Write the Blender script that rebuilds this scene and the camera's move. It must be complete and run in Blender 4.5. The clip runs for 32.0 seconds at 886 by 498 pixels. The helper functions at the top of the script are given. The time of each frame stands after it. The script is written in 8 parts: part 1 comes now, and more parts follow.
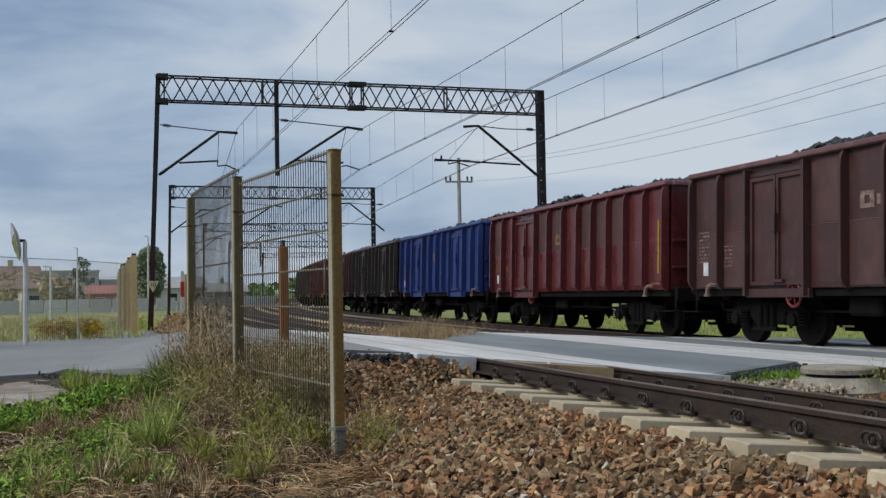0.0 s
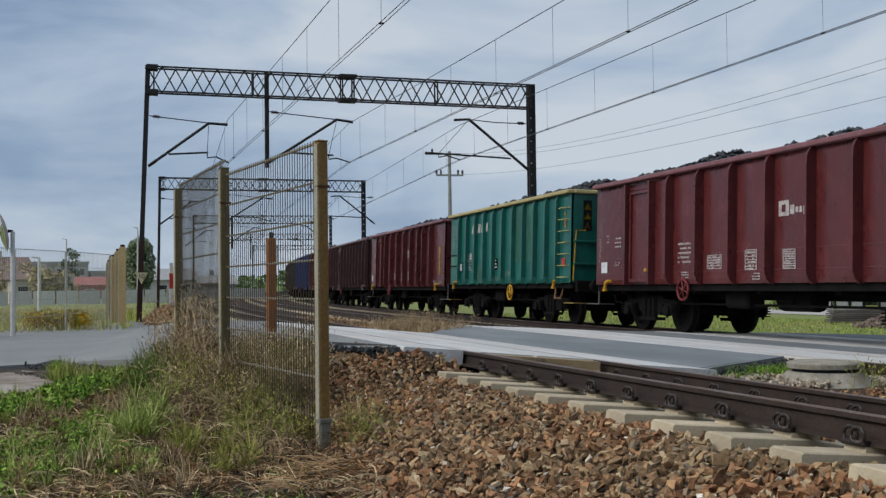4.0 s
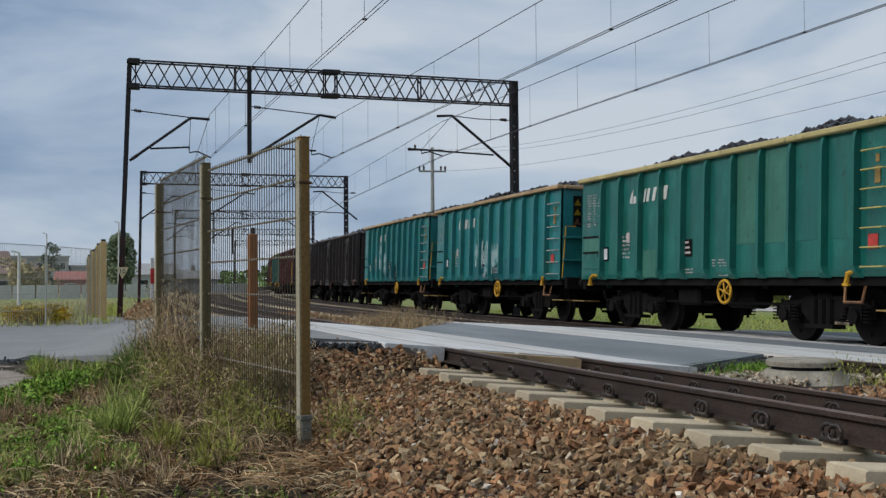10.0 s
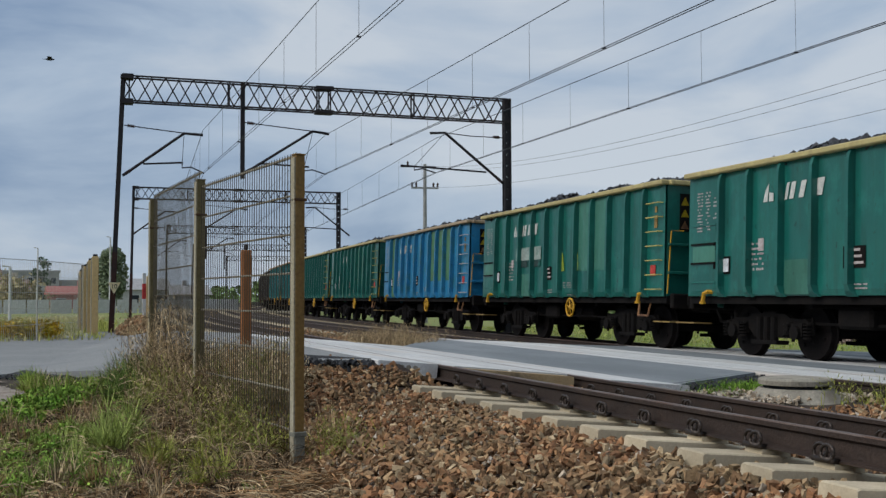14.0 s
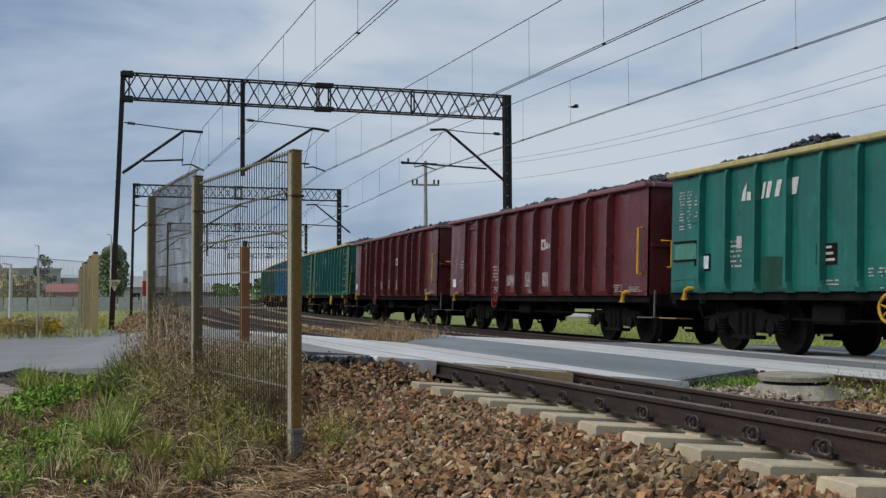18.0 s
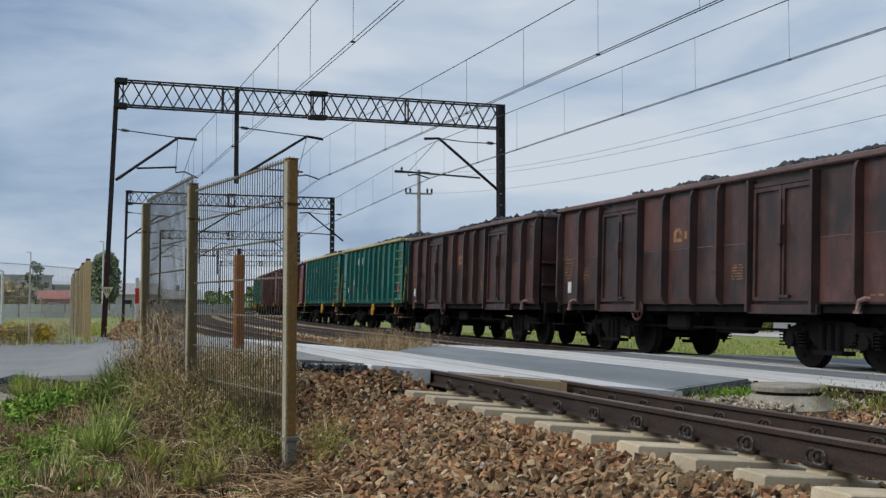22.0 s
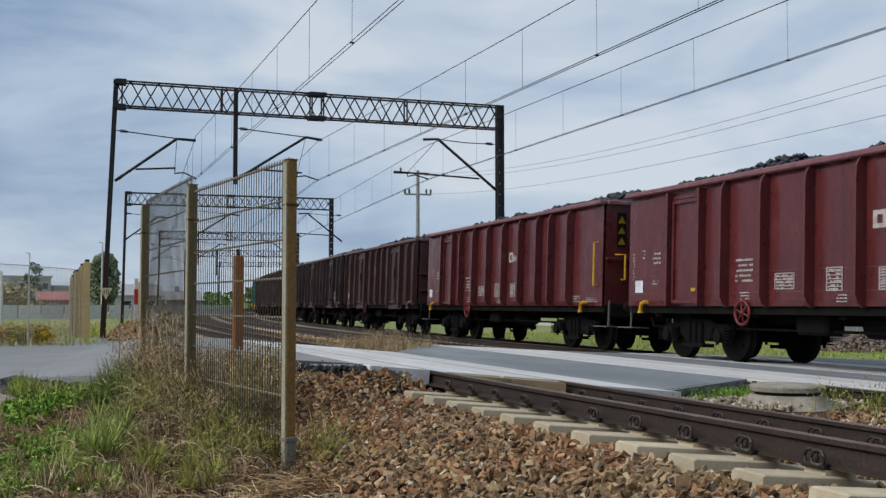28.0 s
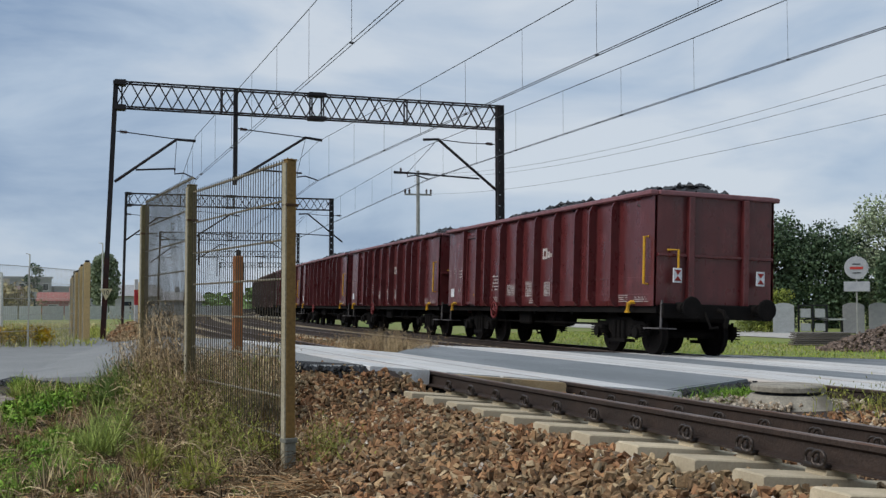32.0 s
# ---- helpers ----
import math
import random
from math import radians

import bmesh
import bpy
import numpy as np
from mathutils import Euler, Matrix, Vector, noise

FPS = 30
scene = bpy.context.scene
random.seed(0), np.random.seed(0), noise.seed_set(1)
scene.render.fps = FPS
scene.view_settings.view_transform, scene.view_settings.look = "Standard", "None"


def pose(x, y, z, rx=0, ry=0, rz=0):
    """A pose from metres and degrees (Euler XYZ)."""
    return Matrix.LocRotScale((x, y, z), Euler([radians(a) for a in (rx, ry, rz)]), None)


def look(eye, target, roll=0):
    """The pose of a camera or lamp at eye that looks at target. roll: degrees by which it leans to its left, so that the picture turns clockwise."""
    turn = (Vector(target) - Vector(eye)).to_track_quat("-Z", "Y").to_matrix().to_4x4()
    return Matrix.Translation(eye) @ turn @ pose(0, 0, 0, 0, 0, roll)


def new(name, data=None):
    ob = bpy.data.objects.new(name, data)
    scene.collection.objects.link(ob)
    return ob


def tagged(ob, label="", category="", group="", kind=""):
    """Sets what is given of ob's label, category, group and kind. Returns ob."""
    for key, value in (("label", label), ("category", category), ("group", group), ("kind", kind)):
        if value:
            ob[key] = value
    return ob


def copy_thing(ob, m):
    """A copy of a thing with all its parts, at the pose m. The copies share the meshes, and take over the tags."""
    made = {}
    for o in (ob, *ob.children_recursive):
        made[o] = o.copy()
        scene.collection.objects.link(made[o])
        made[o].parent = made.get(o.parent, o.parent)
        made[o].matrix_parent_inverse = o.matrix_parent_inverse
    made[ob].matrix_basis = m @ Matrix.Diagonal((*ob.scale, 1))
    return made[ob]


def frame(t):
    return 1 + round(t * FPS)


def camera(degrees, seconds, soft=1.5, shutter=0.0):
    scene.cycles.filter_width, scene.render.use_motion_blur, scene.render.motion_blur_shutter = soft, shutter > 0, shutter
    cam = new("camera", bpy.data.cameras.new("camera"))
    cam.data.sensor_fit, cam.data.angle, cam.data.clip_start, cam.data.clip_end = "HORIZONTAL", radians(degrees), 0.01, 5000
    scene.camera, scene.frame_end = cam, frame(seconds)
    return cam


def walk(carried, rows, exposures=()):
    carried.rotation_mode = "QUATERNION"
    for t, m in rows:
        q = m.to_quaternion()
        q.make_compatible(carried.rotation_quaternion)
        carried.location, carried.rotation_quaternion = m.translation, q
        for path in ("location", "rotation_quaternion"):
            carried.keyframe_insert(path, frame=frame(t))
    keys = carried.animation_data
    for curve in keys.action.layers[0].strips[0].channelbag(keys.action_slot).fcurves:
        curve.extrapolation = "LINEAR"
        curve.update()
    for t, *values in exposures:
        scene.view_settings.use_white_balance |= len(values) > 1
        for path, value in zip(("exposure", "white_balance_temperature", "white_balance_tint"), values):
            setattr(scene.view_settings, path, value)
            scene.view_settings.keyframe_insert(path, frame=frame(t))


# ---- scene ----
cam = camera(44.16, 32.0, soft=1.4)
walk(cam, [
    (0, pose(-0.031, 0.012, 0.705, 92.264, 1.035, -18.699)),
    (0.5, pose(-0.027, 0.022, 0.700, 92.252, 1.070, -18.692)),
    (1, pose(-0.017, 0.029, 0.700, 92.252, 1.082, -18.716)),
    (1.5, pose(-0.007, 0.021, 0.700, 92.166, 0.894, -18.911)),
    (2, pose(-0.009, 0.016, 0.703, 92.067, 0.779, -19.041)),
    (2.5, pose(0.006, 0.019, 0.697, 91.970, 0.669, -19.166)),
    (3, pose(0.017, 0.031, 0.695, 91.921, 0.681, -19.194)),
    (3.5, pose(0.013, 0.026, 0.695, 91.925, 0.686, -19.196)),
    (5.5, pose(0.000, 0.010, 0.699, 91.693, 0.683, -19.531)),
    (6, pose(0.004, 0.034, 0.694, 91.426, 0.530, -19.894)),
    (6.5, pose(0.003, 0.029, 0.696, 91.438, 0.541, -19.912)),
    (7, pose(0.008, 0.017, 0.698, 91.454, 0.545, -19.892)),
    (7.5, pose(-0.002, 0.012, 0.696, 91.481, 0.545, -19.903)),
    (8, pose(-0.004, 0.017, 0.700, 91.463, 0.598, -19.913)),
    (8.5, pose(0.002, 0.016, 0.701, 91.527, 0.521, -19.926)),
    (9, pose(0.013, 0.021, 0.707, 91.569, 0.556, -19.930)),
    (9.5, pose(0.010, 0.006, 0.705, 91.566, 0.609, -19.927)),
    (10, pose(0.012, 0.013, 0.703, 91.703, 0.440, -20.126)),
    (10.5, pose(-0.004, 0.004, 0.705, 91.737, 0.398, -20.178)),
    (11, pose(-0.017, -0.002, 0.703, 91.753, 0.382, -20.187)),
    (11.5, pose(-0.007, -0.009, 0.706, 92.060, 0.146, -20.477)),
    (12, pose(-0.009, -0.009, 0.709, 92.315, 0.052, -20.657)),
    (12.5, pose(-0.018, -0.014, 0.709, 92.364, 0.063, -20.659)),
    (13, pose(-0.025, -0.013, 0.709, 92.380, 0.065, -20.665)),
    (13.5, pose(-0.015, -0.012, 0.714, 92.543, 0.178, -20.595)),
    (14, pose(-0.017, -0.013, 0.711, 92.565, 0.165, -20.561)),
    (14.5, pose(-0.018, -0.015, 0.710, 92.556, 0.200, -20.558)),
    (16.5, pose(-0.021, -0.006, 0.700, 92.528, 0.256, -20.556)),
    (17, pose(-0.004, 0.003, 0.697, 92.403, 0.270, -20.477)),
    (17.5, pose(0.009, 0.011, 0.700, 92.406, 0.309, -20.472)),
    (18, pose(0.019, 0.007, 0.704, 92.408, 0.276, -20.495)),
    (18.5, pose(-0.004, -0.003, 0.705, 92.413, 0.256, -20.514)),
    (19, pose(-0.027, -0.019, 0.707, 92.424, 0.268, -20.511)),
    (19.5, pose(-0.027, -0.029, 0.712, 92.422, 0.329, -20.495)),
    (20, pose(-0.029, -0.036, 0.706, 92.661, 0.091, -20.666)),
    (20.5, pose(-0.018, -0.014, 0.707, 92.884, -0.035, -20.905)),
    (21, pose(-0.018, -0.014, 0.706, 92.864, -0.041, -20.906)),
    (21.5, pose(-0.006, -0.005, 0.704, 92.865, -0.027, -20.881)),
    (22, pose(-0.008, -0.003, 0.703, 92.873, -0.029, -20.896)),
    (22.5, pose(-0.002, -0.006, 0.703, 92.874, -0.004, -20.876)),
    (23, pose(-0.001, -0.012, 0.701, 92.869, 0.008, -20.883)),
    (23.5, pose(0.011, -0.014, 0.706, 92.869, 0.019, -20.908)),
    (24, pose(0.015, -0.015, 0.705, 92.881, 0.026, -20.930)),
    (24.5, pose(-0.006, -0.009, 0.704, 92.912, -0.049, -20.925)),
    (25, pose(-0.025, -0.016, 0.705, 92.900, 0.018, -20.914)),
    (25.5, pose(-0.027, -0.017, 0.705, 92.899, 0.014, -20.923)),
    (27.5, pose(-0.022, -0.007, 0.704, 92.907, 0.039, -20.947)),
    (28, pose(-0.011, -0.015, 0.702, 92.910, 0.012, -20.943)),
    (28.5, pose(-0.003, -0.014, 0.707, 92.916, 0.030, -20.938)),
    (29, pose(-0.002, -0.010, 0.703, 92.918, 0.062, -20.922)),
    (29.5, pose(0.004, -0.010, 0.703, 92.919, 0.089, -20.917)),
    (30, pose(0.008, -0.010, 0.704, 92.925, 0.091, -20.922)),
    (30.5, pose(0.006, -0.006, 0.702, 92.926, 0.093, -20.927)),
    (31, pose(-0.002, -0.009, 0.703, 92.919, 0.089, -20.925)),
    (31.5, pose(-0.004, -0.004, 0.703, 92.918, 0.097, -20.926)),
    (32, pose(-0.000, -0.000, 0.703, 92.918, 0.106, -20.922)),
], exposures=[(0, 0.04), (6, 0.02), (18, 0.0), (22, 0.12), (28, 0.15), (32, 0.13)])

# ---- plan ----
# Three tracks bend to the right round one centre. Station s is metres along the train's track,
# l metres to the right of the near track's axis. z = 0 is the top of the nearest rail.
R3 = 611.4
CX = 13.005 + R3
L2, L3 = 4.14, 8.283
TRACKS = {1: (0.0, -0.070, 0.093), 2: (L2, -0.225, 0.060), 3: (L3, -0.395, 0.034)}


def plan(s, l, z=0.0):
    a = s / R3
    r = R3 + L3 - l
    return Vector((CX - r * math.cos(a), r * math.sin(a), z))


def on_track(i, s, l=0.0, u=0.0):
    """A point at the station s, l to the right of the axis of track i and u above its rails' plane."""
    base, z, cant = TRACKS[i]
    return plan(s, base + l * math.cos(cant) + u * math.sin(cant), z - l * math.sin(cant) + u * math.cos(cant))


def track_pose(i, s):
    base, z, cant = TRACKS[i]
    p = plan(s, base, z)
    return pose(p.x, p.y, p.z, 0, math.degrees(cant), -math.degrees(s / R3))


def lateral(x, y):
    """Station and lateral place of a point of the plan."""
    r = math.hypot(x - CX, y)
    return math.atan2(y, CX - x) * R3, R3 + L3 - r


# ---- light ----
SUN_EL, SUN_AZ = radians(43), radians(270)
world = bpy.data.worlds.new("sky")
scene.world = world
world.use_nodes = True
wt = world.node_tree
wt.nodes.clear()
w_out = wt.nodes.new("ShaderNodeOutputWorld")
w_sky = wt.nodes.new("ShaderNodeTexSky")
w_sky.sky_type, w_sky.sun_disc = "NISHITA", False
w_sky.sun_elevation, w_sky.sun_rotation = SUN_EL, SUN_AZ
w_bg = wt.nodes.new("ShaderNodeBackground")
w_bg.inputs["Strength"].default_value = 0.08
w_bg2 = wt.nodes.new("ShaderNodeBackground")
w_bg2.inputs["Strength"].default_value = 0.95
w_mix = wt.nodes.new("ShaderNodeMixShader")
w_mix.inputs[0].default_value = 0.9
w_co = wt.nodes.new("ShaderNodeTexCoord")
w_map = wt.nodes.new("ShaderNodeMapping")
w_map.inputs["Scale"].default_value = (2.2, 2.2, 8.0)
w_map.inputs["Rotation"].default_value = (0.06, 0.1, 0.5)
w_n1 = wt.nodes.new("ShaderNodeTexNoise")
w_n1.inputs["Scale"].default_value = 1.5
w_n1.inputs["Detail"].default_value = 8.0
w_n1.inputs["Roughness"].default_value = 0.52
w_n1.inputs["Distortion"].default_value = 0.35
# the clouds thin out and brighten towards the right
w_sep = wt.nodes.new("ShaderNodeSeparateXYZ")
w_gx = wt.nodes.new("ShaderNodeMapRange")
w_gx.inputs[1].default_value, w_gx.inputs[2].default_value, w_gx.inputs[3].default_value, w_gx.inputs[4].default_value = -0.05, 0.75, -0.04, 0.16
w_add = wt.nodes.new("ShaderNodeMath")
w_ramp = wt.nodes.new("ShaderNodeValToRGB")
w_ramp.color_ramp.elements[0].position, w_ramp.color_ramp.elements[0].color = 0.35, (0.255, 0.355, 0.515, 1)
w_ramp.color_ramp.elements[1].position, w_ramp.color_ramp.elements[1].color = 0.67, (0.6, 0.665, 0.745, 1)
w_e = w_ramp.color_ramp.elements.new(0.5)
w_e.color = (0.42, 0.52, 0.655, 1)
for a, b in ((w_co.outputs["Generated"], w_map.inputs["Vector"]), (w_map.outputs[0], w_n1.inputs["Vector"]),
             (w_n1.outputs[0], w_add.inputs[0]), (w_sep.outputs[0], w_gx.inputs[0]), (w_gx.outputs[0], w_add.inputs[1]), (w_co.outputs["Generated"], w_sep.inputs[0]), (w_add.outputs[0], w_ramp.inputs[0]), (w_ramp.outputs[0], w_bg2.inputs[0]), (w_sky.outputs[0], w_bg.inputs[0]),
             (w_bg.outputs[0], w_mix.inputs[1]), (w_bg2.outputs[0], w_mix.inputs[2]), (w_mix.outputs[0], w_out.inputs[0])):
    wt.links.new(a, b)
sun = new("sun", bpy.data.lights.new("sun", "SUN"))
sun.data.energy, sun.data.angle, sun.data.color = 2.6, radians(44), (1.0, 0.96, 0.9)
sun.matrix_world = look((math.sin(SUN_AZ) * 50, math.cos(SUN_AZ) * 50, 50 * math.tan(SUN_EL)), (0, 0, 0))


# ---- materials ----
def material(name, base, alt=None, rough=0.8, metal=0.0, scale=8.0, fine=80.0, bump=0.2, stain=None, stain_cover=0.5,
             stretch=(1, 1, 1), per_piece=0.0, islands=False, coords="Object", spec=0.3, grit=0.35):
    """Two scales of noise between base and alt, a third colour in patches (rust, dirt, moss), fine relief."""
    m = bpy.data.materials.new(name)
    m.use_nodes = True
    nt = m.node_tree
    nd, lk = nt.nodes, nt.links
    bs = nd["Principled BSDF"]
    bs.inputs["Roughness"].default_value = rough
    bs.inputs["Metallic"].default_value = metal
    bs.inputs["Specular IOR Level"].default_value = spec
    alt = alt or tuple(c * 0.7 for c in base)
    co = nd.new("ShaderNodeTexCoord")
    mp = nd.new("ShaderNodeMapping")
    mp.inputs["Scale"].default_value = stretch
    lk.new(co.outputs[coords], mp.inputs[0])

    def noise_node(sc, detail, vec):
        n = nd.new("ShaderNodeTexNoise")
        n.inputs["Scale"].default_value = sc
        n.inputs["Detail"].default_value = detail
        n.inputs["Roughness"].default_value = 0.6
        lk.new(vec, n.inputs["Vector"])
        return n.outputs[0]

    def mixed(fac, a, b, kind="MIX"):
        x = nd.new("ShaderNodeMix")
        x.data_type, x.blend_type = "RGBA", kind
        for sock, val in ((x.inputs[0], fac), (x.inputs[6], a), (x.inputs[7], b)):
            if isinstance(val, tuple):
                sock.default_value = (*val, 1)
            elif isinstance(val, float):
                sock.default_value = val
            else:
                lk.new(val, sock)
        return x.outputs[2]

    def ramp(val, lo, hi):
        r = nd.new("ShaderNodeMapRange")
        r.inputs[1].default_value, r.inputs[2].default_value = lo, hi
        lk.new(val, r.inputs[0])
        return r.outputs[0]

    big = noise_node(scale, 3, mp.outputs[0])
    small = noise_node(fine, 2, co.outputs[coords])
    col = mixed(ramp(big, 0.35, 0.65), base, alt)
    col = mixed(ramp(small, 0.3, 0.7), col, mixed(grit, col, (0.0, 0.0, 0.0)))
    if stain:
        st = noise_node(scale * 0.45, 5, mp.outputs[0])
        col = mixed(ramp(st, 1 - stain_cover - 0.06, 1 - stain_cover + 0.1), col, stain)
    if per_piece:
        if islands:
            g = nd.new("ShaderNodeNewGeometry")
            val = g.outputs["Random Per Island"]
        else:
            g = nd.new("ShaderNodeObjectInfo")
            val = g.outputs["Random"]
        hsv = nd.new("ShaderNodeHueSaturation")
        lk.new(ramp(val, 0.0, 1.0), hsv.inputs["Value"])
        rr = nd.new("ShaderNodeMapRange")
        rr.inputs[3].default_value, rr.inputs[4].default_value = 1 - per_piece, 1 + per_piece
        lk.new(val, rr.inputs[0])
        lk.new(rr.outputs[0], hsv.inputs["Value"])
        lk.new(col, hsv.inputs["Color"])
        col = hsv.outputs[0]
    lk.new(col, bs.inputs["Base Color"])
    if bump:
        b = nd.new("ShaderNodeBump")
        b.inputs["Strength"].default_value = bump
        b.inputs["Distance"].default_value = 0.02
        lk.new(small, b.inputs["Height"])
        lk.new(b.outputs[0], bs.inputs["Normal"])
    return m


M = {}
# very dark brown: the shade in the gaps between stones is in this colour
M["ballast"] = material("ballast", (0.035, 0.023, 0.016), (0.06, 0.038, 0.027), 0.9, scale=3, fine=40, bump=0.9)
M["concrete"] = material("concrete", (0.54, 0.455, 0.32), (0.43, 0.36, 0.25), 0.9, scale=3, fine=60, bump=0.12, stain=(0.3, 0.24, 0.16), stain_cover=0.4, per_piece=0.12, grit=0.16)
M["old_concrete"] = material("old_concrete", (0.36, 0.33, 0.27), (0.24, 0.22, 0.18), 0.9, scale=5, fine=50, bump=0.2, stain=(0.15, 0.125, 0.09), stain_cover=0.42)
M["sleeve"] = material("sleeve", (0.2, 0.2, 0.165), (0.15, 0.15, 0.125), 0.8, scale=6, fine=50, bump=0.1)
M["slab"] = material("slab", (0.66, 0.655, 0.64), (0.54, 0.545, 0.54), 0.8, scale=1.8, fine=70, bump=0.15, stain=(0.46, 0.41, 0.36), stain_cover=0.4, per_piece=0.08, stretch=(1.8, 0.5, 1))
M["slab_end"] = material("slab_end", (0.42, 0.3, 0.16), (0.5, 0.38, 0.22), 0.85, scale=4, fine=60, stain=(0.1, 0.08, 0.06), stain_cover=0.4)
M["asphalt"] = material("asphalt", (0.17, 0.19, 0.205), (0.235, 0.255, 0.27), 0.75, scale=1.1, fine=120, bump=0.3, stain=(0.13, 0.145, 0.155), stain_cover=0.42, stretch=(1.6, 0.35, 1))
M["asphalt_edge"] = material("asphalt_edge", (0.02, 0.022, 0.026), (0.035, 0.036, 0.04), 0.8, scale=4, fine=60, bump=0.8)
M["road"] = material("road", (0.23, 0.238, 0.238), (0.28, 0.285, 0.28), 0.8, scale=0.5, fine=120, bump=0.3, stain=(0.15, 0.155, 0.165), stain_cover=0.4)
M["rail_side"] = material("rail_side", (0.04, 0.029, 0.024), (0.06, 0.04, 0.031), 0.6, 0.3, scale=3, fine=50, bump=0.3)
M["rail_top"] = material("rail_top", (0.17, 0.14, 0.13), (0.22, 0.18, 0.16), 0.5, 0.6, scale=3, fine=50, bump=0.1, stain=(0.13, 0.08, 0.06), stain_cover=0.5)
M["clip"] = material("clip", (0.075, 0.06, 0.052), (0.05, 0.04, 0.034), 0.45, 0.6, scale=10, fine=60)
M["soil"] = material("soil", (0.15, 0.12, 0.085), (0.1, 0.085, 0.06), 0.95, scale=1.5, fine=30, bump=0.8, stain=(0.09, 0.12, 0.04), stain_cover=0.5, coords="Object")
M["steel_dark"] = material("steel_dark", (0.02, 0.02, 0.025), (0.032, 0.026, 0.028), 0.7, 0.2, scale=2, fine=30)
M["steel_rust"] = material("steel_rust", (0.06, 0.022, 0.018), (0.028, 0.016, 0.015), 0.75, 0.1, scale=2, fine=30)
M["wire"] = material("wire", (0.07, 0.075, 0.085), None, 0.6, 0.3, bump=0)
M["insulator"] = material("insulator", (0.07, 0.04, 0.035), None, 0.25, 0.0, bump=0)
M["post_paint"] = material("post_paint", (0.25, 0.148, 0.042), (0.205, 0.122, 0.037), 0.6, scale=3, fine=40, bump=0.1, stain=(0.17, 0.13, 0.07), stain_cover=0.3)
M["post_olive"] = material("post_olive", (0.17, 0.135, 0.06), (0.135, 0.11, 0.05), 0.65, scale=3, fine=40, bump=0.1, stain=(0.1, 0.09, 0.06), stain_cover=0.35)
# paler post colour, light from the left painted onto the posts' left side
M["post_lit_side"] = material("post_lit_side", (0.4, 0.36, 0.27), (0.34, 0.3, 0.2), 0.7, scale=3, fine=40, bump=0.1)
M["mesh_wire"] = material("mesh_wire", (0.075, 0.062, 0.04), (0.052, 0.044, 0.03), 0.55, 0.2, bump=0)
M["clamp_rust"] = material("clamp_rust", (0.12, 0.065, 0.03), (0.08, 0.045, 0.025), 0.7, 0.3, scale=20, fine=60)
M["post_rust"] = material("post_rust", (0.27, 0.15, 0.05), (0.19, 0.09, 0.04), 0.7, scale=5, fine=50, bump=0.2, stain=(0.12, 0.05, 0.03), stain_cover=0.4)
M["pale_wire"] = material("pale_wire", (0.5, 0.49, 0.44), (0.4, 0.39, 0.35), 0.5, 0.2, bump=0)
M["orange_post"] = material("orange_post", (0.36, 0.13, 0.035), (0.27, 0.1, 0.03), 0.7, scale=3, fine=40)


# ---- shape helpers ----
def box_bm(bm, x0, x1, y0, y1, z0, z1, taper=0.0):
    v = [bm.verts.new((x, y, z)) for z, t in ((z0, 0), (z1, taper)) for x, y in
         ((x0 + t, y0 + t), (x1 - t, y0 + t), (x1 - t, y1 - t), (x0 + t, y1 - t))]
    for f in ((0, 3, 2, 1), (4, 5, 6, 7), (0, 1, 5, 4), (1, 2, 6, 5), (2, 3, 7, 6), (3, 0, 4, 7)):
        bm.faces.new([v[i] for i in f])
    return v


def box(x0, x1, y0, y1, z0, z1, bevel=0.0, taper=0.0):
    bm = bmesh.new()
    box_bm(bm, x0, x1, y0, y1, z0, z1, taper)
    if bevel:
        bmesh.ops.bevel(bm, geom=bm.edges[:], offset=bevel, segments=1, affect="EDGES")
    return bm


def tube_bm(bm, points, r, sides=6, r2=None, caps=True):
    """A tube along points, tapering from r to r2."""
    pts = [Vector(p) for p in points]
    rings = []
    for i, p in enumerate(pts):
        d = (pts[min(i + 1, len(pts) - 1)] - pts[max(i - 1, 0)]).normalized()
        u = d.cross(Vector((0, 0, 1)) if abs(d.z) < 0.9 else Vector((1, 0, 0))).normalized()
        w = d.cross(u)
        rr = r if r2 is None else r + (r2 - r) * i / (len(pts) - 1)
        rings.append([bm.verts.new(p + (u * math.cos(a) + w * math.sin(a)) * rr)
                      for a in (2 * math.pi * k / sides for k in range(sides))])
    for a, b in zip(rings, rings[1:]):
        for k in range(sides):
            bm.faces.new((a[k], a[(k + 1) % sides], b[(k + 1) % sides], b[k]))
    if caps:
        bm.faces.new(rings[0][::-1])
        bm.faces.new(rings[-1])
    return bm


def tube(points, r, sides=6, r2=None):
    return tube_bm(bmesh.new(), points, r, sides, r2)


def lathe(profile, sides=20, axis="z"):
    """A turned body from (radius, height) pairs."""
    bm = bmesh.new()
    rings = []
    for r, h in profile:
        ring = []
        for k in range(sides):
            a = 2 * math.pi * k / sides
            c = (r * math.cos(a), r * math.sin(a), h)
            if axis == "x":
                c = (h, r * math.cos(a), r * math.sin(a))
            elif axis == "y":
                c = (r * math.cos(a), h, r * math.sin(a))
            ring.append(bm.verts.new(c))
        rings.append(ring)
    for a, b in zip(rings, rings[1:]):
        for k in range(sides):
            bm.faces.new((a[k], a[(k + 1) % sides], b[(k + 1) % sides], b[k]))
    bm.faces.new(rings[0][::-1])
    bm.faces.new(rings[-1])
    return bm


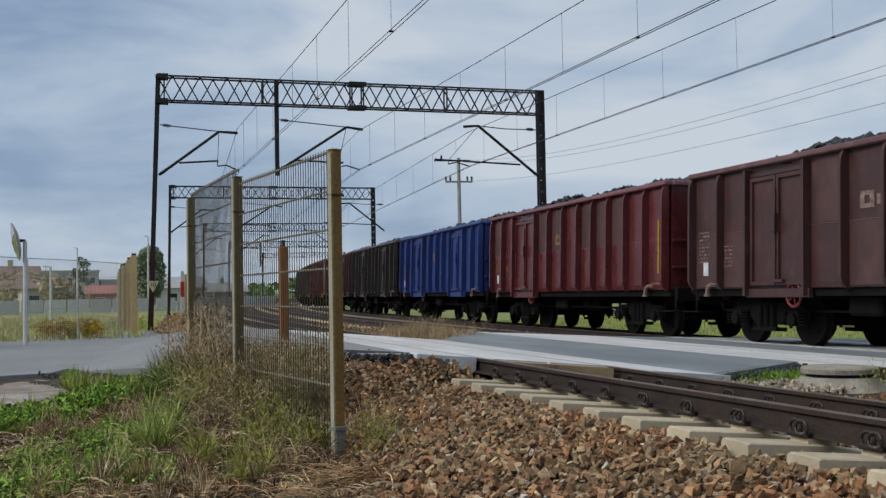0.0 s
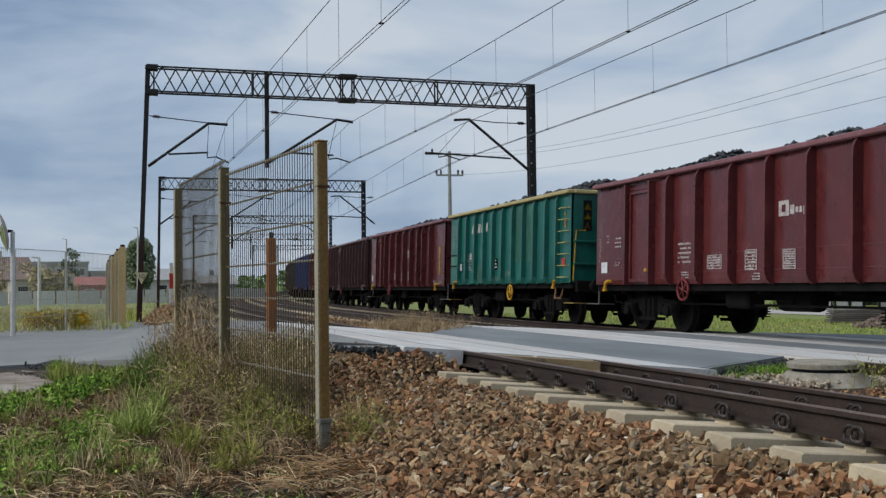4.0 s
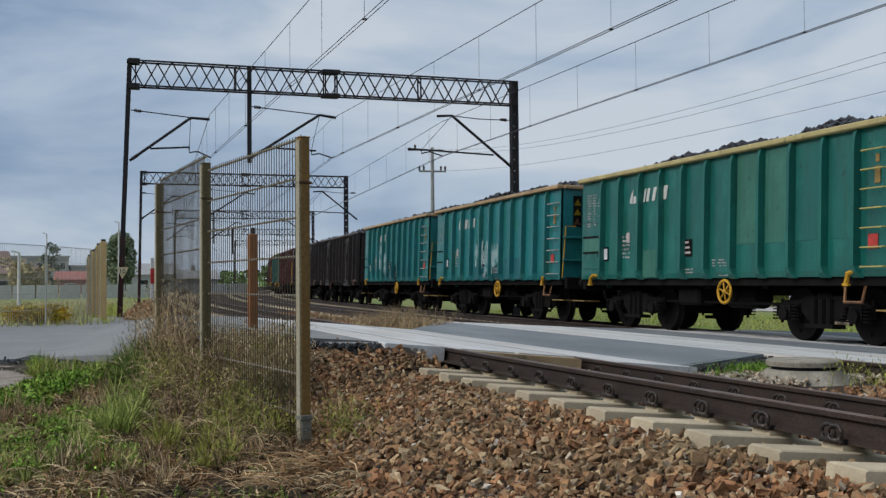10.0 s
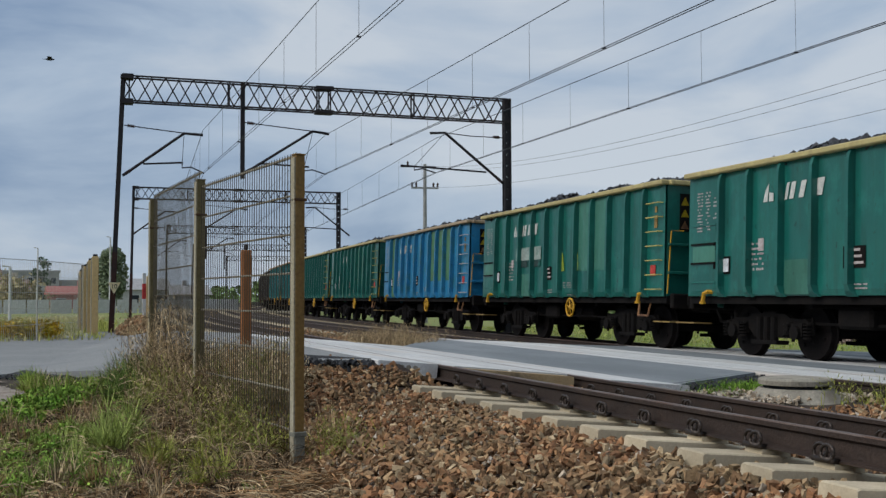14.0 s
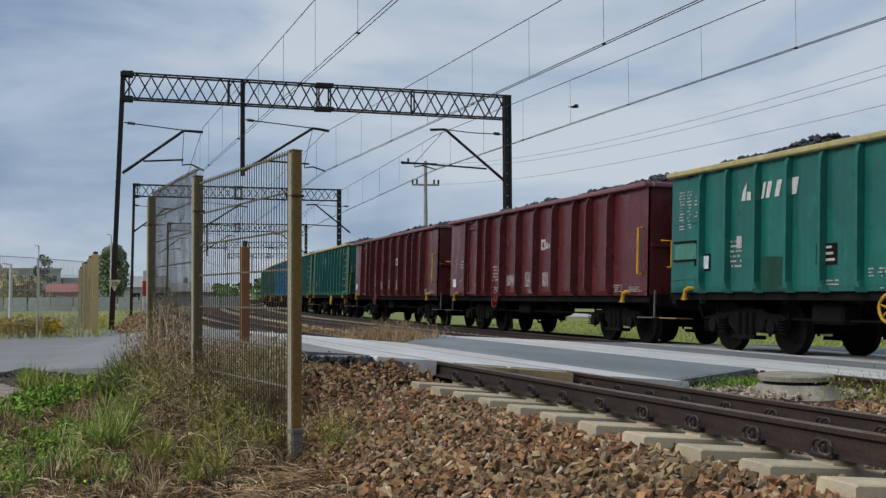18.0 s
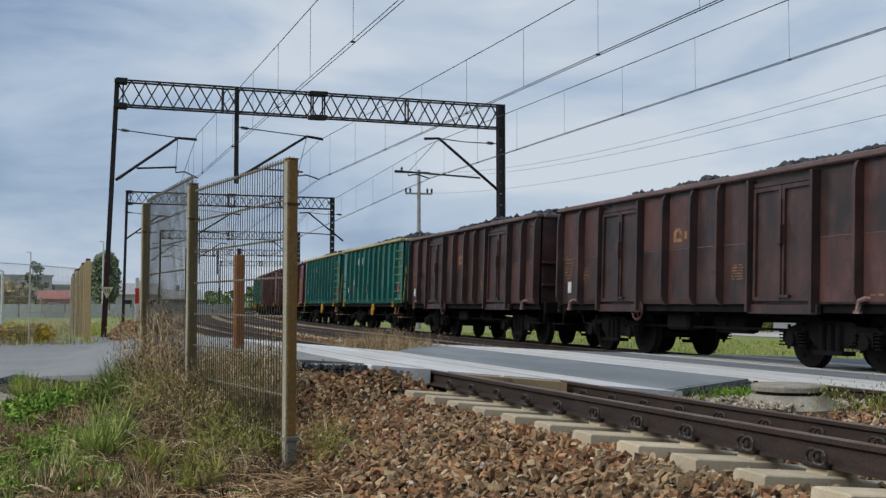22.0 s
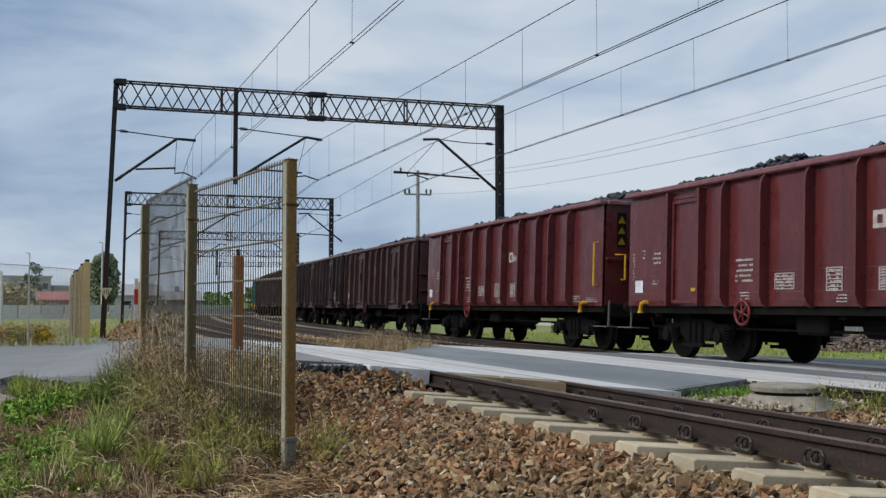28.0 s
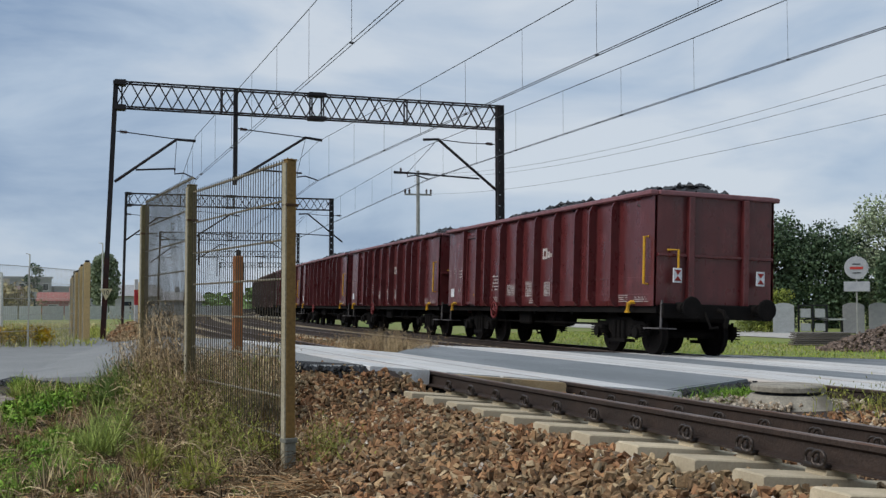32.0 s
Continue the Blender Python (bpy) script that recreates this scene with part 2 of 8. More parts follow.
def mesh_of(bm, mat, smooth=False, name="mesh"):
    bmesh.ops.recalc_face_normals(bm, faces=bm.faces[:])
    me = bpy.data.meshes.new(name)
    bm.to_mesh(me)
    bm.free()
    for m in mat if isinstance(mat, (list, tuple)) else [mat]:
        me.materials.append(m)
    if smooth:
        me.polygons.foreach_set("use_smooth", [True] * len(me.polygons))
    return me


def part(name, bm, mat, parent=None, label="", at=None, smooth=False):
    """Links a bmesh (or a mesh made before) as one mesh object under a thing or a part."""
    me = bm if isinstance(bm, bpy.types.Mesh) else mesh_of(bm, mat, smooth, name)
    ob = new(name, me)
    if parent is not None:
        ob.parent = parent
    if at is not None:
        ob.matrix_local = at
    if label:
        ob["label"] = label
    return ob


def thing(name, label, category, at=None, group="", kind=""):
    ob = new(name)
    ob.empty_display_size = 0.2
    if at is not None:
        ob.matrix_world = at
    return tagged(ob, label, category, group, kind)


def raw_mesh(name, verts, faces, mat, smooth=False):
    me = bpy.data.meshes.new(name)
    me.from_pydata(verts, [], faces)
    for m in mat if isinstance(mat, (list, tuple)) else [mat]:
        me.materials.append(m)
    if smooth:
        me.polygons.foreach_set("use_smooth", [True] * len(me.polygons))
    me.update()
    return me


def smoothstep(a, b, x):
    t = min(max((x - a) / (b - a), 0.0), 1.0)
    return t * t * (3 - 2 * t)


def lerp_table(x, table):
    for (a, va), (b, vb) in zip(table, table[1:]):
        if x <= b:
            t = min(max((x - a) / (b - a), 0.0), 1.0)
            return va + (vb - va) * t
    return table[-1][1]


# ---- ground ----
ROAD_S0, ROAD_S1 = 10.62, 20.3     # the crossing's near and far edge, along the tracks
SECTION = [(-40, -0.6), (-12, -0.56), (-5.2, -0.54), (-3.4, -0.62), (-2.35, -0.62), (-1.45, -0.33), (1.5, -0.42), (2.1, -0.47), (2.9, -0.50),
           (5.5, -0.55), (6.9, -0.66), (9.8, -0.73), (11.2, -1.0), (13, -1.06), (22, -0.95), (40, -0.9), (90, -0.8)]


def ground_z(x, y):
    s, l = lateral(x, y)
    z = lerp_table(l, SECTION)
    # the made-up way lifts the ground to the crossing
    k = smoothstep(ROAD_S0 - 1.2, ROAD_S0 + 0.3, s) * (1 - smoothstep(ROAD_S1 - 0.2, ROAD_S1 + 1.4, s))
    if -4 < l < 15:
        target = lerp_table(l, [(-4, -0.54), (-3.0, -0.28), (-2.0, -0.11), (-1.6, -0.1), (-1.3, -0.18), (10, -0.6), (15, -1.06)])
        z += (target - z) * k
    # a low mound by the fence, before the road
    z += 0.14 * math.exp(-((x - 0.9) / 0.8) ** 2 - ((y - 12.9) / 1.5) ** 2)
    if l < -2.4:
        z += 0.05 * noise.noise(Vector((x * 0.6, y * 0.6, 3))) + 0.025 * noise.noise(Vector((x * 2.3, y * 2.3, 7)))
        z += 0.12 * smoothstep(12, 9, y) * smoothstep(-1.2, -3, x - 1.5) * noise.noise(Vector((x * 0.5, y * 0.5, 9)))
    return z


def grid_axis(fine0, fine1, step, far, grow):
    a = [fine0 + step * i for i in range(int((fine1 - fine0) / step) + 1)]
    d, lo, hi = step, a[0], a[-1]
    out_lo, out_hi = [], []
    while d < far:
        d *= grow
        lo -= d
        hi += d
        out_lo.append(lo)
        out_hi.append(hi)
    return out_lo[::-1] + a + out_hi


xs = grid_axis(-9, 26, 0.3, 700, 1.35)
ys = grid_axis(-2, 60, 0.4, 700, 1.35)
g_verts = [(x, y, ground_z(x, y)) for y in ys for x in xs]
nx = len(xs)
g_faces = [(j * nx + i, j * nx + i + 1, (j + 1) * nx + i + 1, (j + 1) * nx + i) for j in range(len(ys) - 1) for i in range(nx - 1)]


def ground_material():
    """Bare soil and dry straw by the fence, darkened to stand for shade under the plants; green grass further off,
    brown ballast near the rails is a bed of its own.
    """
    # soil colour lowered to paint the shadows among the undergrowth
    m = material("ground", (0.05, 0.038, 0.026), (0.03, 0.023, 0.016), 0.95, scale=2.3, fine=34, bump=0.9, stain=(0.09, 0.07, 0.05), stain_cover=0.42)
    return m


M["ground"] = ground_material()
M["meadow"] = material("meadow", (0.17, 0.23, 0.055), (0.25, 0.26, 0.09), 0.95, scale=0.35, fine=14, bump=0.6, stain=(0.24, 0.2, 0.09), stain_cover=0.42)
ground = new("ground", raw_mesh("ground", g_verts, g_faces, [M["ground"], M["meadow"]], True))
for poly in ground.data.polygons:
    c = poly.center
    s_, l_ = lateral(c.x, c.y)
    if l_ > 10.9 or (l_ < -3 and (c.y > 27 or c.x < -6)):
        poly.material_index = 1
tagged(ground, "uneven soil darkened as shade under plants, with dry grass, green tufts and meadow further off", "ground", kind="structure")


def strip(name, l0, l1, s0, s1, dz, mat, step=1.0, across=2, label="", category="", z_of=None, rough=0.0):
    """A sheet between two lateral lines, from station s0 to s1."""
    verts, faces = [], []
    n = max(2, int((s1 - s0) / step) + 1)
    for j in range(n):
        s = s0 + (s1 - s0) * j / (n - 1)
        for i in range(across + 1):
            l = l0 + (l1 - l0) * i / across
            p = plan(s, l)
            z = (z_of(s, l) if z_of else lerp_table(l, SECTION)) + dz
            if rough:
                z += rough * noise.noise(Vector((p.x * 5, p.y * 5, 1)))
            verts.append((p.x, p.y, z))
    w = across + 1
    faces = [(j * w + i, j * w + i + 1, (j + 1) * w + i + 1, (j + 1) * w + i) for j in range(n - 1) for i in range(across)]
    ob = new(name, raw_mesh(name, verts, faces, mat, True))
    if label:
        tagged(ob, label, category, kind="structure")
    return ob


def bed_z(s, l):
    """The top of the ballast bed."""
    table = [(-3.3, -0.66), (-2.9, -0.60), (-1.75, -0.3), (-1.42, -0.235), (-1.25, -0.255), (-0.6, -0.28), (0, -0.315), (1.3, -0.38), (2.0, -0.36), (2.8, -0.36), (4.1, -0.41), (5.4, -0.50),
             (6.2, -0.55), (7.0, -0.56), (8.3, -0.585), (9.7, -0.64), (10.9, -1.0)]
    z = lerp_table(l, table)
    # made up against the crossing's slabs
    if s < 14:
        z += 0.2 * smoothstep(9.9, 10.8, s) * smoothstep(-2.8, -1.9, l) * (1 - smoothstep(-1.1, -0.85, l))
        z += 0.09 * smoothstep(10.0, 10.6, s) * smoothstep(-1.8, -1.5, l) * (1 - smoothstep(-1.0, -0.82, l))
        z += 0.03 * smoothstep(6.4, 8.4, s) * smoothstep(1.3, 2.2, l) * (1 - smoothstep(3.0, 3.4, l))
    return z


# dark sheet under the loose stones, its colour serving as shade in their gaps
strip("ballast_bed", -3.3, 10.9, -40, ROAD_S0 + 0.3, 0.0, M["ballast"], 0.4, 48, "crushed-stone ballast bed under three tracks, darkened as shade between the stones", "ballast", bed_z, 0.02)
strip("ballast_bed", -2.6, 10.9, ROAD_S1 - 0.3, 330, 0.0, M["ballast"], 1.0, 48, "crushed-stone ballast bed under three tracks, darkened as shade between the stones", "ballast", bed_z, 0.02)


# ---- tracks ----
def rail_profile():
    h, f, w, t = 0.036, 0.072, 0.010, 0.159
    half = [(h - 0.004, 0.0), (h, -0.008), (h - 0.001, -0.035), (w, -0.05), (w, -0.13), (f, -0.148), (f, -t)]
    return [(-x, z) for x, z in half] , half


def build_rail(i, side, s0, s1, step):
    left, right = rail_profile()
    prof = [(x, z) for x, z in left] + [(x, z) for x, z in right[::-1]]
    n = int((s1 - s0) / step) + 1
    verts, faces = [], []
    k = len(prof)
    for j in range(n):
        s = s0 + (s1 - s0) * j / (n - 1)
        for x, z in prof:
            verts.append(on_track(i, s, side * 0.75 + x, z))
    for j in range(n - 1):
        for a in range(k):
            b = (a + 1) % k
            faces.append((j * k + a, j * k + b, (j + 1) * k + b, (j + 1) * k + a))
    me = raw_mesh("rail", verts, faces, [M["rail_side"], M["rail_top"]])
    top = {k - 1, 0, k - 2}
    me.polygons.foreach_set("material_index", [1 if (f % k) in top else 0 for f in range(len(faces))])
    return me


def sleeper_mesh():
    bm = bmesh.new()
    # concrete sleeper: deeper ends, slightly waisted middle
    secs = [(-1.27, 0.15, 0.11), (-1.255, 0.15, 0.118), (-0.75, 0.15, 0.12), (-0.45, 0.12, 0.09), (0.45, 0.12, 0.09), (0.75, 0.15, 0.12), (1.27, 0.15, 0.115), (1.3, 0.15, 0.10)]
    rings = []
    for x, hb, top in secs:
        z = -0.322 + top
        rings.append([bm.verts.new(c) for c in ((x, -hb, -0.43), (x, hb, -0.43), (x, hb - 0.02, z), (x, hb - 0.03, z + 0.008), (x, -hb + 0.03, z + 0.008), (x, -hb + 0.02, z))])
    for a, b in zip(rings, rings[1:]):
        for q in range(6):
            bm.faces.new((a[q], a[(q + 1) % 6], b[(q + 1) % 6], b[q]))
    bm.faces.new(rings[0][::-1])
    bm.faces.new(rings[-1])
    # raised rail seats
    for x in (-0.75, 0.75):
        box_bm(bm, x - 0.1, x + 0.1, -0.085, 0.085, -0.21, -0.16, 0.006)
    return mesh_of(bm, M["concrete"], name="sleeper")


def clip_mesh():
    """A rail fastening: two upright spring coils side by side on their shoulder, seen end on."""
    bm = bmesh.new()
    for dy, dx in ((-0.036, -0.014), (0.036, 0.002)):
        ring = [(dx, dy + 0.054 * math.cos(a), 0.034 + 0.042 * math.sin(a)) for a in [i * math.pi * 2 / 12 for i in range(13)]]
        tube_bm(bm, ring, 0.0095, 5, caps=False)
        tube_bm(bm, [(dx + 0.004, dy - 0.02, 0.0), (dx + 0.03, dy - 0.004, 0.03)], 0.009, 5)
    box_bm(bm, -0.018, 0.035, -0.08, 0.08, -0.02, 0.01)
    return mesh_of(bm, M["clip"], True, name="clip")


SLEEPER, CLIP = sleeper_mesh(), clip_mesh()
for i, (s0, s1) in ((1, (-40, 330)), (2, (-40, 330)), (3, (-60, 330))):
    tr = thing("track", "railway track with worn brown steel rails on concrete sleepers", "railway track", track_pose(i, 0), "tracks", "structure")
    inv = track_pose(i, 0).inverted()
    for side in (-1, 1):
        part("rail", build_rail(i, side, s0, s1, 1.0), None, tr, at=inv)
    first = 4.62 - 0.6 * 12
    reach = {1: 62, 2: 50, 3: 40}[i]
    for j in range(200):
        s = first + 0.6 * j
        if s > reach:
            break
        if ROAD_S0 - 0.1 < s < ROAD_S1 + 0.1:
            continue
        at = inv @ track_pose(i, s)
        sl = part("sleeper", SLEEPER, None, tr, at=at)
        if (i == 1 and s < 26) or s < 12:
            for x in (-0.85, -0.65, 0.65, 0.85):
                part("rail_clip", CLIP, None, sl, at=pose(x, 0, -0.145, 0, 0, 0 if x in (-0.85, 0.65) else 180))
    # the sleepers far off, joined
    bm = bmesh.new()
    s = reach + 0.6
    while s < 180:
        m = inv @ track_pose(i, s)
        vs = box_bm(bm, -1.3, 1.3, -0.13, 0.13, -0.4, -0.165)
        for v in vs:
            v.co = m @ v.co
        s += 0.6
    far = part("far_sleepers", bm, M["concrete"], tr)
    far["kind"] = "stuff"


# ---- crossing ----
def slab_mesh(i, l0, l1, s0, s1, u=0.0, depth=0.16):
    bm = bmesh.new()
    rings = []
    n = max(2, int((s1 - s0) / 1.2) + 1)
    for j in range(n):
        s = s0 + (s1 - s0) * j / (n - 1)
        e = 0.012
        rings.append([bm.verts.new(on_track(i, s, l, uu)) for l, uu in ((l0, u - depth), (l0, u - e), (l0 + e, u), (l1 - e, u), (l1, u - e), (l1, u - depth))])
    for a, b in zip(rings, rings[1:]):
        for q in range(6):
            bm.faces.new((a[q], a[(q + 1) % 6], b[(q + 1) % 6], b[q]))
    bm.faces.new(rings[0][::-1])
    bm.faces.new(rings[-1])
    return bm


crossing = thing("level_crossing", "level crossing of pale concrete slabs and blue-grey asphalt", "level crossing", None, "", "structure")
EDGE = {1: (10.75, 20.2), 2: (6.4, 22.0), 3: (4.4, 21.0)}
for i in (1, 2, 3):
    a, b = EDGE[i]
    for l0, l1, s0, s1 in ((-1.46 if i == 1 else -1.2, -0.80, 9.6 if i == 2 else a, b), (-0.66, -0.03, a - 0.1, b), (0.0, 0.68, a - 0.1, b), (0.80, 1.75, a - (0.85 if i == 1 else 0.5), b)):
        n = 3
        for j in range(n):
            c0, c1 = s0 + (s1 - s0) * j / n, s0 + (s1 - s0) * (j + 1) / n - 0.012
            part("crossing_slab", slab_mesh(i, l0, l1, c0, c1, 0.002), M["slab"], crossing)
    part("slab_end", slab_mesh(i, -0.64, 0.66, a - 0.30, a - 0.11, -0.012, 0.15), M["slab_end"], crossing, "worn yellowish timber end of the slabs")


for k in range(4):
    part("stencil", slab_mesh(1, -1.3 + 0.075 * k, -1.25 + 0.075 * k, 10.742, 10.7495, -0.03, 0.05), M["old_concrete"], crossing)


def patch(name, corners, mat, label, category, thick=0.12, subdiv=6):
    """A paved patch with a thick edge; corners (s, l, z) of a four-sided field, in order."""
    bm = bmesh.new()
    n = subdiv
    top = []
    for j in range(n + 1):
        row = []
        for i in range(n + 1):
            u, v = i / n, j / n
            a, b, c, d = [Vector(q) for q in corners]
            q = (a * (1 - u) + b * u) * (1 - v) + (d * (1 - u) + c * u) * v
            row.append(bm.verts.new(plan(q.x, q.y, q.z)))
        top.append(row)
    for j in range(n):
        for i in range(n):
            bm.faces.new((top[j][i], top[j][i + 1], top[j + 1][i + 1], top[j + 1][i]))
    ext = bmesh.ops.extrude_face_region(bm, geom=bm.faces[:])
    for v in ext["geom"]:
        if isinstance(v, bmesh.types.BMVert):
            v.co.z -= thick
    ob = new(name, mesh_of(bm, mat, name=name))
    return tagged(ob, label, category, kind="structure")


def tz(i, l):
    return on_track(i, 0, l).z


patch("road", [(10.15, 1.76, tz(1, 1.76)), (10.4, 2.93, tz(2, -1.21)), (22.0, 2.93, tz(2, -1.21)), (20.2, 1.76, tz(1, 1.76))], M["asphalt"], "blue-grey asphalt between the tracks of the crossing", "road", 0.1)
patch("road", [(5.9, 5.9, tz(2, 1.76)), (4.4, 7.07, tz(3, -1.21)), (21.0, 7.07, tz(3, -1.21)), (22.0, 5.9, tz(2, 1.76))], M["asphalt"], "blue-grey asphalt between the tracks of the crossing", "road", 0.2)
patch("road", [(3.9, 10.05, tz(3, 1.76)), (-2.0, 26, -0.85), (11, 26, -0.85), (21.0, 10.05, tz(3, 1.76))], M["asphalt"], "blue-grey asphalt road beyond the far track", "road", 0.2)
# the approach on the near side, curving off to the left
patch("road", [(10.95, -1.47, tz(1, -1.47)), (20.2, -1.47, tz(1, -1.47)), (43.0, -2.3, -0.45), (18.6, -5.2, -0.49)], M["road"], "grey asphalt approach road to the crossing", "road", 0.1, 12)
patch("road", [(18.6, -5.2, -0.49), (43.0, -2.3, -0.45), (20.0, -14, -0.49), (15.0, -14, -0.5)], M["road"], "grey asphalt approach road to the crossing", "road", 0.14, 10)
patch("road_edge", [(13.0, -2.15, -0.11), (10.75, -1.48, -0.04), (10.98, -1.47, 0.072), (13.4, -2.05, 0.03)], M["asphalt_edge"], "broken black edge of the asphalt", "road edge", 0.06)
patch("road_edge", [(16.6, -4.55, -0.47), (18.4, -5.4, -0.485), (18.85, -5.15, -0.452), (17.0, -4.4, -0.44)], M["asphalt_edge"], "broken black edge of the asphalt", "road edge", 0.06)
patch("road_edge", [(10.0, 1.5, -0.28), (10.2, 2.95, -0.26), (10.5, 2.93, -0.152), (10.25, 1.76, -0.23)], M["asphalt_edge"], "broken black edge of the asphalt", "road edge", 0.06)


# ---- wagons ----
def paint(name, base, alt, stain, cover=0.4, rough=0.38):
    """Old wagon paint: broad fading, blotches, run-down streaks and specks of rust, differing from wagon to wagon."""
    m = bpy.data.materials.new(name)
    m.use_nodes = True
    nd, lk = m.node_tree.nodes, m.node_tree.links
    bs = nd["Principled BSDF"]
    co, info = nd.new("ShaderNodeTexCoord"), nd.new("ShaderNodeObjectInfo")
    shift = nd.new("ShaderNodeVectorMath")
    shift.operation = "MULTIPLY_ADD"
    shift.inputs[1].default_value = (37.0, 91.0, 53.0)
    lk.new(info.outputs["Random"], shift.inputs[0])
    lk.new(co.outputs["Object"], shift.inputs[2])

    def spots(sc, stretch, lo, hi, detail=4):
        mp = nd.new("ShaderNodeMapping")
        mp.inputs["Scale"].default_value = stretch
        lk.new(shift.outputs[0], mp.inputs[0])
        n = nd.new("ShaderNodeTexNoise")
        n.inputs["Scale"].default_value, n.inputs["Detail"].default_value, n.inputs["Roughness"].default_value = sc, detail, 0.65
        lk.new(mp.outputs[0], n.inputs["Vector"])
        r = nd.new("ShaderNodeMapRange")
        r.inputs[1].default_value, r.inputs[2].default_value = lo, hi
        lk.new(n.outputs[0], r.inputs[0])
        return r.outputs[0]

    def over(fac, a, b):
        x = nd.new("ShaderNodeMix")
        x.data_type = "RGBA"
        for sock, val in ((x.inputs[0], fac), (x.inputs[6], a), (x.inputs[7], b)):
            if isinstance(val, tuple):
                sock.default_value = (*val, 1)
            elif isinstance(val, float):
                sock.default_value = val
            else:
                lk.new(val, sock)
        return x.outputs[2]

    faded = tuple(min(1.0, c * 1.2 + 0.006) for c in base)
    dark = tuple(c * 0.5 for c in stain)
    col = over(spots(0.7, (1, 1, 0.6), 0.35, 0.65), base, alt)
    col = over(spots(2.6, (1, 1, 0.7), 0.52, 0.72), col, faded)
    col = over(spots(1.6, (1, 1, 0.8), 0.95 - cover, 1.2 - cover), col, stain)
    streaks = spots(5.0, (1, 1, 0.09), 0.52, 0.78, 3)
    half = nd.new("ShaderNodeMath")
    half.operation = "MULTIPLY"
    half.inputs[1].default_value = 0.7
    lk.new(streaks, half.inputs[0])
    col = over(half.outputs[0], col, stain)
    col = over(spots(9.0, (1, 1, 0.7), 0.62, 0.72, 5), col, dark)
    lk.new(col, bs.inputs["Base Color"])
    ro = nd.new("ShaderNodeMapRange")
    ro.inputs[3].default_value, ro.inputs[4].default_value = rough + 0.08, min(1.0, rough + 0.26)
    lk.new(spots(3.0, (1, 1, 0.5), 0.4, 0.65), ro.inputs[0])
    lk.new(ro.outputs[0], bs.inputs["Roughness"])
    bs.inputs["Specular IOR Level"].default_value = 0.5
    b = nd.new("ShaderNodeBump")
    b.inputs["Strength"].default_value, b.inputs["Distance"].default_value = 0.16, 0.02
    lk.new(spots(4.0, (1, 1, 1), 0.2, 0.8, 3), b.inputs["Height"])
    lk.new(b.outputs[0], bs.inputs["Normal"])
    return m


PAINT = {
    # caps in the wall's hue are paled to paint in the sky's reflection
    "red": (paint("red_paint", (0.096, 0.0175, 0.018), (0.074, 0.0145, 0.0155), (0.045, 0.014, 0.0135), 0.36, 0.18), paint("red_cap_sheen", (0.19, 0.075, 0.082), (0.155, 0.06, 0.066), (0.1, 0.04, 0.042), 0.3, 0.3)),
    "wine": (paint("wine_paint", (0.0561, 0.0187, 0.01785), (0.0408, 0.0153, 0.01445), (0.0272, 0.0153, 0.0136), 0.42, 0.34), paint("wine_cap_sheen", (0.13, 0.06, 0.06), (0.1, 0.045, 0.048), (0.06, 0.035, 0.035), 0.4)),
    "brown": (paint("brown_paint", (0.062, 0.026, 0.022), (0.035, 0.019, 0.0172), (0.017, 0.0138, 0.0134), 0.54, 0.3), paint("brown_cap_sheen", (0.12, 0.075, 0.07), (0.09, 0.055, 0.05), (0.06, 0.04, 0.036), 0.4)),
    "black": (paint("sooty_paint", (0.0306, 0.02125, 0.01955), (0.02295, 0.017, 0.01615), (0.0153, 0.0119, 0.01105), 0.45, 0.4), paint("sooty_cap_sheen", (0.07, 0.055, 0.052), (0.055, 0.04, 0.04), (0.04, 0.03, 0.03), 0.4)),
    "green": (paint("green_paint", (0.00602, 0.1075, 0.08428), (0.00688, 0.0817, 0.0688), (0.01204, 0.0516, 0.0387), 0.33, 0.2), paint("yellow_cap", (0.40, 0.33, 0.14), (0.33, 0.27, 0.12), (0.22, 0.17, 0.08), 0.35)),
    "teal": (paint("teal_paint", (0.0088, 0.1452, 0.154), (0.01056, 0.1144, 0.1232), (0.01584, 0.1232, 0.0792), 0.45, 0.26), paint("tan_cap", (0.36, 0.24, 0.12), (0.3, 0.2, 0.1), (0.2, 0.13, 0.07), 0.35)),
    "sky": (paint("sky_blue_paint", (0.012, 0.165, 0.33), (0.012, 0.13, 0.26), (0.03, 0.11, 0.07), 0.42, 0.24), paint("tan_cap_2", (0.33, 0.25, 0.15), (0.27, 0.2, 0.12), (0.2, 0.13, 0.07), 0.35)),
    "blue": (paint("deep_blue_paint", (0.01, 0.03, 0.15), (0.01, 0.026, 0.12), (0.01, 0.02, 0.07), 0.35), paint("blue_cap_sheen", (0.04, 0.07, 0.24), (0.03, 0.05, 0.18), (0.03, 0.04, 0.1), 0.4)),
}
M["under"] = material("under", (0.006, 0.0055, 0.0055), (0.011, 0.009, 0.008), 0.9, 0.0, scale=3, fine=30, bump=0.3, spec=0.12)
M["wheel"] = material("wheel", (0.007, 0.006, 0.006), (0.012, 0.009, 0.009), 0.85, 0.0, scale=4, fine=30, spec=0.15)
M["tread"] = material("tread", (0.2, 0.19, 0.18), None, 0.35, 0.9, bump=0)
M["yellow"] = material("yellow", (0.62, 0.33, 0.02), (0.5, 0.27, 0.02), 0.5, scale=5, fine=40, bump=0.05)
M["handwheel_red"] = material("handwheel_red", (0.2, 0.03, 0.03), None, 0.5, bump=0)
